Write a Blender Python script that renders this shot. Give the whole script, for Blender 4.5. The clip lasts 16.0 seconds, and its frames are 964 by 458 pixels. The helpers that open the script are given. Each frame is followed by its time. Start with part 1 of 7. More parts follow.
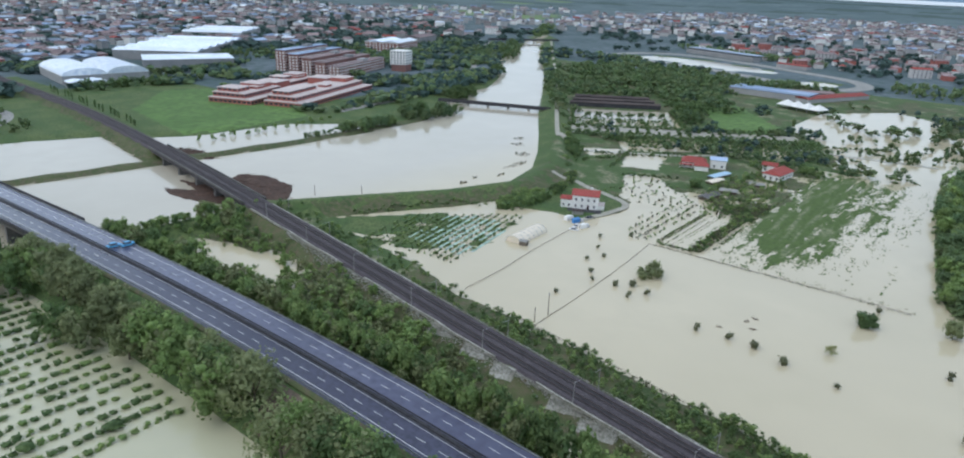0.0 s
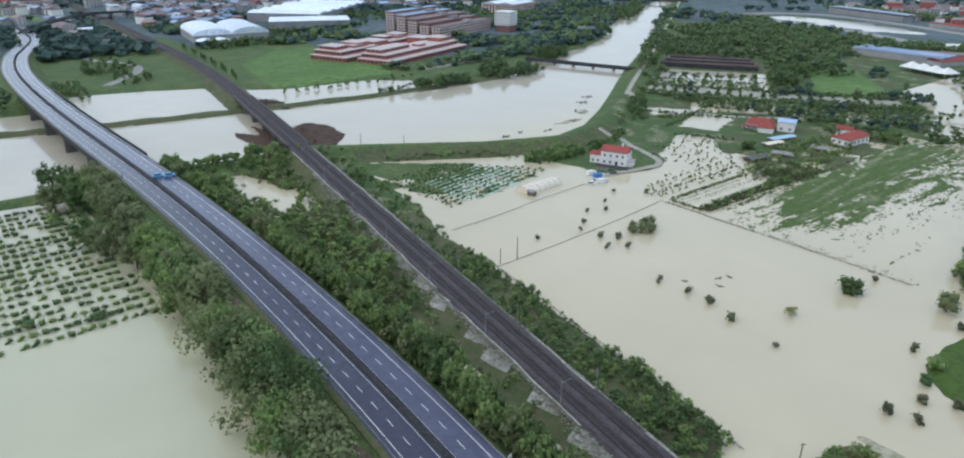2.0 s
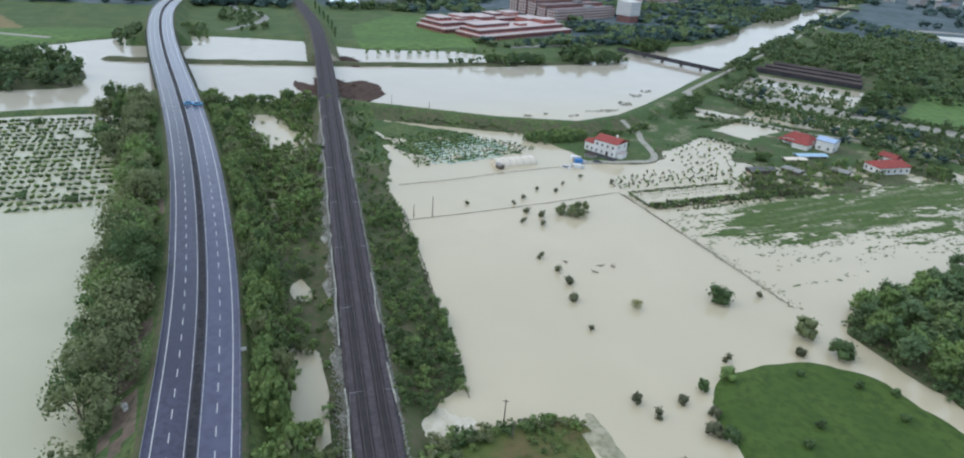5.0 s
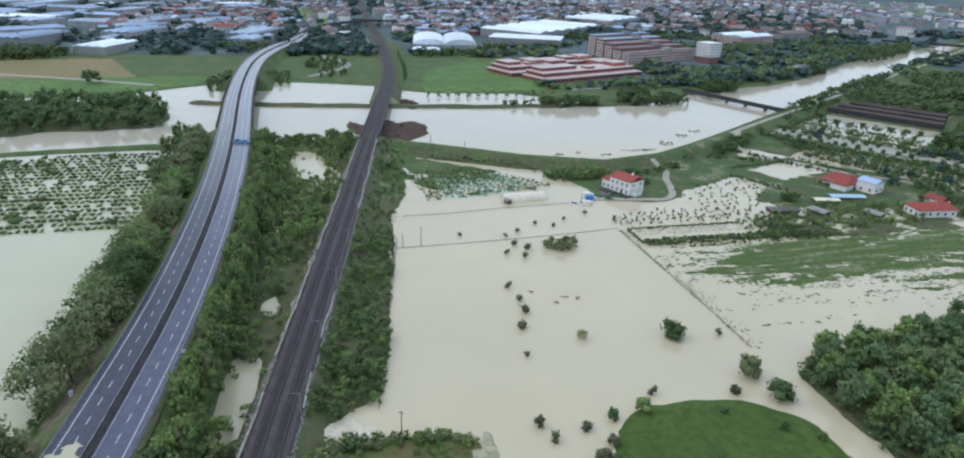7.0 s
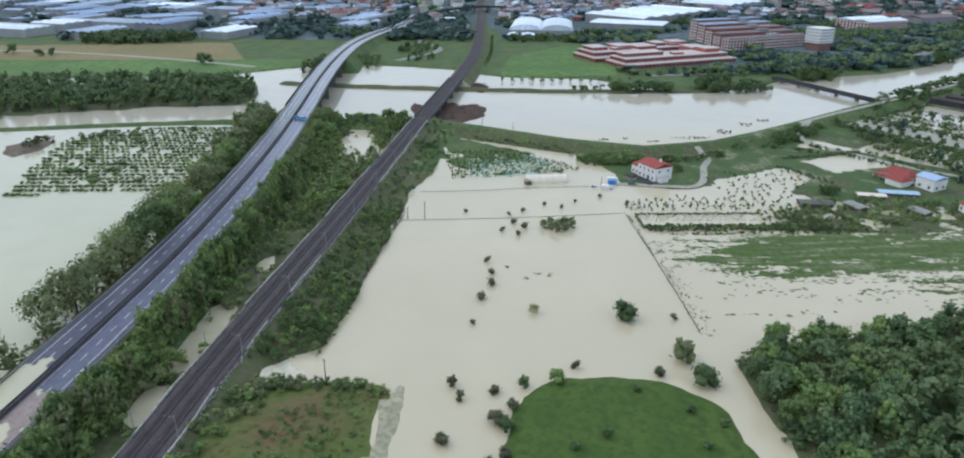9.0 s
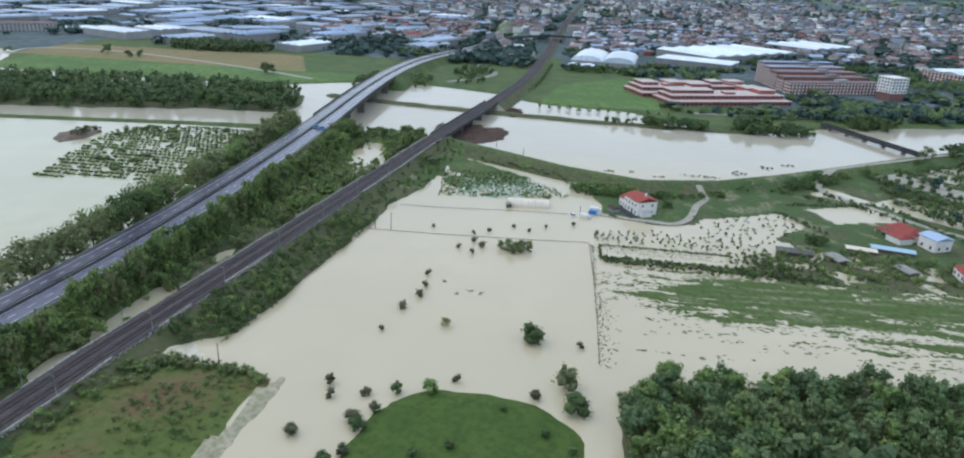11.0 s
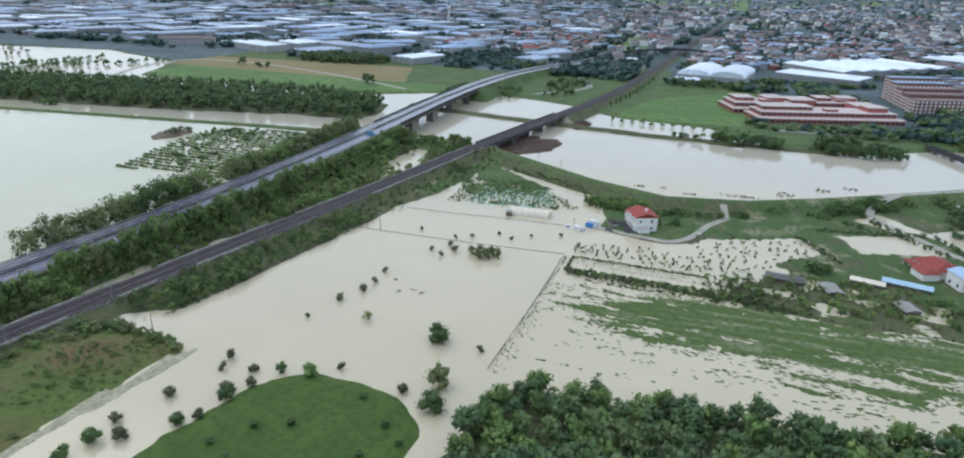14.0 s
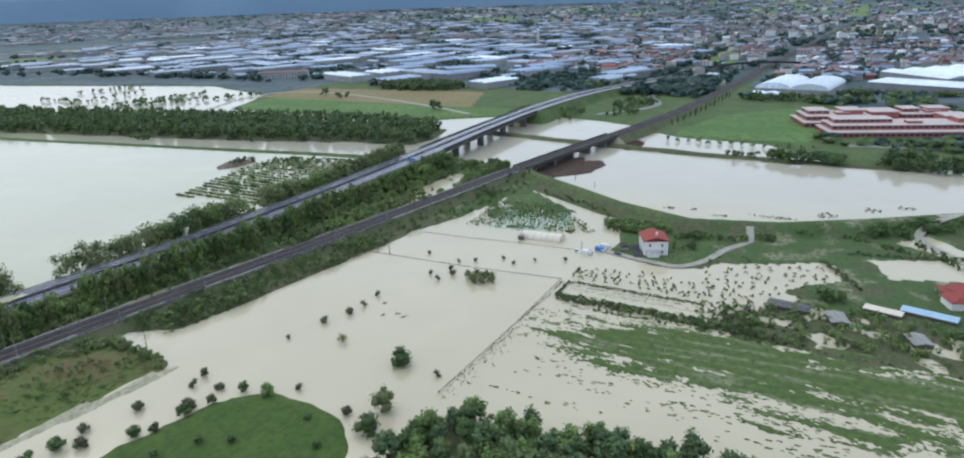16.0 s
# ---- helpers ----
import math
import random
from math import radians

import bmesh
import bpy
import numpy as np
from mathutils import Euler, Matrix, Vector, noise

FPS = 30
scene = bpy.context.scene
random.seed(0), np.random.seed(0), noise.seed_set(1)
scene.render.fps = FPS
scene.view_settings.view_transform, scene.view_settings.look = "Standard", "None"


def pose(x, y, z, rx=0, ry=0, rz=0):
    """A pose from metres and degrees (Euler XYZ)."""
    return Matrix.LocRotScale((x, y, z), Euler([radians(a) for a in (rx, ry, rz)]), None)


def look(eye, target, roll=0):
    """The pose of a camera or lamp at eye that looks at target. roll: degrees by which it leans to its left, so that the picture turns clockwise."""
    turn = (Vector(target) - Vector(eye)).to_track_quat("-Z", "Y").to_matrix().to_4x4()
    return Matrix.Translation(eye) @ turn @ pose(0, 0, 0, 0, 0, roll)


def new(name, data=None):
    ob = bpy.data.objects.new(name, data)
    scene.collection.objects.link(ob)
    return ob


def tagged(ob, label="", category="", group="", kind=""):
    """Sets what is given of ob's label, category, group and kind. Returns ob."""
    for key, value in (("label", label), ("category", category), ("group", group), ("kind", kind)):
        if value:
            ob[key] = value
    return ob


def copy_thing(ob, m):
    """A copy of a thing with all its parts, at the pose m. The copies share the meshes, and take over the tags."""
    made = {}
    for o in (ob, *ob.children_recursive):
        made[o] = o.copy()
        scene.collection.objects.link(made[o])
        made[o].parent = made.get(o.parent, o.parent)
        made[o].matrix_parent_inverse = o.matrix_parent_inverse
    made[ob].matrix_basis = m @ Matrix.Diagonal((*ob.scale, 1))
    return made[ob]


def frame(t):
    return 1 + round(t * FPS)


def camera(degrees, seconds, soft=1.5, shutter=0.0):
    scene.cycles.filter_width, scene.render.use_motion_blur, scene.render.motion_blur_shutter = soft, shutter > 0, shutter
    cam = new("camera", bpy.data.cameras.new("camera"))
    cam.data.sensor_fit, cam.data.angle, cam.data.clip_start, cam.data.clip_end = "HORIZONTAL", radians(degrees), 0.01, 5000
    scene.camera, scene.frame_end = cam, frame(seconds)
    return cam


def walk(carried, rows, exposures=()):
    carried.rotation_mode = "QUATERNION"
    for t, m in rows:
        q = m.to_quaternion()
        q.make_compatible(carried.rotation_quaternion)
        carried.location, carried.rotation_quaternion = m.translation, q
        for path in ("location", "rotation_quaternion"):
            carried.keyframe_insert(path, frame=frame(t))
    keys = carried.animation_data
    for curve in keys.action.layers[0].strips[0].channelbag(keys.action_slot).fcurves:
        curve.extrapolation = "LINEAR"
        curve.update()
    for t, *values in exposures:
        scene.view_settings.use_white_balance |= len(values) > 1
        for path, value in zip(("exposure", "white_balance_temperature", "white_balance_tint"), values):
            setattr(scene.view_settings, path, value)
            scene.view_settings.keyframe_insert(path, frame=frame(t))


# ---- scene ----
cam = camera(69.9, 16.0, soft=2.0)
METRES, EYE, TILT, LEAN, TURN = 428.0, 104.0, 0.0, 0.0, 37.3
PATH = [
    (0, (0.101, 1.339, 103.391), (-1.069, 2.811, 102.708), 2.0),
    (0.5, (12.852, 8.002, 101.425), (11.606, 9.389, 100.702), 1.3),
    (1, (24.299, 16.717, 103.06), (22.993, 18.033, 102.308), 0.8),
    (1.5, (36.817, 24.969, 102.543), (35.455, 26.205, 101.757), 0.1),
    (2, (49.044, 32.952, 100.297), (47.606, 34.105, 99.52), 0.3),
    (2.5, (61.073, 43.021, 99.933), (59.571, 44.067, 99.127), 0.9),
    (3, (72.502, 53.327, 100.691), (70.956, 54.282, 99.855), 1.9),
    (3.5, (82.541, 63.562, 100.523), (80.992, 64.435, 99.608), 1.9),
    (4, (93.907, 73.414, 98.848), (92.306, 74.22, 97.962), 2.2),
    (4.5, (103.199, 84.132, 100.174), (101.581, 84.886, 99.272), 2.5),
    (4.7, (106.238, 89.124, 102.235), (104.6, 89.895, 101.383), 3.8),
    (6.8, (134.013, 135.157, 104.09), (132.223, 135.639, 103.34), 1.6),
    (7, (136.253, 139.456, 105.036), (134.445, 139.896, 104.303), 1.7),
    (7.5, (142.919, 151.621, 104.862), (141.081, 151.926, 104.134), 0.8),
    (8, (147.213, 163.244, 104.322), (145.38, 163.452, 103.549), -0.1),
    (8.5, (150.723, 175.452, 104.564), (148.879, 175.573, 103.801), -0.7),
    (9, (154.596, 189.214, 106.032), (152.752, 189.279, 105.259), 0.3),
    (9.2, (156.855, 194.764, 105.28), (155.0, 194.809, 104.532), 1.0),
    (11.3, (159.11, 249.954, 106.274), (157.258, 249.693, 105.565), 2.5),
    (11.5, (159.362, 255.68, 106.729), (157.522, 255.356, 106.016), 1.9),
    (12, (157.936, 269.07, 106.862), (156.103, 268.632, 106.192), 2.1),
    (12.5, (155.934, 280.592, 107.539), (154.112, 280.114, 106.866), 2.0),
    (13, (154.389, 293.392, 109.065), (152.59, 292.837, 108.39), 1.9),
    (13.5, (152.755, 305.641, 108.384), (150.965, 305.055, 107.711), 1.8),
    (14, (148.881, 316.339, 108.057), (147.114, 315.703, 107.369), 1.5),
    (14.5, (144.639, 327.421, 109.75), (142.908, 326.71, 109.044), 0.4),
    (15, (140.919, 338.672, 110.57), (139.218, 337.862, 109.899), -0.7),
    (15.5, (135.747, 349.759, 110.271), (134.054, 348.899, 109.645), -0.6),
    (16, (130.474, 360.306, 110.302), (128.823, 359.37, 109.671), -2.0),
]
walk(cam, [(t, look(eye, target, roll)) for t, eye, target, roll in PATH])

# ---- light ----
world = bpy.data.worlds.new("overcast_sky")
scene.world = world
world.use_nodes = True
wn, wl = world.node_tree.nodes, world.node_tree.links
wn.clear()
sky = wn.new("ShaderNodeTexSky")
sky.sky_type = "NISHITA"
sky.sun_disc = False
sky.sun_elevation, sky.sun_rotation = radians(48), radians(200)
sky.dust_density, sky.air_density = 3.0, 1.2
cloud = wn.new("ShaderNodeRGB")
cloud.outputs[0].default_value = (5.85, 7.15, 8.8, 1)
mixer = wn.new("ShaderNodeMixRGB")
mixer.inputs[0].default_value = 0.72
back = wn.new("ShaderNodeBackground")
back.inputs[1].default_value = 0.146
wo = wn.new("ShaderNodeOutputWorld")
wl.new(sky.outputs[0], mixer.inputs[1])
wl.new(cloud.outputs[0], mixer.inputs[2])
wl.new(mixer.outputs[0], back.inputs[0])
wl.new(back.outputs[0], wo.inputs[0])
sun = new("sun", bpy.data.lights.new("sun", "SUN"))
sun.data.energy, sun.data.angle, sun.data.color = 0.5, radians(50), (0.98, 0.98, 0.93)
sun.matrix_world = look((0, 0, 300), (90, 190, 0))


# ---- materials ----
def ramp_mix(nt, fac, a, b):
    m = nt.nodes.new("ShaderNodeMixRGB")
    nt.links.new(fac, m.inputs[0])
    for i, c in ((1, a), (2, b)):
        if isinstance(c, tuple):
            m.inputs[i].default_value = (*c, 1)
        else:
            nt.links.new(c, m.inputs[i])
    return m.outputs[0]


def noise_fac(nt, scale, low=0.4, high=0.6, stretch=None, detail=4.0):
    co = nt.nodes.new("ShaderNodeTexCoord").outputs["Object"]
    if stretch:
        mp = nt.nodes.new("ShaderNodeMapping")
        mp.inputs["Scale"].default_value = stretch
        nt.links.new(co, mp.inputs[0])
        co = mp.outputs[0]
    n = nt.nodes.new("ShaderNodeTexNoise")
    n.inputs["Scale"].default_value, n.inputs["Detail"].default_value = scale, detail
    nt.links.new(co, n.inputs["Vector"])
    r = nt.nodes.new("ShaderNodeMapRange")
    r.inputs["From Min"].default_value, r.inputs["From Max"].default_value = low, high
    nt.links.new(n.outputs[0], r.inputs[0])
    return r.outputs[0]


def surface(name, a, b, c=None, big=0.05, small=1.0, rough=0.85, bump=0.0, metal=0.0, spec=0.3, rand=0.0, island=0.0, stretch=None, band=(0.4, 0.6), thin=0.0, film=0.0):
    """A varied surface: colours a and b mixed by large patches, c by small grain; rand and island vary the brightness from object to object and piece to piece."""
    m = bpy.data.materials.new(name)
    m.use_nodes = True
    nt = m.node_tree
    p = nt.nodes["Principled BSDF"]
    col = ramp_mix(nt, noise_fac(nt, big, *band, stretch), a, b)
    if c:
        col = ramp_mix(nt, noise_fac(nt, small, 0.42, 0.68), col, c)
    for amount, source in ((rand, "ShaderNodeObjectInfo"), (island, "ShaderNodeNewGeometry")):
        if amount:
            n = nt.nodes.new(source)
            out = n.outputs["Random"] if source.endswith("Info") else n.outputs["Random Per Island"]
            r = nt.nodes.new("ShaderNodeMapRange")
            r.inputs["To Min"].default_value, r.inputs["To Max"].default_value = 1 - amount, 1 + amount
            nt.links.new(out, r.inputs[0])
            hsv = nt.nodes.new("ShaderNodeHueSaturation")
            nt.links.new(r.outputs[0], hsv.inputs["Value"])
            nt.links.new(col, hsv.inputs["Color"])
            col = hsv.outputs[0]
    nt.links.new(col, p.inputs["Base Color"])
    p.inputs["Roughness"].default_value, p.inputs["Metallic"].default_value = rough, metal
    p.inputs["Specular IOR Level"].default_value = spec
    if film:
        p.inputs["Coat Weight"].default_value, p.inputs["Coat Roughness"].default_value = film, 0.16
    if thin:
        soft_ = nt.nodes.new("ShaderNodeBsdfTranslucent")
        both = nt.nodes.new("ShaderNodeMixShader")
        both.inputs[0].default_value = thin
        nt.links.new(col, soft_.inputs[0])
        nt.links.new(p.outputs[0], both.inputs[1])
        nt.links.new(soft_.outputs[0], both.inputs[2])
        nt.links.new(both.outputs[0], nt.nodes["Material Output"].inputs[0])
    if bump:
        b_ = nt.nodes.new("ShaderNodeBump")
        b_.inputs["Strength"].default_value, b_.inputs["Distance"].default_value = bump, 0.2
        nt.links.new(noise_fac(nt, small * 1.7, 0.2, 0.8), b_.inputs["Height"])
        nt.links.new(b_.outputs[0], p.inputs["Normal"])
    return m


M = {}
M["water"] = surface("muddy_water", (0.516, 0.468, 0.326), (0.562, 0.508, 0.358), (0.530, 0.480, 0.338), 0.012, 0.06, 0.10, 0.012, spec=0.5)
M["mud"] = surface("silt", (0.30, 0.26, 0.19), (0.36, 0.32, 0.24), (0.22, 0.20, 0.14), 0.05, 0.6)
M["lawn"] = surface("mown_grass", (0.056, 0.104, 0.019), (0.078, 0.126, 0.025), (0.044, 0.082, 0.016), 0.045, 0.5, bump=0.3)
M["meadow"] = surface("silted_meadow_grass", (0.084, 0.130, 0.034), (0.24, 0.25, 0.15), (0.060, 0.094, 0.027), 0.32, 0.45, bump=0.4, stretch=(1, 0.11, 1), band=(0.50, 0.68))
M["grass"] = surface("rough_grass", (0.071, 0.124, 0.039), (0.119, 0.157, 0.055), (0.052, 0.082, 0.031), 0.06, 0.7, bump=0.5)
M["scrub"] = surface("wet_scrub_ground", (0.055, 0.085, 0.03), (0.09, 0.11, 0.045), (0.13, 0.11, 0.07), 0.07, 0.5, bump=0.6)
M["brown"] = surface("rust_coloured_weeds", (0.105, 0.142, 0.036), (0.155, 0.104, 0.053), (0.082, 0.112, 0.030), 0.038, 0.35, bump=0.9, band=(0.45, 0.62))
M["tan"] = surface("ripening_crop", (0.269, 0.205, 0.104), (0.227, 0.189, 0.088), (0.185, 0.164, 0.072), 0.02, 0.3)
M["soil"] = surface("bare_brown_soil", (0.16, 0.115, 0.095), (0.20, 0.15, 0.12), (0.10, 0.09, 0.06), 0.1, 0.6, bump=0.5)
M["crop"] = surface("young_crop", (0.089, 0.169, 0.045), (0.127, 0.218, 0.060), (0.076, 0.133, 0.040), 0.02, 0.2)
# Ground shifted towards blue to hold the haze over the town.
M["town"] = surface("hazy_town_ground", (0.072, 0.106, 0.116), (0.125, 0.158, 0.180), (0.052, 0.090, 0.082), 0.012, 0.08)
# Haze of distance is mixed into this base colour as blue-grey.
M["plain"] = surface("hazy_distant_plain", (0.078, 0.122, 0.125), (0.118, 0.165, 0.168), (0.066, 0.098, 0.106), 0.004, 0.02)
M["pasture"] = surface("silted_pasture", (0.070, 0.118, 0.037), (0.27, 0.255, 0.165), (0.056, 0.088, 0.031), 0.07, 0.5, bump=0.4, band=(0.52, 0.66))
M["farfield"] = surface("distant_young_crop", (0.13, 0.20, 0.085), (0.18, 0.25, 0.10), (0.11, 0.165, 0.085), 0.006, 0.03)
# Bluer than near woods: distance haze put into the colour.
M["farwood"] = surface("hazy_distant_woods", (0.045, 0.080, 0.072), (0.062, 0.100, 0.090), (0.035, 0.065, 0.062), 0.006, 0.04)
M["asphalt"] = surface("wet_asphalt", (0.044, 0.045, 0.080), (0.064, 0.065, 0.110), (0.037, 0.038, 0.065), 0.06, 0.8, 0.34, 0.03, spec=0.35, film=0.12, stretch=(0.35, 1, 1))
M["silt"] = surface("pale_silt", (0.43, 0.385, 0.275), (0.34, 0.315, 0.215), (0.22, 0.225, 0.130), 0.12, 0.7, 0.5, 0.2)
M["pinkmud"] = surface("reddish_road_mud", (0.25, 0.185, 0.165), (0.31, 0.24, 0.21), (0.20, 0.15, 0.14), 0.12, 0.6, 0.35, 0.15, film=0.4)
# Paler copy of the wet asphalt, its sky sheen painted into the base colour.
M["sheenlane"] = surface("sky_sheen_wet_asphalt", (0.088, 0.092, 0.150), (0.115, 0.120, 0.185), (0.070, 0.073, 0.122), 0.045, 0.5, 0.34, 0.03, spec=0.35, film=0.12, stretch=(0.35, 1, 1))
M["lane"] = surface("gravel_lane", (0.36, 0.34, 0.29), (0.42, 0.40, 0.34), (0.28, 0.27, 0.22), 0.2, 1.0)
M["paint"] = surface("road_paint", (0.72, 0.72, 0.70), (0.62, 0.62, 0.60), None, 0.8, rough=0.5)
M["concrete"] = surface("concrete", (0.36, 0.35, 0.33), (0.28, 0.275, 0.26), (0.22, 0.22, 0.2), 0.15, 1.0)
# Dark concrete; on bridge piers and deck the shade is in the colour.
M["dimconcrete"] = surface("dim_shaded_concrete", (0.17, 0.165, 0.16), (0.12, 0.12, 0.118), (0.09, 0.09, 0.088), 0.2, 1.0)
M["darkconcrete"] = surface("stained_concrete", (0.05, 0.05, 0.058), (0.075, 0.073, 0.08), (0.035, 0.035, 0.04), 0.2, 1.0)
M["steel"] = surface("galvanised_steel", (0.42, 0.43, 0.44), (0.34, 0.35, 0.36), None, 0.5, rough=0.45, metal=0.7)
M["ballast"] = surface("dark_wet_ballast", (0.075, 0.062, 0.070), (0.100, 0.084, 0.092), (0.050, 0.043, 0.048), 0.25, 1.5, 0.8, 0.5)
M["ballast2"] = surface("oily_track_bed", (0.032, 0.028, 0.031), (0.044, 0.038, 0.041), None, 0.4, 1.5, 0.8)
M["rail"] = surface("worn_rail_steel", (0.16, 0.12, 0.11), (0.22, 0.18, 0.17), None, 0.5, rough=0.4, metal=0.8)
M["rubble"] = surface("washed_gravel", (0.432, 0.420, 0.384), (0.312, 0.300, 0.264), (0.192, 0.192, 0.156), 0.25, 1.2)
M["bark"] = surface("bark", (0.10, 0.08, 0.06), (0.14, 0.12, 0.09), None, 1.0)
M["wood"] = surface("weathered_pole_wood", (0.13, 0.11, 0.09), (0.18, 0.15, 0.12), None, 1.0)
M["leafA"] = surface("leaves_mid_green", (0.225, 0.335, 0.122), (0.305, 0.395, 0.140), (0.175, 0.252, 0.096), 0.25, 1.2, 0.6, spec=0.2, rand=0.16, island=0.15, thin=0.42)
M["leafB"] = surface("leaves_dark_green", (0.128, 0.205, 0.086), (0.188, 0.258, 0.102), (0.102, 0.164, 0.066), 0.25, 1.2, 0.6, spec=0.2, rand=0.18, island=0.15, thin=0.42)
M["leafC"] = surface("leaves_grey_olive", (0.240, 0.282, 0.142), (0.300, 0.318, 0.155), (0.174, 0.208, 0.102), 0.25, 1.2, 0.6, spec=0.2, rand=0.16, island=0.15, thin=0.42)
M["leafW"] = surface("leaves_deep_woodland_green", (0.145, 0.225, 0.112), (0.225, 0.275, 0.120), (0.116, 0.188, 0.098), 0.08, 1.2, 0.6, spec=0.2, rand=0.25, island=0.18, thin=0.42)
M["leafY"] = surface("leaves_yellow_green", (0.247, 0.273, 0.078), (0.286, 0.286, 0.104), None, 0.5, rand=0.1, island=0.3, thin=0.3)
# Leaves for far trees, blued in their base colour to stand for haze.
M["leafF"] = surface("leaves_haze_blue_green", (0.070, 0.120, 0.106), (0.092, 0.150, 0.130), (0.056, 0.098, 0.090), 0.25, 1.2, 0.6, spec=0.2, rand=0.15, island=0.25, thin=0.3)
M["leafD"] = surface("leaves_drowned_dark", (0.128, 0.143, 0.081), (0.169, 0.169, 0.102), None, 0.5, rand=0.15, island=0.22, thin=0.3)
M["drift"] = surface("driftwood", (0.085, 0.05, 0.038), (0.12, 0.072, 0.052), (0.055, 0.035, 0.028), 0.15, 0.9, bump=0.8, island=0.3)
M["white"] = surface("white_render", (0.82, 0.81, 0.79), (0.76, 0.75, 0.72), None, 0.4)
# Cream greyed and cooled: some distance haze is in the colour.
M["cream"] = surface("hazy_cream_render", (0.46, 0.44, 0.43), (0.40, 0.39, 0.385), None, 0.05, rand=0.25, island=0.3)
M["redroof"] = surface("red_roof_tiles", (0.36, 0.078, 0.068), (0.30, 0.07, 0.06), (0.24, 0.065, 0.055), 0.4, 2.0, rand=0.15)
# Tile red dulled and blued to stand for haze.
M["terracotta"] = surface("hazy_terracotta_roofs", (0.225, 0.165, 0.166), (0.190, 0.148, 0.150), None, 0.02, rand=0.3, island=0.4)
M["glass"] = surface("dark_window_glass", (0.035, 0.045, 0.06), (0.05, 0.06, 0.08), None, 0.5, rough=0.1, spec=0.6)
M["pinkwall"] = surface("rose_brick_cladding", (0.42, 0.145, 0.12), (0.37, 0.13, 0.11), None, 0.1)
M["pinkroof"] = surface("pale_pink_flat_roof", (0.644, 0.540, 0.512), (0.575, 0.492, 0.476), (0.506, 0.432, 0.415), 0.06, 0.4)
M["brick"] = surface("red_brick_facade", (0.25, 0.125, 0.11), (0.21, 0.115, 0.105), None, 0.1)
M["shedroof"] = surface("pale_metal_roof", (0.784, 0.829, 0.874), (0.672, 0.739, 0.818), (0.560, 0.638, 0.739), 0.05, 0.3, 0.5, rand=0.12, island=0.2)
# Grey-blue with the estate's haze painted in.
M["estateroof"] = surface("hazy_weathered_sheet_roof", (0.32, 0.375, 0.45), (0.235, 0.295, 0.375), (0.175, 0.225, 0.305), 0.04, 0.3, 0.5, rand=0.25, island=0.5)
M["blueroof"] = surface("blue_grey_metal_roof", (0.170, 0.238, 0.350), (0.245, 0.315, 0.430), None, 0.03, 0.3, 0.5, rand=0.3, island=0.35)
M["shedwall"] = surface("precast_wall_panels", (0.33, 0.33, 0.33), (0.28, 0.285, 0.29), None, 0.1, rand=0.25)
M["sheet"] = surface("cream_greenhouse_sheet", (0.792, 0.696, 0.575), (0.720, 0.648, 0.529), None, 0.3, rough=0.5)
M["netting"] = surface("pale_teal_netting", (0.42, 0.55, 0.47), (0.30, 0.44, 0.36), None, 0.5, rough=0.7, island=0.25)
M["blue"] = surface("blue_tarpaulin", (0.05, 0.20, 0.50), (0.07, 0.26, 0.58), None, 0.6, rough=0.5)
M["patrolblue"] = surface("light_blue_car_paint", (0.10, 0.37, 0.66), (0.13, 0.42, 0.70), None, 0.5, rough=0.25)
M["paleblue"] = surface("pale_blue_sheet", (0.35, 0.52, 0.66), (0.42, 0.58, 0.70), None, 0.4)
M["darkroof"] = surface("dark_brown_stable_roof", (0.055, 0.042, 0.04), (0.085, 0.065, 0.06), None, 0.05)
M["carpaint"] = surface("white_car_paint", (0.7, 0.7, 0.7), (0.6, 0.6, 0.62), None, 0.5, rough=0.25, rand=0.2)
M["darkpaint"] = surface("dark_car_paint", (0.05, 0.055, 0.07), (0.08, 0.08, 0.09), None, 0.5, rough=0.25)
M["rubber"] = surface("tyre_rubber", (0.02, 0.02, 0.02), (0.03, 0.03, 0.03), None, 0.5)
M["foam"] = surface("churned_white_water", (0.66, 0.61, 0.50), (0.54, 0.48, 0.36), (0.60, 0.55, 0.44), 0.35, 1.2, 0.3, 0.4)
# The blue is haze painted into the hills' base colour.
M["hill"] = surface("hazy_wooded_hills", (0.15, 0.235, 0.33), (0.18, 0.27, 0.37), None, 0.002)



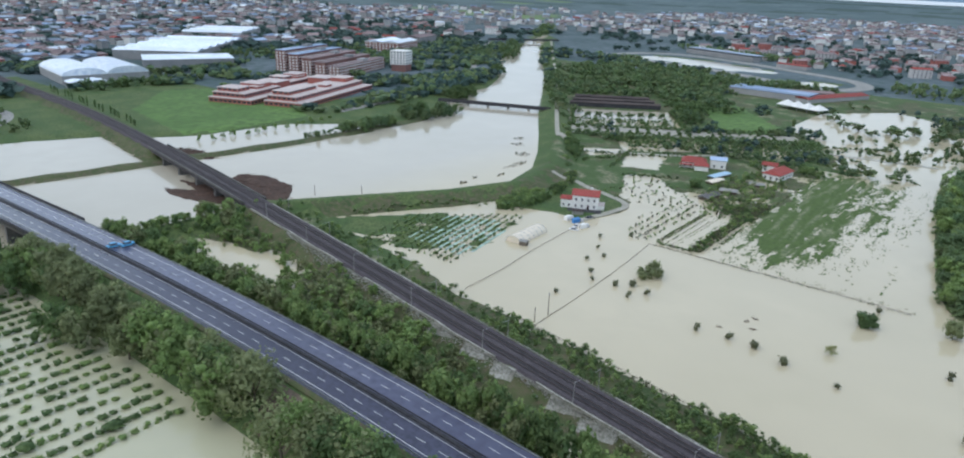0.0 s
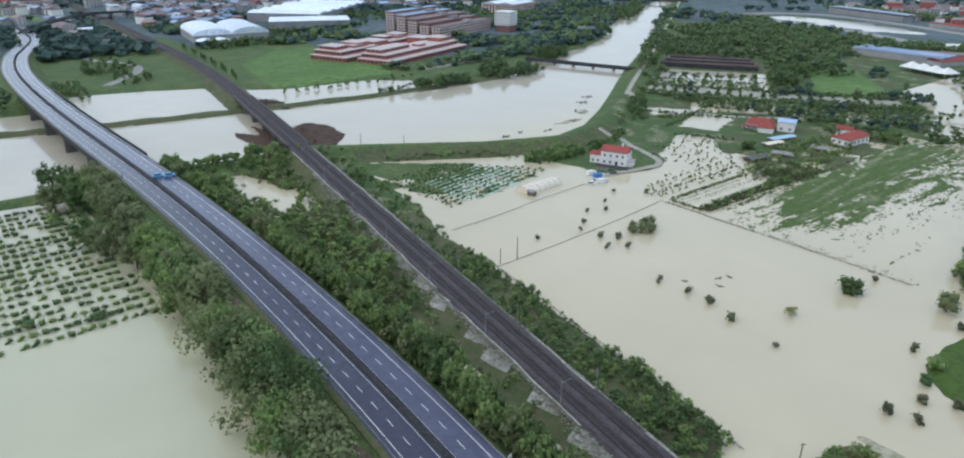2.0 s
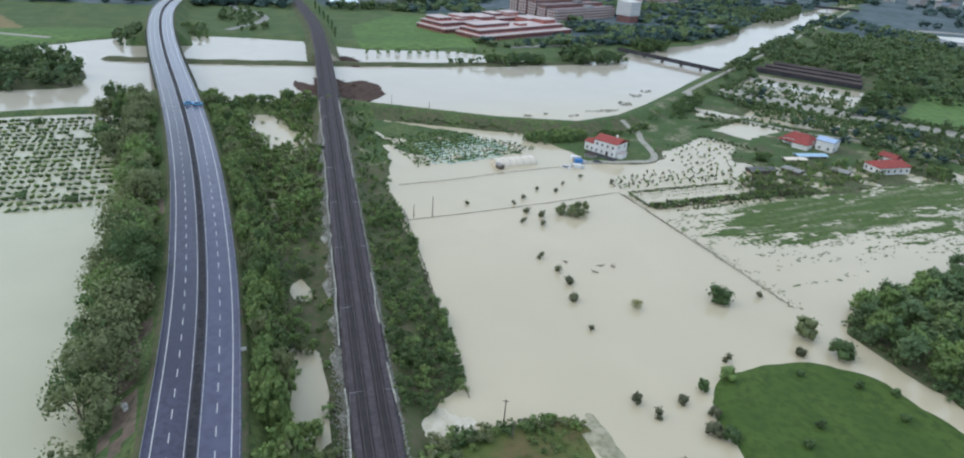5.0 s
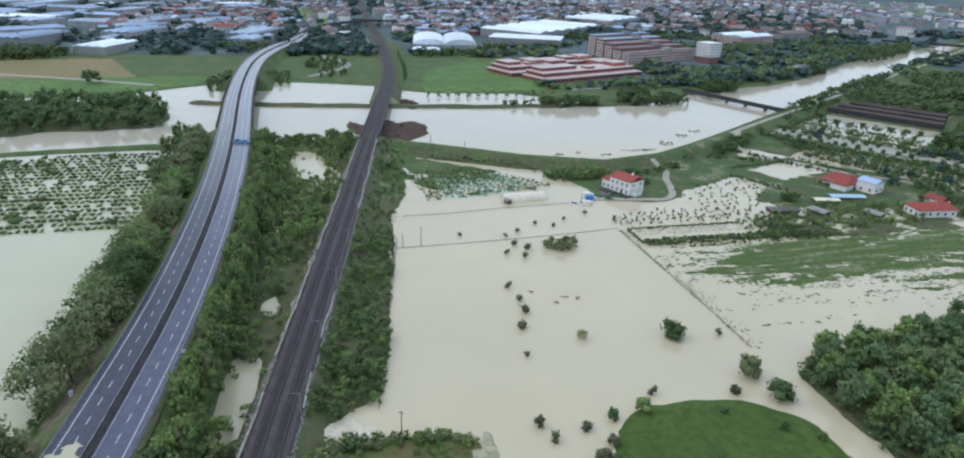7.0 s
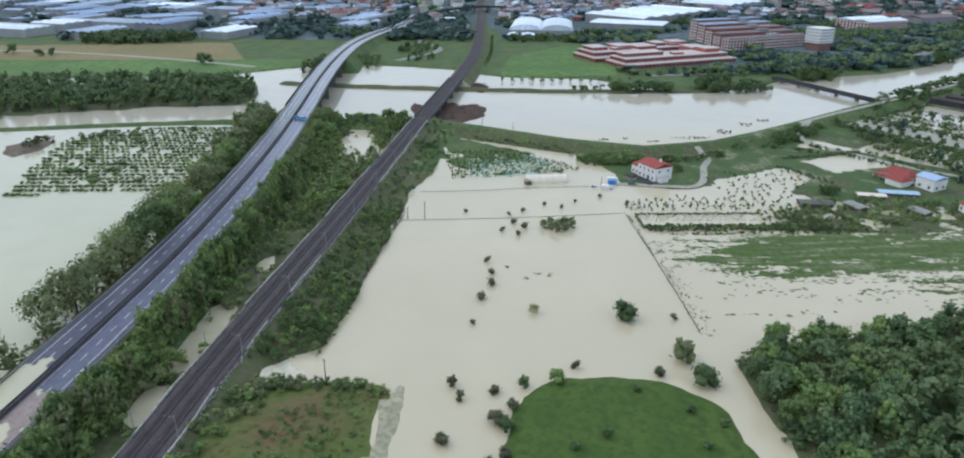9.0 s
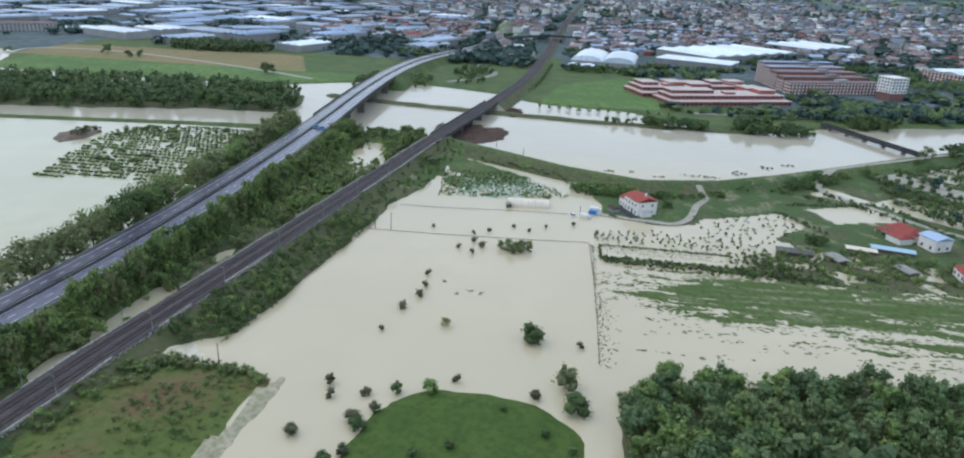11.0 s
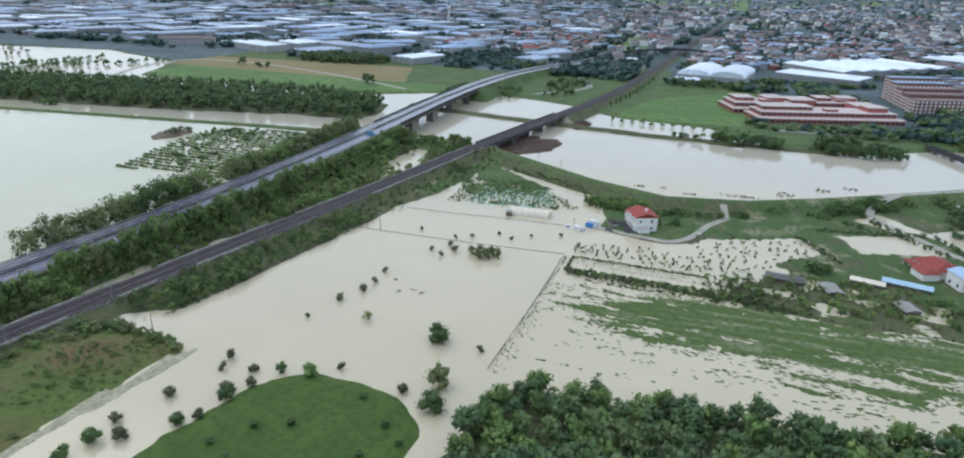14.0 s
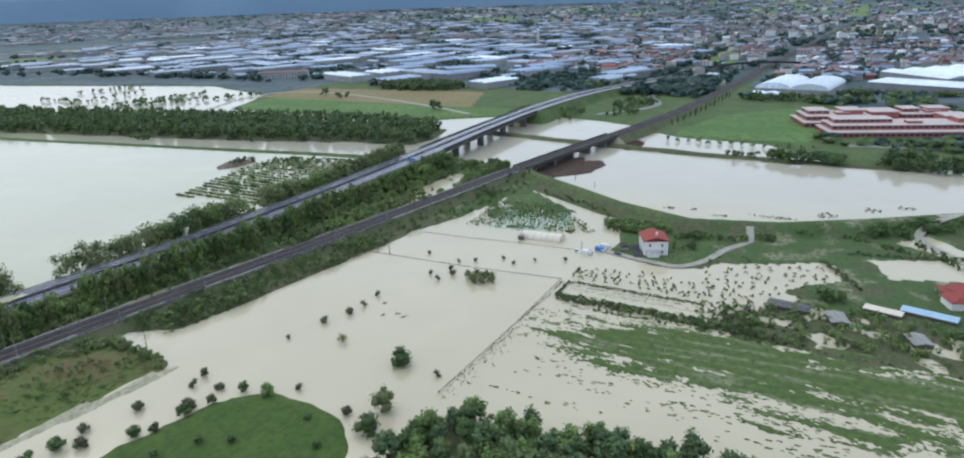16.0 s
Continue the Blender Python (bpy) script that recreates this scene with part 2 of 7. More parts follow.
def wetter_along(name, dry, wet):
    """Lets a road's film of rain thicken along x, from dry to wet."""
    nt = M[name].node_tree
    p = nt.nodes["Principled BSDF"]
    sep = nt.nodes.new("ShaderNodeSeparateXYZ")
    nt.links.new(nt.nodes.new("ShaderNodeTexCoord").outputs["Object"], sep.inputs[0])
    patch = noise_fac(nt, 0.05, 0.3, 0.7)
    add = nt.nodes.new("ShaderNodeMath")
    add.operation = "MULTIPLY_ADD"
    add.inputs[1].default_value = -45.0
    nt.links.new(patch, add.inputs[0])
    nt.links.new(sep.outputs[0], add.inputs[2])
    for key, lo, hi in (("Coat Weight", 0.08, 0.42), ("Roughness", 0.38, 0.24), ("Specular IOR Level", 0.35, 0.55)):
        r = nt.nodes.new("ShaderNodeMapRange")
        r.inputs["From Min"].default_value, r.inputs["From Max"].default_value = dry, wet
        r.inputs["To Min"].default_value, r.inputs["To Max"].default_value = lo, hi
        nt.links.new(add.outputs[0], r.inputs[0])
        nt.links.new(r.outputs[0], p.inputs[key])


def silt_and_sky_tints(name):
    """West of the road the water carries greener silt than on the fields east of it; the river is greyer and bluer,
    with sky reflection put into its colour.
    """
    nt = M[name].node_tree
    p = nt.nodes["Principled BSDF"]
    old = p.inputs["Base Color"].links[0].from_socket
    sep = nt.nodes.new("ShaderNodeSeparateXYZ")
    nt.links.new(nt.nodes.new("ShaderNodeTexCoord").outputs["Object"], sep.inputs[0])
    r = nt.nodes.new("ShaderNodeMapRange")
    r.inputs["From Min"].default_value, r.inputs["From Max"].default_value = 70, 120
    nt.links.new(sep.outputs[1], r.inputs[0])
    tint = ramp_mix(nt, r.outputs[0], (0.915, 0.97, 0.965), (1.035, 0.995, 1.0))
    r = nt.nodes.new("ShaderNodeMapRange")
    r.inputs["From Min"].default_value, r.inputs["From Max"].default_value = -230, -275
    nt.links.new(sep.outputs[0], r.inputs[0])
    # Blue tint painted on the river for the sky it reflects.
    tint = ramp_mix(nt, r.outputs[0], tint, (0.985, 0.985, 1.13))
    mul = nt.nodes.new("ShaderNodeMixRGB")
    mul.blend_type, mul.inputs[0].default_value = "MULTIPLY", 1.0
    nt.links.new(old, mul.inputs[1])
    nt.links.new(tint, mul.inputs[2])
    nt.links.new(mul.outputs[0], p.inputs["Base Color"])


silt_and_sky_tints("water")
wetter_along("asphalt", -150, -300)
wetter_along("sheenlane", -120, -290)

# ---- building blocks ----
class Geo:
    """Collects vertices and faces of one part."""

    def __init__(self):
        self.v, self.f, self.m = [], [], []

    def add(self, verts, faces, mat=0):
        n = len(self.v)
        self.v.extend(verts)
        self.f.extend([tuple(n + i for i in q) for q in faces])
        self.m.extend([mat] * len(faces))
        return self

    def box(self, x, y, z, sx, sy, sz, rot=0.0, mat=0, taper=1.0):
        c, s = math.cos(rot), math.sin(rot)
        vs = []
        for k, w in ((0, 1.0), (1, taper)):
            for a, b in ((-1, -1), (1, -1), (1, 1), (-1, 1)):
                u, v = a * sx / 2 * w, b * sy / 2 * w
                vs.append((x + c * u - s * v, y + s * u + c * v, z + k * sz))
        return self.add(vs, [(3, 2, 1, 0), (4, 5, 6, 7), (0, 1, 5, 4), (1, 2, 6, 5), (2, 3, 7, 6), (3, 0, 4, 7)], mat)

    def gable(self, x, y, z, sx, sy, rise, rot=0.0, over=0.4, thick=0.25, hip=0.0, mat=0):
        """A pitched roof, ridge along its x; hip > 0 draws the ridge's ends in."""
        c, s = math.cos(rot), math.sin(rot)
        vs = []
        for dz in (0.0, thick):
            for u, v, w in ((-1, -1, 0), (1, -1, 0), (1, 1, 0), (-1, 1, 0), (-1, 0, 1), (1, 0, 1)):
                a = u * (sx / 2 + over - (hip if w else 0))
                b = v * (sy / 2 + over)
                vs.append((x + c * a - s * b, y + s * a + c * b, z + dz + w * rise))
        return self.add(vs, [(6, 7, 11, 10), (8, 9, 10, 11), (7, 8, 11), (9, 6, 10), (0, 4, 5, 1), (2, 5, 4, 3), (1, 5, 2), (3, 4, 0),
                             (0, 1, 7, 6), (1, 2, 8, 7), (2, 3, 9, 8), (3, 0, 6, 9)], mat)

    def tube(self, a, b, ra, rb=None, n=6, mat=0):
        a, b = Vector(a), Vector(b)
        d = (b - a).normalized()
        u = d.orthogonal().normalized()
        w = d.cross(u)
        rb = ra if rb is None else rb
        vs = []
        for p, r in ((a, ra), (b, rb)):
            vs += [tuple(p + (u * math.cos(2 * math.pi * i / n) + w * math.sin(2 * math.pi * i / n)) * r) for i in range(n)]
        return self.add(vs, [(i, (i + 1) % n, n + (i + 1) % n, n + i) for i in range(n)] + [tuple(range(n))[::-1], tuple(range(n, 2 * n))], mat)

    def mesh(self, name, *mats, smooth=False):
        me = bpy.data.meshes.new(name)
        me.from_pydata(self.v, [], self.f)
        for k in mats:
            me.materials.append(M[k])
        if len(mats) > 1:
            me.polygons.foreach_set("material_index", self.m)
        if smooth:
            me.polygons.foreach_set("use_smooth", [True] * len(self.f))
        me.update()
        return me


def raw_mesh(name, v, f, mats, index=None, smooth=False):
    """A mesh from arrays; f has one row a face."""
    me = bpy.data.meshes.new(name)
    v, f = np.asarray(v, np.float32), np.asarray(f, np.int32)
    me.vertices.add(len(v))
    me.vertices.foreach_set("co", v.ravel())
    n = f.shape[1]
    me.loops.add(f.size)
    me.loops.foreach_set("vertex_index", f.ravel())
    me.polygons.add(len(f))
    me.polygons.foreach_set("loop_start", np.arange(0, f.size, n, dtype=np.int32))
    for k in mats:
        me.materials.append(M[k])
    if index is not None:
        me.polygons.foreach_set("material_index", np.asarray(index, np.int32))
    if smooth:
        me.polygons.foreach_set("use_smooth", np.ones(len(f), bool))
    me.update(calc_edges=True)
    return me


def thing(name, label, category, at=(0, 0, 0), rot=0.0, group="", kind="", data=None):
    ob = new(name, data)
    ob.matrix_basis = pose(at[0], at[1], at[2], 0, 0, math.degrees(rot))
    return tagged(ob, label, category, group, kind)


def part(name, geo, mats, parent, label="", kind="", smooth=False):
    me = geo if isinstance(geo, bpy.types.Mesh) else geo.mesh(name, *((mats,) if isinstance(mats, str) else mats), smooth=smooth)
    ob = new(name, me)
    ob.parent = parent
    return tagged(ob, label, "", "", kind)


def smooth_line(points, step=6.0):
    """A Catmull-Rom curve through the points, at about even steps."""
    P = np.array(points, float)
    P = np.vstack([2 * P[0] - P[1], P, 2 * P[-1] - P[-2]])
    out = []
    for i in range(1, len(P) - 2):
        n = max(2, int(np.linalg.norm(P[i + 1][:2] - P[i][:2]) / step))
        t = np.linspace(0, 1, n, endpoint=False)[:, None]
        a, b, c, d = P[i - 1], P[i], P[i + 1], P[i + 2]
        out.append(0.5 * (2 * b + (c - a) * t + (2 * a - 5 * b + 4 * c - d) * t**2 + (3 * b - a - 3 * c + d) * t**3))
    return np.vstack([*out, P[-2:-1]])


def to_line(line, x, y):
    """Distance to a line, signed (left of its way positive), and the line's third column at the nearest place."""
    best = np.full(np.shape(x), 1e9)
    sign, high, along = np.ones(np.shape(x)), np.zeros(np.shape(x)), np.zeros(np.shape(x))
    run = 0.0
    for a, b in zip(line[:-1], line[1:]):
        d = b[:2] - a[:2]
        n2 = d @ d
        t = np.clip(((x - a[0]) * d[0] + (y - a[1]) * d[1]) / n2, 0, 1)
        ex, ey = x - a[0] - t * d[0], y - a[1] - t * d[1]
        q = ex**2 + ey**2
        near = q < best
        best = np.where(near, q, best)
        sign = np.where(near, np.where(d[0] * ey - d[1] * ex >= 0, 1.0, -1.0), sign)
        high = np.where(near, a[2] + t * (b[2] - a[2]) if len(a) > 2 else 0, high)
        along = np.where(near, run + t * math.sqrt(n2), along)
        run += math.sqrt(n2)
    return np.sqrt(best) * sign, high, along


def inside(poly, x, y):
    """Signed distance to a polygon's edge, positive inside."""
    P = np.array(poly, float)
    best, odd = np.full(np.shape(x), 1e12), np.zeros(np.shape(x), bool)
    for a, b in zip(P, np.roll(P, -1, 0)):
        d = b - a
        t = np.clip(((x - a[0]) * d[0] + (y - a[1]) * d[1]) / (d @ d), 0, 1)
        best = np.minimum(best, (x - a[0] - t * d[0]) ** 2 + (y - a[1] - t * d[1]) ** 2)
        cross = ((a[1] > y) != (b[1] > y)) & (x < d[0] * (y - a[1]) / (d[1] if d[1] else 1e-9) + a[0])
        odd ^= cross
    return np.sqrt(best) * np.where(odd, 1, -1)


def rounded(poly, times=2):
    """The polygon with its corners cut."""
    P = np.array(poly, float)
    for _ in range(times):
        Q = np.roll(P, -1, 0)
        P = np.stack([0.75 * P + 0.25 * Q, 0.25 * P + 0.75 * Q], 1).reshape(-1, 2)
    return P


def place(ax, ay, rot, u, v):
    """A point of a local plan with its origin at (ax, ay), turned by rot."""
    c, s = math.cos(rot), math.sin(rot)
    return ax + c * u - s * v, ay + s * u + c * v


RNG = np.random.default_rng(7)
LATTICE = RNG.random((256, 256))


def bumps(x, y, size):
    """Smooth value noise, 0 to 1, with lumps of about that size."""
    u, v = x / size, y / size
    i, j = np.floor(u).astype(int), np.floor(v).astype(int)
    u, v = u - i, v - j
    u, v = u * u * (3 - 2 * u), v * v * (3 - 2 * v)
    g = lambda a, b: LATTICE[a % 256, b % 256]
    return (g(i, j) * (1 - u) + g(i + 1, j) * u) * (1 - v) + (g(i, j + 1) * (1 - u) + g(i + 1, j + 1) * u) * v


def fractal(x, y, size):
    return (bumps(x, y, size) + 0.5 * bumps(x + 91, y, size / 2.1) + 0.25 * bumps(x, y + 57, size / 4.3)) / 1.75


# ---- plan ----
ROAD = smooth_line([(190, 68, 8.4), (140, 76, 8.4), (60, 84.0, 8.2), (0, 90.3, 8.5), (-60, 94.8, 8.8), (-130, 96.4, 9.5), (-200, 95.2, 10.0), (-270, 91.8, 10.4), (-370, 86, 10.8),
                    (-470, 83, 10.7), (-560, 85, 9.8), (-640, 94, 8.5), (-700, 107, 7.5), (-770, 121, 6.0), (-860, 127, 3.5), (-960, 128, 1.9)], 6)
RAIL = smooth_line([(190, 97, 4.3), (44, 119.5, 4.3), (0, 125.5, 4.3), (-100, 141.3, 4.8), (-180, 154.3, 5.6), (-240, 163.8, 6.2), (-330, 178.3, 6.6),
                    (-430, 193.5, 6.4), (-535, 206, 6.0), (-700, 215, 5.5), (-910, 223, 5.0), (-1300, 235, 4.5), (-2100, 272, 4.0), (-2500, 292, 4.0)], 8)
ROAD_SPAN, RAIL_SPAN = (-446, -278), (-384, -268)
LEVEE = smooth_line([(-262, 170, 5.2), (-250, 190, 5.0), (-229, 228, 4.6), (-206, 266, 4.4), (-201, 302, 4.4), (-217, 343, 4.4), (-259, 408, 4.5), (-310, 482, 4.6),
                     (-418, 648, 4.6), (-625, 947, 4.6), (-925, 1401, 4.6), (-1500, 2300, 4.6)], 10)
LEVEE_WEST = smooth_line([(-262, 168, 4.6), (-268, 120, 3.6), (-274, 60, 2.2), (-272, 10, 1.3), (-258, -80, 1.2), (-240, -200, 1.1), (-215, -360, 1.1), (-180, -700, 1.1)], 10)
DIKE_NORTH = smooth_line([(-400, 52, 2.2), (-388, 100, 2.2), (-379, 158, 2.2), (-372, 211, 2.2), (-366, 264, 2.2), (-364, 320, 2.0), (-366, 400, 1.6)], 8)
NORTH_LAND = [(-470, -305), (-425, -285), (-428, -100), (-432, -14), (-480, 55), (-486, 95), (-478, 150), (-462, 185), (-440, 205), (-428, 225), (-416, 300), (-392, 330), (-374, 345), (-368, 385),
              (-376, 415), (-408, 455), (-440, 560), (-475, 620), (-600, 785), (-790, 1137), (-1040, 1553), (-2600, 4400), (-5400, 4400), (-5400, -1800), (-480, -1800), (-505, -900), (-592, -505), (-530, -335)]
WEST_WOOD = [(-318, -15), (-322, 38), (-345, 44), (-392, 28), (-414, -28), (-398, -140), (-350, -360), (-310, -560), (-215, -560), (-240, -380), (-268, -235), (-292, -100)]
EAST_LAND = [(-320, 492), (-244, 402), (-190, 430), (-128, 448), (-60, 450), (-30, 520), (-45, 640), (40, 700), (300, 700), (900, 700), (900, 4400), (-2300, 4400), (-1500, 2320), (-930, 1420), (-632, 960), (-425, 660)]
STRIP_EAST = [(-262, 172), (-180, 160), (-100, 146), (-6, 130), (-4, 137), (-13, 151), (-40, 155), (-105, 163), (-140, 166), (-172, 176), (-220, 181), (-246, 186)]
SILT_EDGE = [(4, 171), (5, 176), (30, 172.8), (64, 168.6), (64, 165.5), (30, 168.6)]
MOUND = [(5, 139), (4, 152), (5, 166), (7, 170), (30, 168), (60, 164), (90, 163), (140, 160), (190, 150), (190, 100), (60, 119), (20, 124)]
LAWN = [(30, 199), (16, 202), (6, 208), (3, 218), (4, 232), (8, 246), (16, 254), (32, 255), (60, 256), (110, 258), (160, 230), (120, 196), (70, 194), (45, 196)]
FOREST = [(-5, 264), (10, 264), (34, 266), (70, 268), (120, 272), (200, 290), (230, 520), (0, 520), (-36, 470), (-20, 345), (-12, 285)]
FIELD = [(-62, 274), (-80, 284), (-90, 306), (-91, 350), (-93, 430), (-70, 445), (-44, 430), (-38, 374), (-38, 347), (-42, 327), (-46, 296), (-48, 282)]
PASTURE = [(-208, 288), (-178, 296), (-148, 302), (-132, 330), (-126, 360), (-118, 408), (-126, 448), (-190, 432), (-250, 400), (-216, 340)]
YARD = [(-190, 258), (-166, 266), (-152, 266), (-145, 288), (-147, 303), (-170, 312), (-200, 300), (-196, 268)]
GARDENS = [(-128, 328), (-108, 322), (-90, 330), (-88, 420), (-96, 446), (-150, 446), (-150, 400), (-134, 372)]
VINEYARD = [(-232, 186), (-212, 180), (-160, 186), (-152, 214), (-158, 246), (-178, 250), (-202, 226)]
ISLAND = [(-200, -44), (-212, -36), (-232, -38), (-236, -52), (-222, -60), (-206, -54)]
ORCHARD_PLOT = [(-262, 62), (-258, -18), (-236, -33), (-178, -24), (-140, -12), (-144, 30), (-142, 70), (-190, 68), (-245, 68)]
TOWN_PARK = [(-985, 105), (-1000, 170), (-1230, 150), (-1490, 95), (-1480, 35), (-1200, 70)]
PONDS = [[(-276.7, 451.5), (-203.3, 500), (-246.4, 565), (-319.7, 516.5)], [(-231, 391), (-207, 411), (-202, 396), (-214, 378)], [(-200, 404), (-176, 412), (-168, 377), (-187, 368)], [(-144, 304), (-158, 314), (-168, 336), (-176, 355), (-162, 362), (-153, 356), (-146, 348), (-136, 342), (-130, 330)], [(-131, 314), (-136, 346), (-126, 347), (-117, 336), (-122, 320)],
         [(-152, 560), (-100, 548), (-50, 590), (-60, 700), (-100, 735), (-150, 670)], [(-250, 440), (-236, 432), (-205, 470), (-216, 486)], [(-262, 462), (-252, 452), (-226, 486), (-238, 500)],
         [(-134, 600), (-128, 548), (-104, 516), (-90, 462), (-60, 452), (-30, 470), (-40, 620), (-95, 690)], [(-222, 428), (-212, 468), (-112, 492), (-102, 470), (-170, 440), (-205, 404)],
         [(-505, 962), (-478, 1022), (-405, 1022), (-305, 980), (-262, 944), (-330, 925), (-410, 952)], [(-238, 872), (-205, 905), (-180, 890), (-192, 858)]]


def bank(d, top, width, slope):
    """Height of a bank of that top height and half width at the distance d from its line."""
    return top - np.maximum(0, np.abs(d) - width) / slope


def zone(poly, x, y, top, slope=2.5, rag=1.5, size=9.0):
    """Ground rising from a ragged edge to the height top."""
    return np.minimum(top, -0.35 + (inside(poly, x, y) + rag * (fractal(x, y, size) - 0.5) * 2 + 0.35 * slope) / slope)


def land(x, y):
    """The ground's height and its cover."""
    h = np.full(x.shape, -0.9)
    k = np.zeros(x.shape, int)

    def lay(z, cover, k, h):
        up = z > h
        return np.where(up, cover, k), np.where(up, z, h)

    rough = fractal(x, y, 7.0)
    n = inside(NORTH_LAND, x, y) + 7 * (fractal(x, y, 24) - 0.5)
    k, h = lay(np.minimum(1.6, n / 6), 2, k, h)
    k, h = lay(zone(WEST_WOOD, x, y, 0.8, 4, 6, 18), 3, k, h)
    e = inside(EAST_LAND, x, y) + 6 * (fractal(x, y, 24) - 0.5)
    k, h = lay(np.minimum(0.8, e / 8) + 0.3 * (rough - 0.5), 2, k, h)
    mixed = fractal(x + 11, y - 40, 17)
    k = np.where((k == 2) & (e > 0) & (y < 820), np.where(mixed > 0.55, 3, 14), k)
    d, top, s = to_line(LEVEE[::4], x, y)
    k, h = lay(bank(d, top, 2.2, 2.3), np.where((d < -3.5) & (y < 330) & (fractal(x, y, 9) > 0.35), 3, 2), k, h)
    d, top, s = to_line(LEVEE_WEST[::4], x, y)
    k, h = lay(bank(d, top, 1.6, 2.6) + 0.4 * (rough - 0.5), 2, k, h)
    d, top, s = to_line(DIKE_NORTH[::4], x, y)
    k, h = lay(bank(d, top, 1.5, 1.8), 3, k, h)
    k, h = lay(zone(STRIP_EAST, x, y, 0.9, 3, 2.5), 3, k, h)
    k = np.where((k == 3) & (inside(STRIP_EAST, x, y) > -2) & (x < -165) & (x > -250), 14, k)
    z = zone(MOUND, x, y, 9, 5.5, 1.5)
    k, h = lay(np.minimum(z, 2.4 + 1.6 * fractal(x, y, 22)), 5, k, h)
    k, h = lay(zone(rounded(SILT_EDGE, 1), x, y, 0.35, 3, 1.6, 5), 10, k, h)
    k, h = lay(zone(rounded(LAWN), x, y, 0.7, 3, 2.0, 6), 1, k, h)
    k, h = lay(zone(rounded(FOREST, 1), x, y, 0.5, 4, 2.5, 12), 3, k, h)
    k, h = lay(zone(PASTURE, x, y, 0.30, 6, 2.0, 14) + 0.5 * (fractal(x + 40, y, 16) - 0.52) + 0.3 * (bumps(x, y, 4.5) - 0.5), 2, k, h)
    mixed = fractal(x - 70, y + 9, 13)
    here = (k == 2) & (inside(PASTURE, x, y) > -4)
    k = np.where(here, np.where(mixed > 0.6, 3, 14), k)
    k, h = lay(zone(YARD, x, y, 0.6, 4, 2.0), 2, k, h)
    k, h = lay(zone(GARDENS, x, y, 0.10, 5, 3.0) + 0.6 * (fractal(x, y + 20, 11) - 0.5) + 0.35 * (bumps(x, y, 4.5) - 0.5), 3, k, h)
    k, h = lay(zone(ISLAND, x, y, 1.8, 3, 2.0), 9, k, h)
    # vineyard weeds
    core = np.clip(inside(VINEYARD, x, y) / 8, -1, 1)
    k, h = lay(np.where(core > -0.5, 0.7 * (fractal(x, y, 10) - 0.62) + 0.14 * core + 0.10 * (-x - 190) / 12, -1), 2, k, h)
    # between road and railway
    d1, t1, s = to_line(ROAD[::5], x, y)
    d2, t2, s2 = to_line(RAIL[::5], x, y)
    between = (d1 < -10) & (d2 > 4) & (x > -276) & (x < 190)
    near_rail = np.exp(-(((d2 - 11) / 5) ** 2))
    wet = np.clip(1.6 * fractal(x, y + 9, 26) - 0.25, -0.3, 0.6) - 0.35 * near_rail * np.clip(2.2 * bumps(x, y * 0 + 3, 24) - 0.75, 0, 1)
    for cx, cy, rx, ry in ((-222, 131, 40, 11), (-22, 114.0, 20, 6.5), (14, 112, 9, 5), (-68, 121, 8, 2.6), (-130, 121, 9, 2.6)):
        wet = wet - 1.7 * np.exp(-(((x - cx) / rx) ** 2 + ((y - cy) / ry) ** 2) * 1.4) * (0.4 + 1.2 * fractal(x, y, 8))
    k, h = lay(np.where(between, wet, -2), 3, k, h)
    pond = np.full(x.shape, -1e3)
    for p in PONDS:
        pond = np.maximum(pond, inside(p, x, y) + 4 * (fractal(x, y, 12) - 0.5))
    h = np.where((pond > 0) & (h < 2), np.minimum(h, -0.1 - 0.1 * pond) + 0.3 * np.maximum(0, bumps(x, y, 6) - 0.62), h)
    # embankments
    off = ((x > ROAD_SPAN[0]) & (x < ROAD_SPAN[1])) | (x < -940)
    z = np.where(off, -2, bank(d1, t1 - 0.35, 9.6, np.where(d1 < 0, 1.05, 1.38)) + 0.5 * (rough - 0.5))
    k, h = lay(z, 2, k, h)
    k = np.where((d1 > 12) & (d1 < 30) & (h > 0) & ((np.abs(x - 2) < 26) | (np.abs(x + 121) < 8) | ((np.abs(x + 50) < 22) & (d1 < 19))) & (fractal(x, y, 8) > 0.4), 9, k)
    off = (x > RAIL_SPAN[0]) & (x < RAIL_SPAN[1])
    z = np.where(off, -2, bank(d2, t2 - 0.45, 5.4, np.where(d2 > 0, 0.85, 1.2)) - np.where((d2 > 5.4) & (d2 < 10), 0.8 * (fractal(x, y, 5) - 0.45), 0) + 0.4 * (rough - 0.5))
    k, h = lay(z, np.where((d2 > 5.2) & (d2 < 7.6) & (x > -130) & (x < 60) & (fractal(x, y, 6) > 0.5), 11, 3), k, h)
    # land use north of the river
    north = (h > 0.2) & (n > 4) & (h < 2.2)
    ripple = 12 * (fractal(x, y, 40) - 0.5)
    k = np.where(north & (x + ripple * 0.2 < -428) & (x > -512) & (y < 60) & (y > -300), 7, k)
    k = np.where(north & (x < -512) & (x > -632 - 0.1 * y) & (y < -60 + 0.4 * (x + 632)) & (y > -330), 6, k)
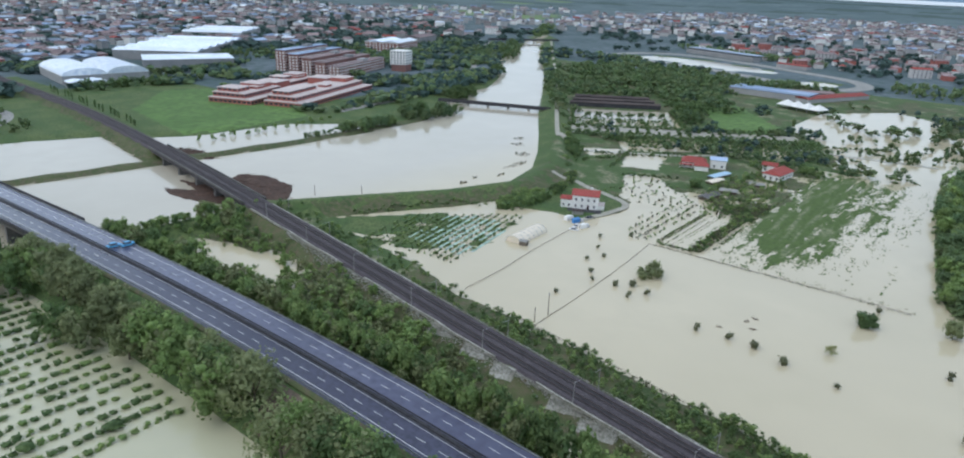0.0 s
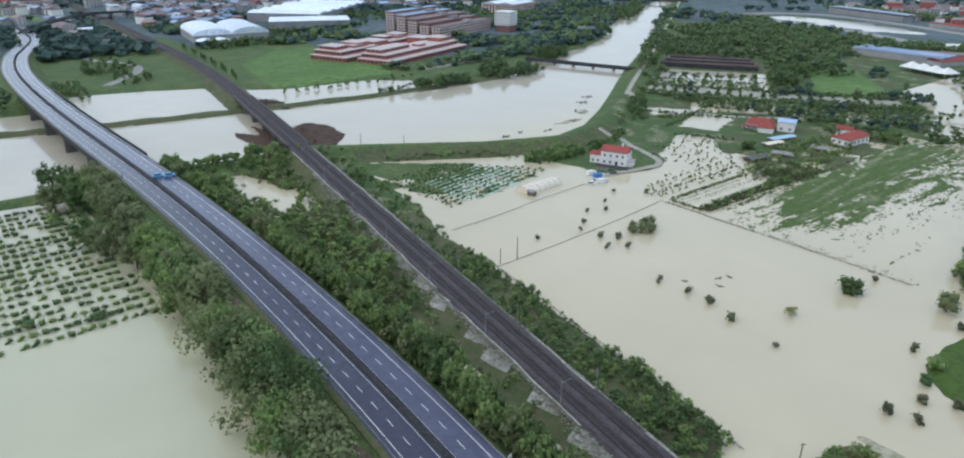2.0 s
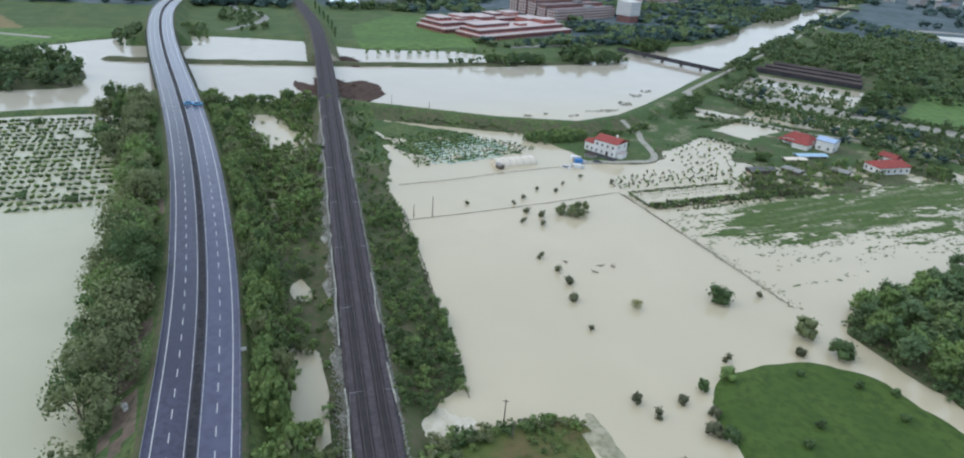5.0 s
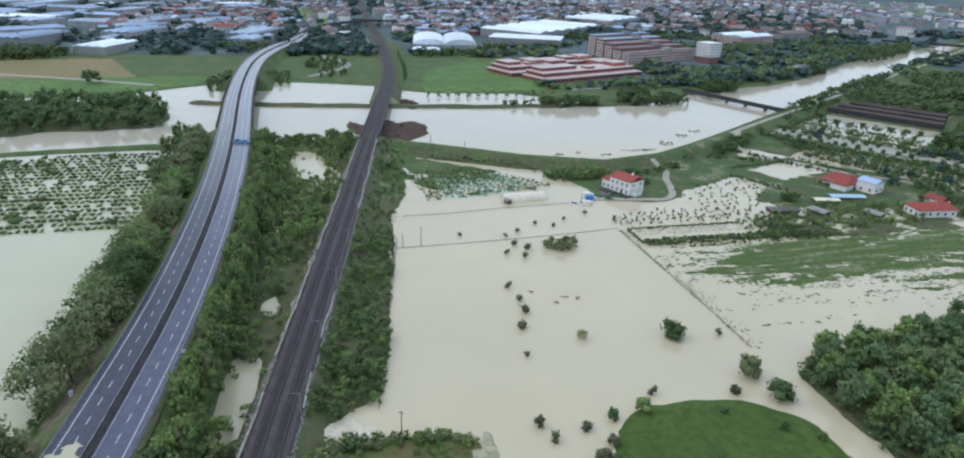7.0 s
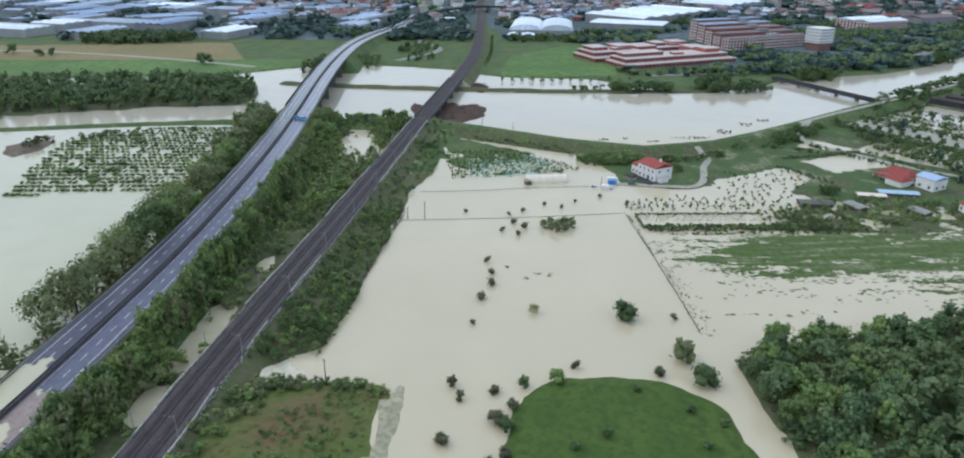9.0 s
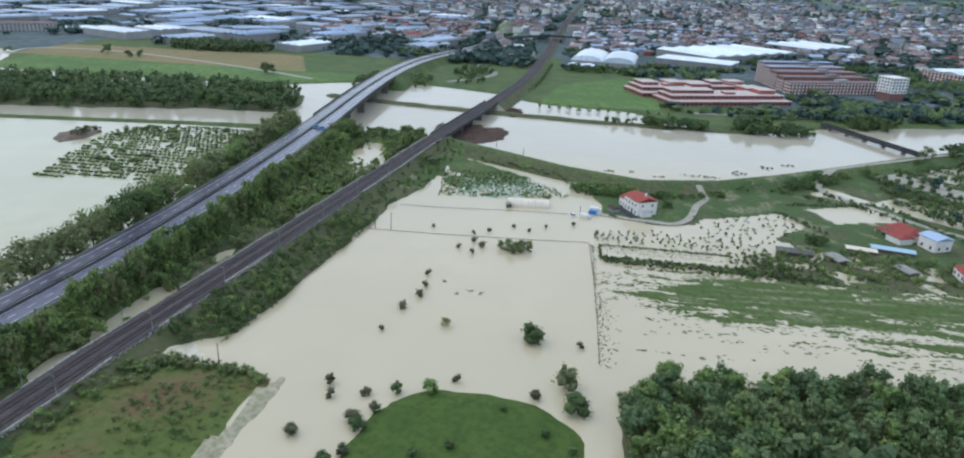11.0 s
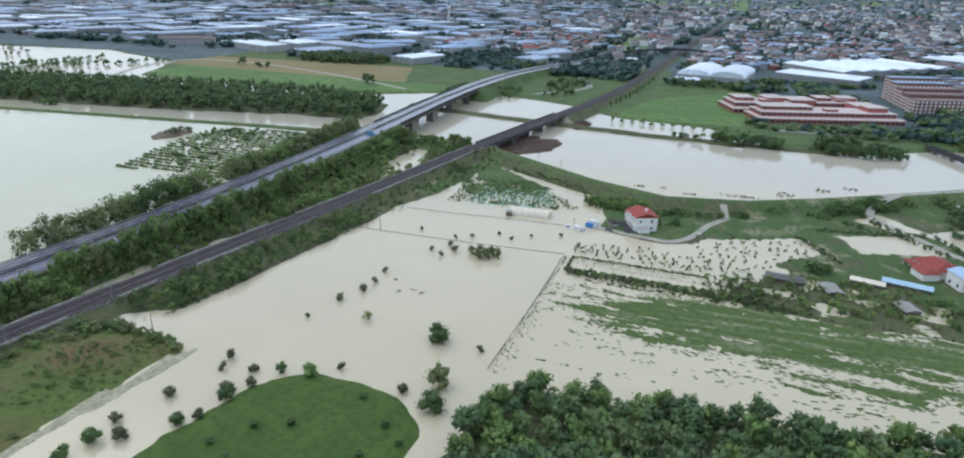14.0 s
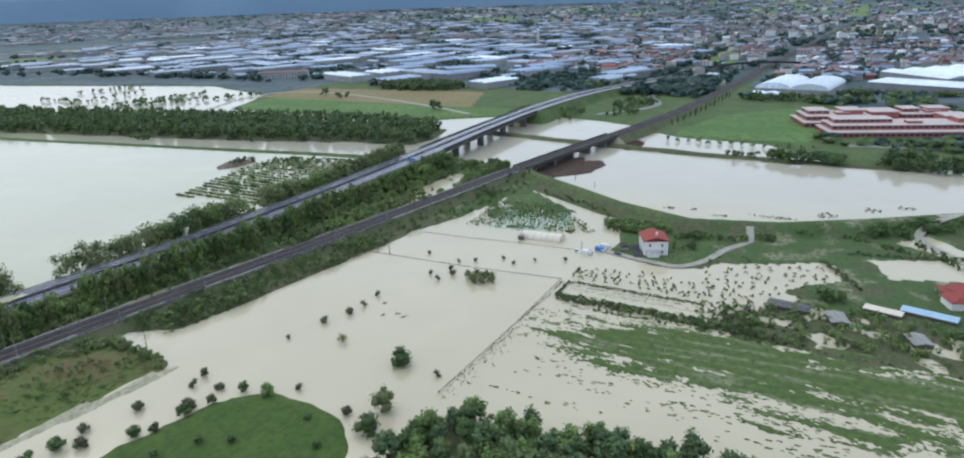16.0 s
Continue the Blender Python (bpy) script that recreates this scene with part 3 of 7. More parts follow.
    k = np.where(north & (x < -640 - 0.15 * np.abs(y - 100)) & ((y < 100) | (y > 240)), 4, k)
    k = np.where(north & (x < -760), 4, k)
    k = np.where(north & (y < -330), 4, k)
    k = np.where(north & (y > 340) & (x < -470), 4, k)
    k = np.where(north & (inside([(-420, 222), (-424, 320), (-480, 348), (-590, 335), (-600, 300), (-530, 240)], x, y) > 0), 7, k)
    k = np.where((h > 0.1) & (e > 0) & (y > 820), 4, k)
    k = np.where((h > 0.1) & (inside([(-237, 614), (-218, 646), (-146, 556), (-174, 499)], x, y) > 0), 7, k)
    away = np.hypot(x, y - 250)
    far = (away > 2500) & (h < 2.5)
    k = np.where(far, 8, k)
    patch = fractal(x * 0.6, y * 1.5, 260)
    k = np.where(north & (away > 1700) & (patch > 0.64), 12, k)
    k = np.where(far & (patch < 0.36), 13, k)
    k = np.where(north & (inside(TOWN_PARK, x, y) > 0), 7, k)
    # the plain climbs gently towards the hills
    run = np.clip(away - 3000, 0, 1900)
    h = h + np.where(run > 0, np.maximum(0, 108 - 108 * away * (0.000333 - 0.000283 * run / 1900)), 0)
    return h, k


def spaced(*runs):
    out = [np.arange(a, b, s) for a, b, s in runs]
    return np.concatenate([*out, [runs[-1][1]]])


GX = spaced((-5300, -1400, 90), (-1400, -700, 20), (-700, -290, 5), (-290, 110, 2.6), (110, 230, 8), (230, 1000, 90))
GY = spaced((-4500, -1000, 110), (-1000, -600, 40), (-600, -60, 8), (-60, 450, 2.6), (450, 760, 6), (760, 1500, 24), (1500, 4600, 110))
gx, gy = np.meshgrid(GX, GY)
gh, _ = land(gx, gy)
nx, ny = len(GX), len(GY)
ids = np.arange(nx * ny).reshape(ny, nx)
quads = np.stack([ids[:-1, :-1], ids[:-1, 1:], ids[1:, 1:], ids[1:, :-1]], -1).reshape(-1, 4)
cx, cy = np.meshgrid((GX[:-1] + GX[1:]) / 2, (GY[:-1] + GY[1:]) / 2)
_, cover = land(cx, cy)
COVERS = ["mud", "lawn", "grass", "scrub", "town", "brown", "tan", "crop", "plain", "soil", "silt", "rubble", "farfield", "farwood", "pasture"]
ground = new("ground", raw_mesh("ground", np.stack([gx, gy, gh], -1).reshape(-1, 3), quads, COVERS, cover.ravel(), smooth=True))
tagged(ground, "flat farmland with grassy levees, embankments and muddy drowned fields", "ground", kind="structure")


def heights(x, y):
    """The ground's height, read off its sheet."""
    x, y = np.asarray(x, float), np.asarray(y, float)
    i = np.clip(np.searchsorted(GX, x) - 1, 0, nx - 2)
    j = np.clip(np.searchsorted(GY, y) - 1, 0, ny - 2)
    u, v = (x - GX[i]) / (GX[i + 1] - GX[i]), (y - GY[j]) / (GY[j + 1] - GY[j])
    return (gh[j, i] * (1 - u) + gh[j, i + 1] * u) * (1 - v) + (gh[j + 1, i] * (1 - u) + gh[j + 1, i + 1] * u) * v


def height(x, y):
    return float(heights(x, y))


def across(line, x, y):
    """Rough distance from a line that runs along x."""
    return np.abs(y - np.interp(-np.asarray(x, float), -line[:, 0], line[:, 1]))


water = new("flood_water", raw_mesh("flood_water", [(-1100, -1100, 0), (400, -1100, 0), (400, 1800, 0), (-1100, 1800, 0), (-1600, 1800, 0.0), (-1600, 2600, 0), (-1100, 2600, 0)],
                                    [(0, 1, 2, 3), (3, 4, 5, 6)], ["water"]))
tagged(water, "still beige muddy flood water over fields and river", "water", kind="structure")

# the drowned meadow: long streaks of grass that just break the surface
mx, my = np.meshgrid(np.arange(-102, -26, 0.6), np.arange(262, 452, 0.9))
streak = 0.34 * fractal(mx * 2.2, my / 8 + 30, 6.0) + 0.36 * fractal(mx, my / 5.0, 2.4) + 0.30 * fractal(mx + 33, my / 2.6, 1.9)
core = np.clip(inside(FIELD, mx, my) / 11, -1, 1)
mh = 0.09 * (np.random.default_rng(17).random(mx.shape) - 0.5) + 0.55 * (streak - 0.56) + 0.075 * core + 0.02 * np.clip((my - 300) / 60, -1, 1) - 0.055 * np.clip((mx + 64) / 12, 0, 1) + 0.085 * np.exp(-(((mx + 73 + (my - 290) * 0.06) / 7) ** 2))
q = np.arange(mx.size).reshape(mx.shape)
mf = np.stack([q[:-1, :-1], q[:-1, 1:], q[1:, 1:], q[1:, :-1]], -1).reshape(-1, 4)
mf = mf[(mh.ravel()[mf] > 0).any(1)]
tagged(new("meadow", raw_mesh("meadow", np.stack([mx, my, np.maximum(mh, -0.25)], -1).reshape(-1, 3), mf, ["meadow"], smooth=True)), "drowned green meadow breaking the flood water in long streaks", "meadow", kind="stuff")

sprigs = (mh > -0.08) & (mh < 0.03) & (np.random.default_rng(3).random(mh.shape) < 0.15)
SPRIGS = np.stack([mx[sprigs], my[sprigs]], -1)

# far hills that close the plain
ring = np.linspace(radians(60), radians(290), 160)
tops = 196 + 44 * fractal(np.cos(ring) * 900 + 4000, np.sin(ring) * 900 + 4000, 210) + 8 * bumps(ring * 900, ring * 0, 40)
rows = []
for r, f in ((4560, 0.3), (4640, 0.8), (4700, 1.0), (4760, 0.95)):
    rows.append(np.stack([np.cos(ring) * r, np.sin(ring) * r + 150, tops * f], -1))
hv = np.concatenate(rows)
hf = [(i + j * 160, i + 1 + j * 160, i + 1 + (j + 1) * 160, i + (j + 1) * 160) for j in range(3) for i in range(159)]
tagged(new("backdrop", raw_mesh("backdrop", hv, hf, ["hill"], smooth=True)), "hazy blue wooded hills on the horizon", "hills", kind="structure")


# ---- road and railway ----
def normals(line):
    d = np.gradient(line[:, :2], axis=0)
    d /= np.linalg.norm(d, axis=1)[:, None]
    return np.stack([-d[:, 1], d[:, 0]], -1)


def sweep(line, profile, geo=None, closed=False, mat=0):
    """Carries a cross-section of (sideways, up) points along a line."""
    geo = geo or Geo()
    nn = normals(line)
    rows = [[(p[0] + n[0] * u, p[1] + n[1] * u, p[2] + w) for u, w in profile] for p, n in zip(line, nn)]
    m = len(profile)
    fs = []
    for i in range(len(line) - 1):
        for j in range(m if closed else m - 1):
            a, b = i * m + j, i * m + (j + 1) % m
            fs.append((a, b, b + m, a + m))
    return geo.add([v for r in rows for v in r], fs, mat)


def cut(line, lo, hi):
    return line[(line[:, 0] >= lo) & (line[:, 0] <= hi)]


def walk_line(line, step, start=0.0):
    """Places and headings at even steps along a line."""
    seg = np.linalg.norm(np.diff(line[:, :2], axis=0), axis=1)
    run = np.concatenate([[0], np.cumsum(seg)])
    at = np.arange(start, run[-1], step)
    pts = np.stack([np.interp(at, run, line[:, i]) for i in range(3)], -1)
    nxt = np.stack([np.interp(np.minimum(at + 1, run[-1]), run, line[:, i]) for i in range(3)], -1)
    prv = np.stack([np.interp(np.maximum(at - 1, 0), run, line[:, i]) for i in range(3)], -1)
    d = nxt - prv
    return [(p, math.atan2(v[1], v[0])) for p, v in zip(pts, d)]


road = thing("road", "wet dual carriageway on an embankment, empty of traffic", "road", kind="structure")
part("carriageway", sweep(ROAD, [(-8.9, -0.9), (-8.9, 0.0), (-0.9, 0.08), (-0.9, -0.9)], closed=True), "sheenlane", road, "wet asphalt carriageway with sky sheen in its lavender-grey colour")
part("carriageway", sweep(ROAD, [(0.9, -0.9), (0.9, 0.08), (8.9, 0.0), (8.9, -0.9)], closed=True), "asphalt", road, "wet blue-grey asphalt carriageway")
part("median", sweep(ROAD, [(-0.9, -0.9), (-0.9, 0.02), (0.9, 0.02), (0.9, -0.9)], closed=True), "darkconcrete", road, "dark stained central reserve")
for s in (-1, 1):
    part("median_barrier", sweep(ROAD, [(s * 0.75, 0.45), (s * 0.75, 0.85), (s * 0.68, 0.85), (s * 0.68, 0.45)], closed=True), "darkconcrete", road, "dark weathered guard rail")
    for u, w in ((7.1, 0.085), (1.25, 0.06)):
        o = 0.08 if u < 2 else 0.025
        part("edge_line", sweep(ROAD, [(s * u - w, o - 0.03), (s * u - w, o + 0.012), (s * u + w, o + 0.012), (s * u + w, o - 0.03)], closed=True), "paint", road, "white painted edge line")
    part("verge", sweep(ROAD, [(s * 8.9, -0.9), (s * 8.9, -0.02), (s * 9.6, -0.12), (s * 10.2, -0.5), (s * 10.2, -0.9)], closed=True), "scrub", road)
    rail_geo = sweep(ROAD, [(s * 8.65, 0.45), (s * 8.65, 0.8), (s * 8.58, 0.8), (s * 8.58, 0.45)], closed=True)
    part("guard_rail", rail_geo, "steel", road, "galvanised steel guard rail")
    g = Geo()
    for p, a in walk_line(ROAD, 4.0):
        if p[0] > -700:
            g.box(p[0] - math.sin(a) * s * 8.7, p[1] + math.cos(a) * s * 8.7, p[2] - 0.1, 0.12, 0.12, 0.85, a)
    part("guard_rail_posts", g, "steel", road, "", "stuff")


def film_on_road(x0, x1, u0, u1, z, rule):
    """A thin ragged sheet lying on one carriageway."""
    X, U = np.meshgrid(np.arange(x0, x1, 0.6), np.linspace(u0, u1, 14))
    Y = np.interp(-X, -ROAD[:, 0], ROAD[:, 1]) - U
    Z = np.interp(-X, -ROAD[:, 0], ROAD[:, 2]) + z
    q = np.arange(X.size).reshape(X.shape)
    f = np.stack([q[:-1, :-1], q[:-1, 1:], q[1:, 1:], q[1:, :-1]], -1).reshape(-1, 4)
    keep = (rule(X, U).ravel()[f] > 0).all(1)
    return raw_mesh("film", np.stack([X, Y, Z], -1).reshape(-1, 3), f[keep], ["water"], smooth=True)


west_film = film_on_road(-4, 186, 1.05, 8.5, 0.125, lambda x, u: (x - 6) / 9 + 1.5 * (fractal(x, u * 1.6, 5) - 0.5))
part("muddy_film", west_film, "water", road, "beige muddy water standing on the carriageway")
part("mud_layer", sweep(cut(ROAD, 12, 190), [(-8.5, 0.0), (-8.5, 0.10), (-1.05, 0.10), (-1.05, 0.0)], closed=True), "pinkmud", road, "reddish mud washed over the carriageway")
east_film = film_on_road(6, 120, -8.4, -1.1, 0.125, lambda x, u: fractal(x * 0.6, u * 1.5 + 40, 5) - 0.56 + 0.06 * np.clip((x - 8) / 20, -1, 1))
part("muddy_film", east_film, "water", road, "shallow muddy puddles on the carriageway")
dashes = 0
far_dash = Geo()
dash = Geo().box(0, 0, 0, 3.0, 0.15, 0.02).mesh("dash", "paint")
for p, a in walk_line(ROAD, 6.9, 2.0):
    for s in (-1, 1):
        x, y, z = p[0] - math.sin(a) * s * 4.2, p[1] + math.cos(a) * s * 4.2, p[2] + 0.05
        if -320 < p[0] < 60:
            ob = new("lane_dash", dash)
            ob.parent = road
            ob.matrix_basis = pose(x, y, z, 0, 0, math.degrees(a))
        else:
            far_dash.box(x, y, z, 3.0, 0.17, 0.02, a)
part("far_lane_dashes", far_dash, "paint", road, "", "stuff")

# the road's bridge over the river
span = cut(ROAD, ROAD_SPAN[0] - 6, ROAD_SPAN[1] + 6)
bridge = thing("road_bridge", "concrete road viaduct on piers over the flooded river", "bridge", kind="structure")
part("deck", sweep(span, [(-10.2, -0.3), (-10.2, -1.0), (-8.6, -3.3), (8.6, -3.3), (10.2, -1.0), (10.2, -0.3)], closed=True), "dimconcrete", bridge)
for s in (-1, 1):
    part("parapet", sweep(span, [(s * 10.2, -1.0), (s * 10.2, 0.9), (s * 9.9, 0.9), (s * 9.9, -1.0)], closed=True), "darkconcrete", bridge, "dark concrete parapet")
for p, a in walk_line(span, 43.0, 24.0):
    for s in (-6.2, 6.2):
        g = Geo().box(p[0] - math.sin(a) * s, p[1] + math.cos(a) * s, -2.0, 1.6, 5.5, p[2] - 0.6, a, taper=0.96)
        part("pier", g, "dimconcrete", bridge)

railway = thing("railway", "double-track railway on a dark ballast embankment", "railway", kind="structure")
part("ballast_bed", sweep(RAIL, [(-5.6, -0.9), (-4.6, 0.0), (4.6, 0.0), (5.6, -0.9)], closed=True), "ballast", railway)
for c in (-2.1, 2.1):
    part("sleeper_bed", sweep(RAIL, [(c - 1.3, -0.1), (c - 1.3, 0.05), (c + 1.3, 0.05), (c + 1.3, -0.1)], closed=True), "ballast2", railway, "dark sleepers sunk in oily ballast")
    for r in (-0.72, 0.72):
        u = c + r
        part("rail", sweep(RAIL, [(u - 0.05, 0.0), (u - 0.05, 0.2), (u + 0.05, 0.2), (u + 0.05, 0.0)], closed=True), "rail", railway, "worn steel rail")
for side, x0, x1, off in ((1, -262, -176, 5.3), (1, -166, -96, 5.5), (1, -90, -28, 5.7), (1, -20, 34, 5.6), (1, 40, 120, 5.5), (-1, -258, -140, -5.0), (-1, -70, -34, -4.9), (-1, -26, -4, -5.0), (-1, 6, 90, -5.1)):
    line = cut(RAIL, x0, x1).copy()
    line[:, 1] += 0.7 * (bumps(line[:, 0], line[:, 0] * 0 + side, 7) - 0.5)
    part("cable_trough", sweep(line, [(off - 0.22, -0.7), (off - 0.22, 0.1), (off + 0.22, 0.1), (off + 0.22, -0.7)], closed=True), "rubble", railway, "broken pale concrete cable trough")

span = cut(RAIL, RAIL_SPAN[0] - 10, RAIL_SPAN[1] + 10)
rbridge = thing("railway_bridge", "dark steel girder railway bridge above driftwood", "bridge", kind="structure")
part("deck", sweep(span, [(-5.4, -0.2), (-5.4, -1.6), (5.4, -1.6), (5.4, -0.2)], closed=True), "darkconcrete", rbridge)
for s in (-1, 1):
    part("girder", sweep(span, [(s * 5.4, -1.8), (s * 5.4, 0.9), (s * 5.0, 0.9), (s * 5.0, -1.8)], closed=True), "dimconcrete", rbridge, "weathered parapet girder")
for p, a in walk_line(span, 24.0, 12.0):
    part("pier", Geo().box(p[0], p[1], -2.0, 2.4, 9.0, p[2] + 0.3, a, taper=0.95), "dimconcrete", rbridge)


# ---- vegetation ----


BALL_V = np.array([(x, y, z) for x in (-1, 1) for y in (-1, 1) for z in (-1, 1)], float) * 0.62
BALL_F = np.array([(0, 1, 3, 2), (4, 6, 7, 5), (0, 4, 5, 1), (2, 3, 7, 6), (0, 2, 6, 4), (1, 5, 7, 3)])


def crown(seed, lobes, leaves, leaf, spread=0.55, low=0.25, squash=0.85, core=0.8, lump=0.16):
    """A crown of unit size (height 0 to 1, about 1 wide): lobes filled with leaf clumps, open and uneven at the edge."""
    r = np.random.default_rng(seed)
    vs, fs, n = [], [], 0
    cen, rad = [], []
    for i in range(lobes):
        a, d = r.random() * 6.28, spread * math.sqrt(r.random()) * 0.62
        z = low + (1 - low) * r.random() * 0.72
        d *= 1.15 - 0.6 * (z - low) / (1 - low)
        cen.append((math.cos(a) * d, math.sin(a) * d, z))
        rad.append(lump * (1 + 0.95 * r.random()))
    cen, rad = np.array(cen), np.array(rad)
    top = (cen[:, 2] + rad * squash).max()
    cen[:, 2] *= 0.98 / top
    for c, q in zip(cen, rad):
        v = BALL_V * (q * core * 0.85 * (0.8 + 0.35 * r.random((len(BALL_V), 1)))) * (1, 1, squash) + c
        vs.append(v)
        fs.append(BALL_F + n)
        n += len(v)
    pick = r.choice(lobes, leaves, p=rad**2 / (rad**2).sum())
    d = r.normal(size=(leaves, 3))
    d[:, 2] += 0.35
    d /= np.linalg.norm(d, axis=1)[:, None]
    at = cen[pick] + d * (rad[pick] * (0.62 + 0.66 * r.random(leaves) ** 0.8))[:, None] * (1, 1, squash)
    nrm = d + 0.42 * r.normal(size=(leaves, 3))
    nrm /= np.linalg.norm(nrm, axis=1)[:, None]
    u = np.cross(nrm, r.normal(size=(leaves, 3)))
    u /= np.linalg.norm(u, axis=1)[:, None]
    w = np.cross(nrm, u)
    s = leaf * (0.55 + 0.9 * r.random(leaves))[:, None]
    corners = np.stack([at - u * s * 0.5, at + w * s * 0.38, at + u * s * 0.55, at - w * s * 0.42], 1).reshape(-1, 3)
    vs.append(corners)
    fs.append(np.arange(leaves * 4).reshape(-1, 4) + n)
    v = np.concatenate(vs)
    v[:, 2] = np.maximum(v[:, 2], 0.02)
    return v, np.concatenate(fs)


CROWNS = {
    "broad": [crown(s, 26, 560, 0.084, lump=0.108) for s in (1, 2, 3, 4, 5)],
    "great": [crown(s, 32, 920, 0.059, 0.62, 0.18, 0.85, 0.75, 0.1) for s in (6, 7, 8)],
    "airy": [crown(s, 28, 880, 0.054, 0.72, 0.26, 0.85, 0.4, 0.1) for s in (14, 15, 16)],
    "bushlet": [crown(s, 3, 40, 0.19, 0.36, 0.1, core=1.0, lump=0.25) for s in (75, 76, 77)],
    "round": [crown(s, 18, 420, 0.085, 0.5, 0.16, 0.95, 0.95, 0.15) for s in (17, 18, 19)],
    "open": [crown(s, 24, 560, 0.074, 0.72, 0.26, 0.85, 0.4, 0.11) for s in (11, 12, 13)],
    "shrub": [crown(s, 9, 165, 0.126, 0.82, 0.05, 0.9, 0.72, 0.132) for s in (21, 22, 23, 24)],
    "wood": [crown(s, 16, 270, 0.104, 0.7, 0.2, lump=0.112) for s in (31, 32, 33, 34)],
    "far": [crown(s, 5, 30, 0.28, 0.6, 0.1) for s in (41, 42, 43)],
    "mid": [crown(s, 7, 64, 0.18, 0.62, 0.12, lump=0.15) for s in (44, 45, 46)],
    "tiny": [crown(s, 4, 34, 0.23, 0.55, 0.1) for s in (51, 52, 53)],
    "slim": [crown(s, 7, 120, 0.12, 0.25, 0.1) for s in (61, 62)],
    "sprig": [crown(s, 1, 9, 0.45, 0.3, 0.2) for s in (81, 82, 83)],
    "dot": [crown(s, 1, 8, 0.5, 0.4, 0.15, core=1.0, lump=0.3) for s in (95, 96, 97, 98)],
    "plant": [crown(s, 2, 22, 0.26, 0.5, 0.15) for s in (71, 72, 73)],
}


def mass(name, label, category, spots, kind, leaves, sink=0.1, along=0.0):
    """Plants that nobody could count, joined: rows of x, y, z, height, width."""
    if not len(spots):
        return None
    spots = np.asarray(spots, float)
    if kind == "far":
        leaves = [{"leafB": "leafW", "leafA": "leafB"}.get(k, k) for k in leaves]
    r = np.random.default_rng(len(spots))
    vs, fs, ms, n = [], [], [], 0
    for q in spots:
        v, f = CROWNS[kind][r.integers(len(CROWNS[kind]))]
        a = r.random() * 6.28
        c, s = math.cos(a), math.sin(a)
        w = q[4] * (0.9 + 0.2 * r.random())
        if along:
            c, s = (1.0, 0.0) if a < 3.14 else (-1.0, 0.0)
        t = np.stack([(v[:, 0] * c - v[:, 1] * s) * w + q[0], (v[:, 0] * s + v[:, 1] * c) * w * (along or 1.0) + q[1], v[:, 2] * q[3] + q[2] - sink], -1)
        vs.append(t)
        fs.append(f + n)
        ms.append(np.full(len(f), r.integers(len(leaves))))
        n += len(v)
    ob = new(name, raw_mesh(name, np.concatenate(vs), np.concatenate(fs), leaves, np.concatenate(ms)))
    return tagged(ob, label, category, kind="stuff")


TREE_MESHES = {}


def tree(x, y, tall, wide, kind="broad", leaf="leafA", label="leafy green roadside tree beside flood water", group="", z=None, name="tree", bole=0.22, lean=0.0):
    """A tree: a tapered trunk with limbs, and a crown of leaf clumps."""
    i = RNG.integers(len(CROWNS[kind]))
    key = (kind, leaf, int(i))
    if key not in TREE_MESHES:
        v, f = CROWNS[kind][i]
        g = Geo()
        g.tube((0, 0, -0.12), (0.01, 0.01, 0.32), 0.026, 0.018, 6)
        for k in range(4):
            a = 1.6 * k + i
            g.tube((0.008, 0.008, 0.2 + 0.03 * k), (0.2 * math.cos(a), 0.2 * math.sin(a), 0.5 + 0.06 * k), 0.012, 0.005, 5)
        TREE_MESHES[key] = (g.mesh("trunk", "bark"), raw_mesh("crown", v, f, [leaf]))
    ob = thing(name, label, "tree", (x, y, height(x, y) - 0.1 if z is None else z), RNG.random() * 6.28, group)
    ob.scale = (wide, wide, tall)
    for n, me in zip(("trunk", "crown"), TREE_MESHES[key]):
        o = new(n, me)
        o.parent = ob
    return ob


def scatter(x0, x1, y0, y1, step, jitter=0.45):
    xs, ys = np.meshgrid(np.arange(x0, x1, step), np.arange(y0, y1, step))
    xs[1::2] += step / 2
    xs = xs + RNG.uniform(-jitter, jitter, xs.shape) * step
    ys = ys + RNG.uniform(-jitter, jitter, ys.shape) * step
    return xs.ravel(), ys.ravel()


# roadside trees west of the road, on the slope and at the water's edge
for p, a in walk_line(cut(ROAD, -268, 120), 6.3, 3.0):
    for lo, hi, skip in ((13.2, 15, 0.78), (17.5, 19.8, 0.3), (19.8, 22.5, 0.45)):
        if RNG.random() < skip:
            continue
        u = RNG.uniform(lo, hi)
        x, y = p[0] - math.sin(a) * u + RNG.uniform(-3, 3), p[1] + math.cos(a) * u
        if x > -75 and lo < 16 and RNG.random() < 0.75:
            continue
        if (-14 < x < 0) or (-129 < x < -115 and lo > 16):
            continue
        tall = (RNG.uniform(13.5, 17.0) if x > -150 else RNG.uniform(11.0, 14.5)) if lo > 16 else RNG.uniform(4.5, 7)
        if x < -185:
            tall *= 1.15
        leaf = ("leafB", "leafC", "leafC", "leafA")[RNG.integers(4)]
        tree(x, y, tall, tall * RNG.uniform(0.8, 1.0), "airy" if lo > 16 and x > -130 else "great", leaf, "leafy roadside tree on the embankment above flood water", "roadside trees", max(-0.5, height(x, y) - 0.1))
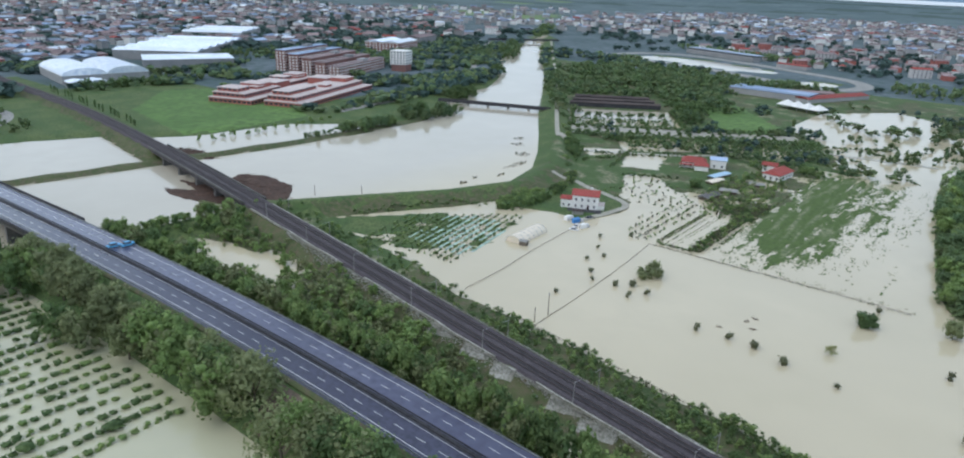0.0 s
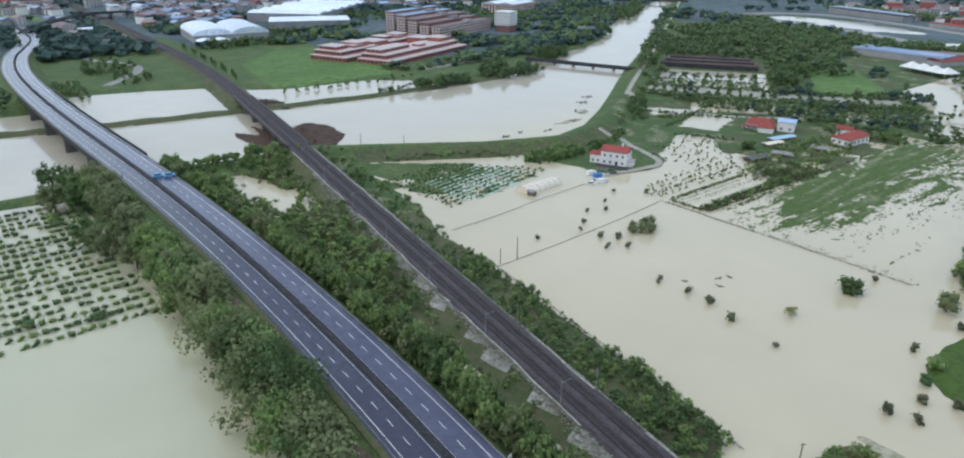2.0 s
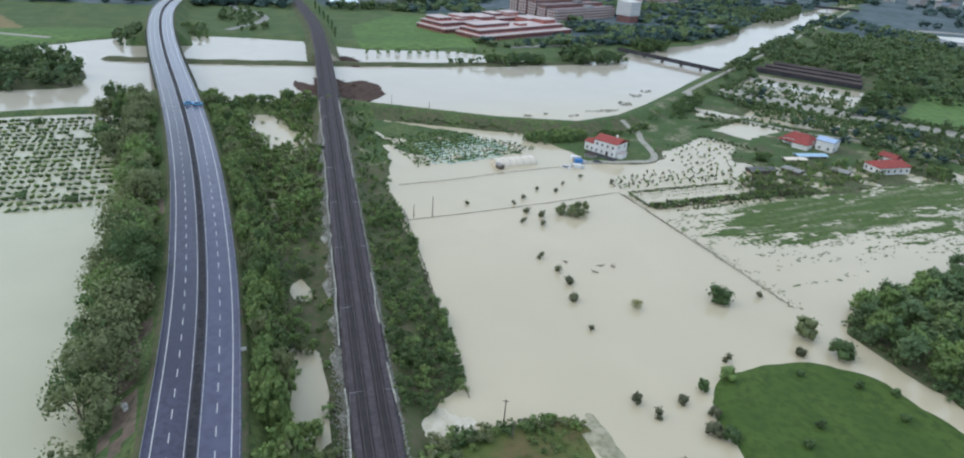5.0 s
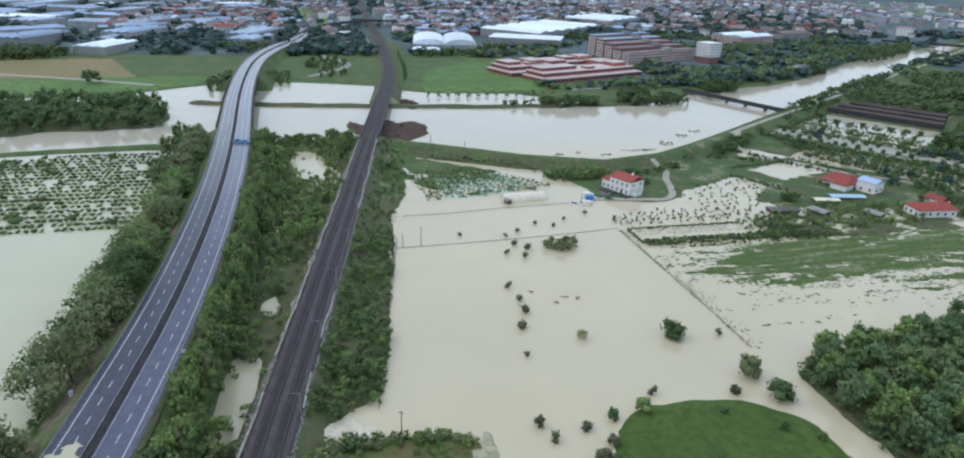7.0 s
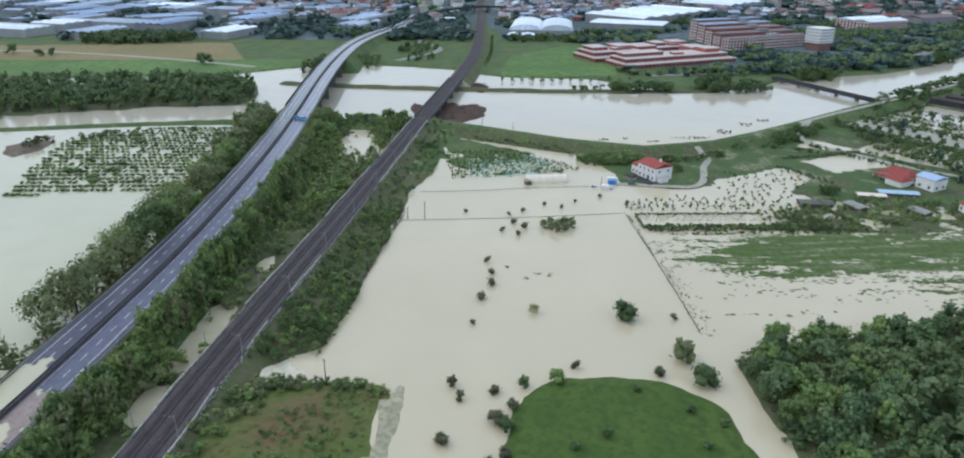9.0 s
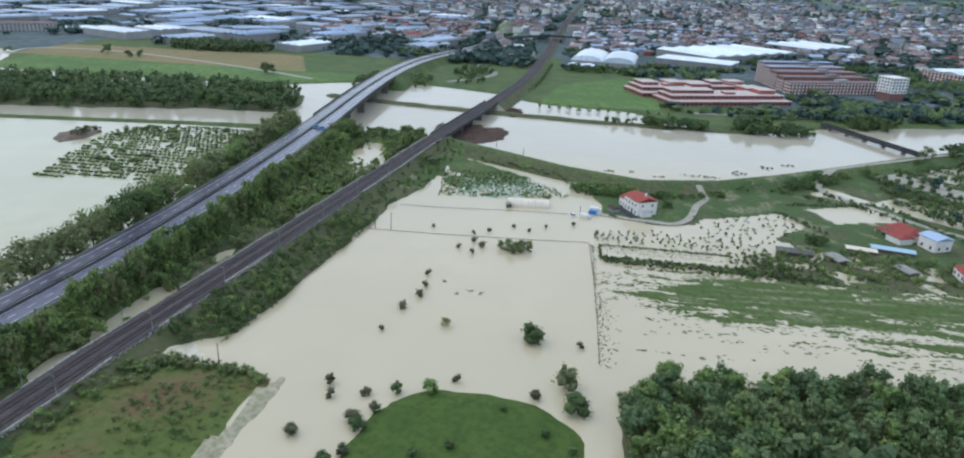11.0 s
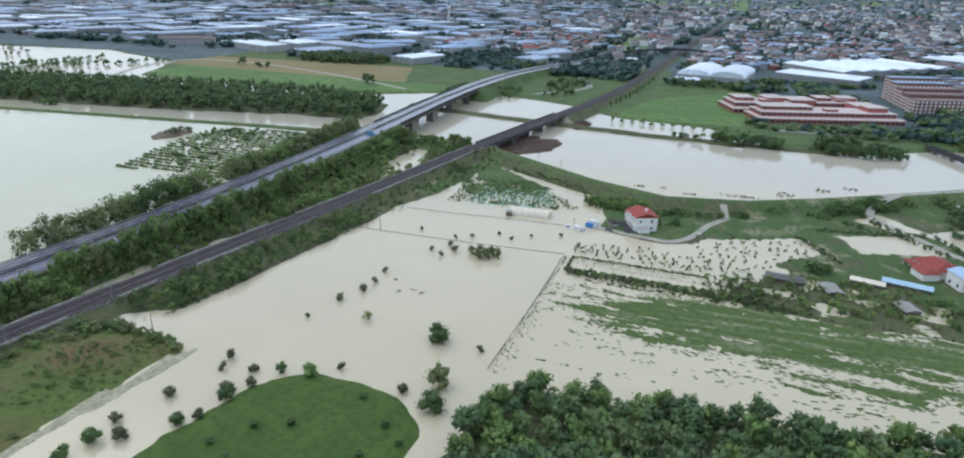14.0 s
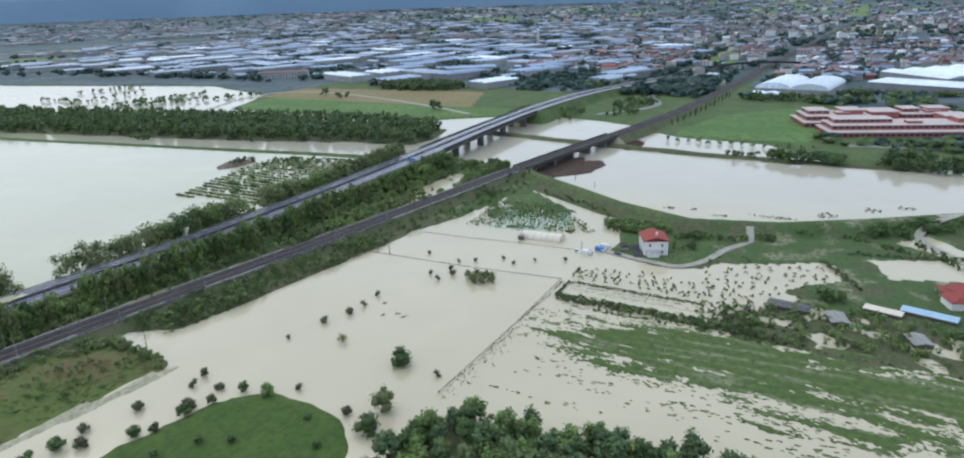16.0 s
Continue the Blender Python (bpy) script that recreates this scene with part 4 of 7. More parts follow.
xs, ys = scatter(-266, 110, 44, 92, 3.4)
d1, _, _ = to_line(ROAD[::3], xs, ys)
hh = np.maximum(-0.3, heights(xs, ys))
ok = (d1 > 13.5) & (d1 < 22) & (bumps(xs, ys, 13) > 0.38) & ((xs < -75) | (d1 > 19) | (bumps(xs, ys, 9) > 0.5))
tall = RNG.uniform(1.6, 4.0, len(xs))
spots = np.stack([xs, ys, hh, tall, np.maximum(2.4, tall * 1.1)], -1)
mass("shrubs", "olive green shrubs on the road embankment above flood water", "shrubs", spots[ok], "shrub", ["leafC", "leafA", "leafB"])
for x, y, t in ((-20, 70.5, 15.5), (-27, 68.5, 14.0), (-35, 70.0, 15.5), (-43, 69.5, 13.5), (-47, 72.0, 15.0), (-55, 70.0, 14.5), (-80, 71.5, 15.0)):
    tree(x, y, t, t * 0.85, "airy", "leafC" if t > 14.7 else "leafB", "tall grey-green tree at the flood's edge below the road", "roadside trees", -0.4)
# trees right beside the bridge's abutment
for x, y, t in ((-250, 110, 9), (-236, 112, 8.5), (-256, 118, 8), (-222, 113, 8), (-206, 114, 7.5), (-190, 115, 8), (-268, 68, 15), (-274, 62, 13), (-256, 66, 15), (-246, 68, 14)):
    tree(x, y, t, t * (0.95 if y > 90 else 0.8), "broad" if y > 90 else "great", "leafA" if x > -240 else "leafB", "leafy tree at the bridge abutment", "roadside trees")

tree(-224, 115.5, 12.0, 15.5, "great", "leafA", "large round bushy tree at the bridge abutment", "roadside trees")
for x, y, t, w in ((-207, 63, 14, 13), (-196, 66, 13, 12), (-252, 60, 13, 13), (-180, 72, 13, 12)):
    tree(x, y, t, w, "great", "leafB" if t > 13.5 else "leafC", "dark spreading tree below the road", "roadside trees", -0.3)

# bushes on the road's east slope
xs, ys = [], []
for p, a in walk_line(cut(ROAD, -266, 120), 2.0):
    u = -RNG.uniform(12.4, 17.5)
    xs.append(p[0] - math.sin(a) * u)
    ys.append(p[1] + math.cos(a) * u)
xs, ys = np.array(xs), np.array(ys)
hh = heights(xs, ys)
crest = np.interp(-xs, -ROAD[:, 0], ROAD[:, 2])
tall = np.clip(crest + RNG.uniform(0.2, 4.0, len(xs)) + np.clip((xs + 200) / 30, 0, 4.4) - hh, 2.0, 14.0)
keep = bumps(xs, ys, 17) > 0.1
mass("shrubs", "green bushes on the slope beside the road", "shrubs", np.stack([xs, ys, hh, tall, np.clip(tall * 0.9, 2.6, 6.4)], -1)[keep], "shrub", ["leafA", "leafA", "leafB", "leafC"])

# shrubs and trees between road and railway
xs, ys = scatter(-274, 70, 88, 175, 3.3)
d1, _, _ = to_line(ROAD[::3], xs, ys)
d2, _, _ = to_line(RAIL[::3], xs, ys)
hh = heights(xs, ys)
ok = (d1 < -12.0) & (d2 > 6.8) & (hh > -0.40 + 0.3 * RNG.random(len(xs)))
thick = bumps(xs, ys, 15)
tall = 2.2 + 4.6 * thick * RNG.uniform(0.6, 1.15, len(xs)) + np.where((d1 > -22), 0.8, 0) - np.where(d2 < 12, 1.6, 0)
ok &= (d2 > 10) | (RNG.random(len(xs)) < 0.75)
tall = np.minimum(tall, np.maximum(1.4, np.interp(-xs, -ROAD[:, 0], ROAD[:, 2]) + 0.4 + np.clip((xs + 130) / 40, 0, 1.4) - np.maximum(hh, -0.2)))
drown = (d1 < -12.0) & (d2 > 8) & (hh <= -0.1) & (RNG.random(len(xs)) < 0.16)
ok |= drown
tall = np.where(drown, 1.6, tall)
spots = np.stack([xs, ys, np.maximum(hh, -0.2), np.maximum(1.4, tall), np.maximum(2.4, tall * RNG.uniform(0.75, 1.1, len(xs)))], -1)
mass("shrubs", "dense green shrubs and young trees between road and railway", "shrubs", spots[ok & (RNG.random(len(xs)) < 0.47)], "shrub", ["leafA", "leafB", "leafA", "leafC"])
mass("shrubs", "dense green thicket between road and railway", "shrubs", spots[ok & (RNG.random(len(xs)) < 0.4) & (tall > 3.5)] * (1, 1, 1, 1.1, 1), "wood", ["leafA", "leafA", "leafC"])

# strip east of the railway
xs, ys = scatter(-262, 8, 125, 195, 3.0)
d2, _, _ = to_line(RAIL[::3], xs, ys)
sd = inside(STRIP_EAST, xs, ys)
ok = (sd > -0.6) & (d2 < -6.6)
hh = heights(xs, ys)
sparse = (xs < -125) & (RNG.random(len(xs)) < 0.55)
ok &= ~sparse
tall = (1.5 + 3.2 * bumps(xs, ys, 12)) * RNG.uniform(0.7, 1.2, len(xs)) * np.where(xs < -125, 0.75, 1)
spots = np.stack([xs, ys, hh, tall, np.maximum(2.0, tall * 1.0)], -1)
mass("shrubs", "dense dark green shrubs along the railway embankment", "shrubs", spots[ok], "shrub", ["leafB", "leafA", "leafB"])
# hedge at the strip's water edge
hed = []
for x in np.arange(-118, -12, 2.2):
    if RNG.random() < 0.8:
        hed.append((x, 151.2 - (x + 12) * 0.13 + RNG.uniform(-0.6, 0.6), -0.1, RNG.uniform(1.0, 2.2), RNG.uniform(1.4, 2.4)))
mass("hedge", "thin dark hedge standing in flood water", "hedge", hed, "tiny", ["leafB", "leafD"])

# rough mound: bushes at its foot and on its top
xs, ys = scatter(4, 75, 122, 172, 2.3)
hh = heights(xs, ys)
ok = (inside(MOUND, xs, ys) > 0.8) & (hh > 0.2) & (fractal(xs, ys, 13) > 0.40)
tufts = np.stack([xs, ys, hh, RNG.uniform(0.15, 0.4, len(xs)), RNG.uniform(1.6, 3.4, len(xs))], -1)[ok]
mass("tall_grass", "tall uncut grass tufts on a rough mound", "grass", tufts, "plant", ["brown"])
xs, ys = scatter(3, 120, 118, 178, 5.0)
hh = heights(xs, ys)
ok = (inside(MOUND, xs, ys) > 0.5) & (hh > 0.1) & (bumps(xs, ys, 11) > 0.72)
edge = ok & (inside(MOUND, xs, ys) < 5) & (ys < 178) & (xs < 20)
spots = np.stack([xs, ys, hh, RNG.uniform(0.6, 1.6, len(xs)), RNG.uniform(1.6, 3.2, len(xs))], -1)
spots[edge, 3] *= 1.7
mass("weeds", "rough weeds and low bushes on a grassy mound", "weeds", spots[ok], "shrub", ["leafC", "leafA", "leafB"])

for cx, cy, rx, ry, n, tall in ((6, 142, 3, 7, 22, 2.8), (6, 157, 2, 10, 24, 2.2), (8, 168, 2, 3, 8, 2.0), (14, 136, 8, 5, 16, 2.6), (28, 132, 12, 5, 16, 2.4), (50, 128, 14, 5, 16, 2.4), (24, 152, 8, 6, 8, 1.6)):
    a, d = RNG.random(n) * 6.28, np.sqrt(RNG.random(n))
    x, y = cx + rx * d * np.cos(a), cy + ry * d * np.sin(a)
    t = tall * RNG.uniform(0.6, 1.2, n)
    mass("mound_bushes", "ragged green bushes round a rough mound", "bushes", np.stack([x, y, heights(x, y), t, t * 1.3], -1), "shrub", ["leafA", "leafC", "leafB"])

# branches adrift on the flooded field
for cx, cy in ((-56.5, 219.8), (-54.5, 211.7), (-63.5, 206), (-58, 216)):
    g = Geo()
    for _ in range(7):
        a, l = RNG.random() * 6.28, RNG.uniform(0.6, 1.8)
        g.tube((cx + RNG.uniform(-0.6, 0.6), cy + RNG.uniform(-0.6, 0.6), 0.03), (cx + l * math.cos(a), cy + l * math.sin(a), RNG.uniform(0.1, 0.5)), 0.09, 0.03, 5)
    thing("drift_branch", "dark branching bough adrift on flood water", "branch", group="drift branches", data=g.mesh("drift_branch", "drift"))

# sprigs of grass round the drowned meadow
r = np.random.default_rng(5)
n = len(SPRIGS)
mass("meadow_sprigs", "sprigs of drowned grass breaking the flood water", "grass", np.stack([SPRIGS[:, 0] + r.uniform(-0.4, 0.4, n), SPRIGS[:, 1] + r.uniform(-0.6, 0.6, n), np.zeros(n), r.uniform(0.05, 0.14, n), r.uniform(0.6, 1.5, n)], -1), "sprig", ["meadow"], 0.03, 2.0)

# the dark wood
xs, ys = scatter(-45, 78, 255, 420, 2.9)
sd = inside(rounded(FOREST, 1), xs, ys) + 3 * (fractal(xs, ys, 9) - 0.5)
ok = (sd > -0.8) & (sd < 4.5)
t = RNG.uniform(1.2, 3.6, len(xs))
mass("wood_edge_scrub", "dark scrub at the flooded wood's edge", "shrubs", np.stack([xs, ys, 0 * xs, t, t * 1.2], -1)[ok], "shrub", ["leafW", "leafW", "leafB"])
xs, ys = scatter(-30, 78, 262, 500, 5.7)
sd = inside(FOREST, xs, ys)
ok = sd > 1.0
edge = ok & (sd < 6) & (ys < 380)
tall = RNG.uniform(7.0, 10.5, len(xs))
for x, y, t in zip(xs[edge], ys[edge], tall[edge]):
    tree(x, y, t * 0.93, t * 0.92, "broad", ("leafW", "leafW", "leafW", "leafB", "leafA")[RNG.integers(5)], "dark green woodland tree at the flooded wood's edge", "wood's edge trees")
mid = ok & ~edge & ((sd < 45) | (ys < 420))
spots = np.stack([xs, ys, 0 * xs + 0.2, tall, tall * 0.86], -1)
mass("woodland", "dense dark green broadleaf wood", "woodland", spots[mid & (sd < 32)], "wood", ["leafW", "leafW", "leafW", "leafB", "leafW", "leafA"])
mass("woodland", "deep interior of a dark green broadleaf wood", "woodland", spots[mid & (sd >= 32)] * (1, 1, 1, 1, 1.15), "far", ["leafW"])

# north-west wood along the river, fields' groves, bank trees
xs, ys = scatter(-440, -200, -600, 50, 9.0)
ok = inside(WEST_WOOD, xs, ys) > 1
spots = np.stack([xs, ys, 0 * xs + 0.4, RNG.uniform(9, 13, len(xs)), RNG.uniform(9, 12, len(xs))], -1)
mass("woodland", "dark riverside wood behind the floodplain", "woodland", spots[ok], "mid", ["leafW", "leafW", "leafB"])
xs, ys = scatter(-690, -600, -235, -95, 8.0)
ok = ((xs + 645) / 34) ** 2 + ((ys + 165 + (xs + 645) * 0.2) / 62) ** 2 < 1
spots = np.stack([xs, ys, 0 * xs + 1.4, RNG.uniform(8, 11, len(xs)), RNG.uniform(8, 11, len(xs))], -1)
mass("grove", "dark rounded grove amid fields", "woodland", spots[ok], "far", ["leafB"])


def clump(name, label, cx, cy, rx, ry, n, tall, leaves, kind="far", rot=0.0, base=0.0):
    a, d = RNG.random(n) * 6.28, np.sqrt(RNG.random(n))
    u, v = rx * d * np.cos(a), ry * d * np.sin(a)
    x, y = cx + u * math.cos(rot) - v * math.sin(rot), cy + u * math.sin(rot) + v * math.cos(rot)
    t = tall * RNG.uniform(0.7, 1.15, n)
    hz = heights(x, y)
    return mass(name, label, "trees", np.stack([x, y, np.maximum(hz, base - 0.2), t, t * RNG.uniform(0.85, 1.1, n)], -1), kind, leaves)


clump("bank_trees", "dark trees on the flooded far bank", -366, 328, 9, 26, 34, 8, ["leafW", "leafW", "leafB"], "wood")
clump("bank_trees", "dark trees on the flooded far bank", -372, 398, 14, 30, 46, 9, ["leafW", "leafW", "leafB"], "wood")
clump("bank_trees", "low shrubs on the flooded far bank", -368, 290, 4, 14, 12, 4, ["leafB"], "shrub")
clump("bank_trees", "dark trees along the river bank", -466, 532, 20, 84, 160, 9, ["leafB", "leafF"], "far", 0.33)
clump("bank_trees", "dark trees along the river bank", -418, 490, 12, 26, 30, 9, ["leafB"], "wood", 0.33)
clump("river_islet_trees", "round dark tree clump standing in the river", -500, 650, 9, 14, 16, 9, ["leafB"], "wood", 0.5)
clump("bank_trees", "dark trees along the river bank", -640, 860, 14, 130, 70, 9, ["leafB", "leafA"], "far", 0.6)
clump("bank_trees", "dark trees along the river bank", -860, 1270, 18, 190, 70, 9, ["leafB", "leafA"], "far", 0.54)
clump("levee_trees", "green trees and bushes under the levee", -187, 268, 9, 17, 90, 3.8, ["leafA", "leafB"], "shrub", -0.2)
clump("levee_trees", "green trees and bushes under the levee", -189, 308, 4, 24, 34, 3.2, ["leafB", "leafA"], "shrub", 0.3)
clump("levee_trees", "dark bushes where the levee lane bends", -233, 388, 4, 30, 30, 4.5, ["leafB"], "shrub", 0.6)
lv = []
for p, a in walk_line(LEVEE[(LEVEE[:, 1] > 196) & (LEVEE[:, 1] < 318)], 2.4):
    u = -RNG.uniform(8.5, 14)
    x, y = p[0] - math.sin(a) * u, p[1] + math.cos(a) * u
    if bumps(np.array([x]), np.array([y]), 12)[0] > 0.5 and not (-178 < x and 270 < y):
        t = RNG.uniform(0.9, 2.4)
        lv.append((x, y, max(-0.1, height(x, y)), t, t * 1.3))
mass("levee_scrub", "dark green scrub along the foot of the levee", "shrubs", lv, "shrub", ["leafB", "leafA"])
lv = []
for p, a in walk_line(LEVEE[(LEVEE[:, 1] > 330) & (LEVEE[:, 1] < 560)], 2.6):
    u = -RNG.uniform(5.5, 9.5)
    x, y = p[0] - math.sin(a) * u, p[1] + math.cos(a) * u
    if bumps(np.array([x]), np.array([y]), 15)[0] > 0.42:
        t = RNG.uniform(1.4, 4.0)
        lv.append((x, y, max(-0.1, height(x, y)), t, t * 1.15))
mass("levee_scrub", "dark hedge and bushes beside the levee lane", "shrubs", lv, "shrub", ["leafB", "leafB", "leafA"])
clump("levee_shrubs", "low shrubs on the levee beside the railway", -262, 150, 5, 18, 30, 2.6, ["leafB", "leafA"], "shrub")
clump("roadside_shrubs", "shrubs beside the bridge ramp", -268, 128, 7, 10, 22, 4, ["leafA", "leafB"], "shrub")
clump("far_roadside_trees", "trees beside the road ramp across the river", -470, 60, 26, 10, 26, 6, ["leafB"], "far")
clump("far_roadside_trees", "trees beside the road ramp across the river", -500, 108, 34, 9, 26, 5, ["leafA", "leafB"], "far")
clump("far_roadside_trees", "trees between road and railway across the river", -560, 150, 70, 20, 60, 5, ["leafA", "leafB"], "far")
clump("far_roadside_trees", "trees near the flyover", -720, 60, 60, 26, 50, 7, ["leafB", "leafA"], "far")
clump("lake_shrubs", "bushes standing in the flooded lake", -262, -215, 7, 16, 10, 6, ["leafA"], "far")
clump("island_bushes", "bushes on a low rusty islet", -226, -44, 13, 6, 16, 3.4, ["leafB", "leafD"], "shrub")
clump("mound_scrub", "low dark scrub on the grassy mound", 30, 152, 12, 9, 40, 1.5, ["leafB", "leafA"], "shrub")
clump("mound_scrub", "low dark scrub on the grassy mound", 12, 160, 5, 5, 18, 1.4, ["leafB", "leafA"], "shrub")
clump("orchard_bushes", "bushes at the end of the orchard", -240, -18, 8, 14, 14, 3, ["leafB"], "shrub")
drowned = []
for (ax_, ay_), (bx_, by_), n in (((-384, -419), (-476, -423), 16), ((-420, -450), (-530, -436), 18), ((-375, -440), (-456, -470), 12), ((-400, -607), (-413, -534), 10), ((-440, -400), (-540, -350), 16), ((-380, -520), (-520, -560), 12), ((-470, -640), (-560, -620), 14)):
    for i in range(n):
        q = (i + RNG.uniform(-0.4, 0.4)) / n
        drowned.append((ax_ + (bx_ - ax_) * q + RNG.uniform(-4, 4), ay_ + (by_ - ay_) * q + RNG.uniform(-4, 4), -0.2, RNG.uniform(4, 7), RNG.uniform(5, 9)))
mass("lake_trees", "rows of drowned trees in the lake", "trees", drowned, "far", ["leafB"])
clump("park_trees", "dark park trees", -330, 720, 70, 26, 90, 8, ["leafB", "leafA"], "far", 0.9)
clump("park_trees", "dark park trees", -270, 808, 80, 14, 70, 7, ["leafB"], "far", 0.4)
clump("park_trees", "dark park trees", -215, 795, 50, 10, 40, 7, ["leafB"], "far", 0.3)
xs, ys = scatter(-470, -190, 630, 900, 10.5)
ok = inside([(-470, 730), (-330, 655), (-245, 640), (-250, 700), (-225, 790), (-300, 845), (-400, 880), (-500, 892), (-520, 830)], xs, ys) > 0
spots = np.stack([xs, ys, 0 * xs + 0.4, RNG.uniform(6, 10, len(xs)), RNG.uniform(8.5, 12, len(xs))], -1)
mass("park_wood", "dark park wood beyond the stables", "woodland", spots[ok & (RNG.random(len(xs)) < 0.85)], "far", ["leafB", "leafB", "leafA"])
xs, ys = scatter(-460, -190, 500, 680, 9.0)
ok = (inside([(-330, 500), (-262, 452), (-250, 470), (-322, 522), (-258, 566), (-190, 600), (-240, 650), (-300, 650), (-440, 690), (-430, 640)], xs, ys) > 0)
for v in (104, 124, 144, 158):
    px_, py_ = place(-259.0, 432.0, 0.585, 38, v)
    ok &= np.abs((xs - px_) * -math.sin(0.585) + (ys - py_) * math.cos(0.585)) + np.maximum(0, np.abs((xs - px_) * math.cos(0.585) + (ys - py_) * math.sin(0.585)) - 40) > 11
t = RNG.uniform(5, 8.5, len(xs))
mass("park_trees", "dark trees crowding round the stable blocks", "trees", np.stack([xs, ys, np.maximum(0.1, heights(xs, ys)), t, t * 1.4], -1)[ok & (RNG.random(len(xs)) < 0.8)], "far", ["leafB", "leafB", "leafA"])
for x, y, t in ((-545.0, -243.0, 11), (-531.0, -210.0, 8), (-531.0 - 6, -210.0 + 8, 8), (-482.0, -38.0, 12)):
    tree(x, y, t, t * 1.2, "wood", "leafW", "dark round tree beside the ripening field", "field trees", 1.2)
tree(-303, 477, 9, 11, "airy", "leafC", "pale grey-green tree at the footbridge's end")
tree(-213, 530, 11, 22, "great", "leafB", "large round dark tree beside the playing field", "", 0.2)
xs, ys = scatter(-840, -425, 250, 930, 8.5)
ok = (fractal(xs, ys, 40) > 0.5) & (heights(xs, ys) > 0.4) & (across(RAIL, xs, ys) > 14)
for poly in ([(-445, 330), (-425, 350), (-480, 470), (-590, 440), (-560, 310)], [(-545, 440), (-620, 560), (-760, 510), (-690, 400)], [(-768, 245), (-672, 235), (-660, 340), (-760, 350)], [(-770, 355), (-705, 350), (-720, 470), (-800, 460)], [(-420, 222), (-424, 320), (-480, 348), (-590, 335), (-600, 300), (-530, 240)], [(-560, 552), (-588, 552), (-588, 582), (-560, 582)], [(-720, 680), (-790, 680), (-790, 770), (-720, 770)], [(-770, 380), (-960, 400), (-980, 560), (-800, 560)]):
    ok &= inside(poly, xs, ys) < 3
spots = np.stack([xs, ys, 0 * xs + 1.3, RNG.uniform(5, 9, len(xs)), RNG.uniform(6, 10.5, len(xs))], -1)
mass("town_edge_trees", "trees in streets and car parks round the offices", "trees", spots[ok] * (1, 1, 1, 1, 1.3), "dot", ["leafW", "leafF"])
xs, ys = scatter(-262, -40, 430, 720, 8.0)
ok = (fractal(xs + 31, ys, 26) > 0.5) & (heights(xs, ys) > -0.8)
for poly in ([(-240, 616), (-216, 652), (-140, 556), (-174, 492)], [(-264, 440), (-250, 420), (-110, 512), (-125, 540)], [(-320, 516), (-262, 446), (-203, 500), (-246, 565)], [(-245, 650), (-160, 640), (-120, 780), (-240, 760)]):
    ok &= inside(poly, xs, ys) < 2
wide = RNG.uniform(5.5, 9, len(xs))
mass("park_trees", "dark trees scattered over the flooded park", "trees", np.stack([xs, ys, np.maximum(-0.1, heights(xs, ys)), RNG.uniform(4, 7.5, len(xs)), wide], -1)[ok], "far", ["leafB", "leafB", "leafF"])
clump("town_edge_trees", "dark trees behind the brick apartment rows", -690, 640, 46, 60, 70, 8, ["leafB", "leafA"], "far")
clump("town_edge_trees", "trees between the factory halls and offices", -640, 300, 12, 60, 46, 8, ["leafB", "leafA"], "far")
clump("town_edge_trees", "trees between the factory halls", -690, 350, 14, 22, 20, 8, ["leafB"], "far")
clump("town_edge_trees", "trees round the factory car parks", -800, 560, 30, 90, 70, 8, ["leafB", "leafA"], "far")
clump("town_edge_trees", "dark trees beside the riverside street", -640, 800, 30, 70, 60, 8, ["leafB"], "far", 0.6)
clump("park_trees", "dark park trees beside the pitch", -228, 570, 12, 18, 26, 9, ["leafB"], "wood")
clump("park_trees", "trees standing in shallow flood water", -60, 540, 50, 40, 60, 5, ["leafB", "leafA"], "far")
clump("park_trees", "trees standing in shallow flood water", -20, 640, 40, 80, 70, 7, ["leafB"], "far")
clump("park_trees", "dark trees along the racecourse", -70, 890, 70, 50, 80, 9, ["leafB"], "far")
clump("park_trees", "dark trees behind the grandstand", -380, 1130, 150, 18, 130, 9, ["leafB"], "far", -0.4)
clump("garden_trees", "garden trees and shrubs around red-roofed houses", -112, 372, 16, 46, 170, 2.8, ["leafA", "leafB", "leafC"], "shrub")
clump("garden_trees", "garden trees beyond the red-roofed houses", -110, 432, 22, 14, 40, 4.2, ["leafB", "leafA"], "shrub")
clump("garden_trees", "garden shrubs beside flooded rows", -102, 328, 14, 12, 50, 2.6, ["leafB", "leafA", "leafD"], "shrub")
clump("garden_trees", "round dark tree in the pasture", -136, 357, 4, 5, 10, 4.5, ["leafB"], "wood")
clump("yard_trees", "bushes round the farmhouse yard", -172, 292, 8, 8, 14, 3.0, ["leafB"], "shrub")

# orchard: rows of low bushes standing in water
plants = []
for x in np.arange(-259, -140.5, 5.6):
    for y in np.arange(-34, 71, 2.7):
        if RNG.random() < 0.92 and inside(ORCHARD_PLOT, np.array([x]), np.array([y]))[0] > 0:
            big = 1.9 if RNG.random() < 0.04 else 1.0
            plants.append((x + RNG.uniform(-0.25, 0.25), y + RNG.uniform(-0.35, 0.35), -0.1, RNG.uniform(1.1, 1.6) * big, RNG.uniform(2.2, 3.0) * big))
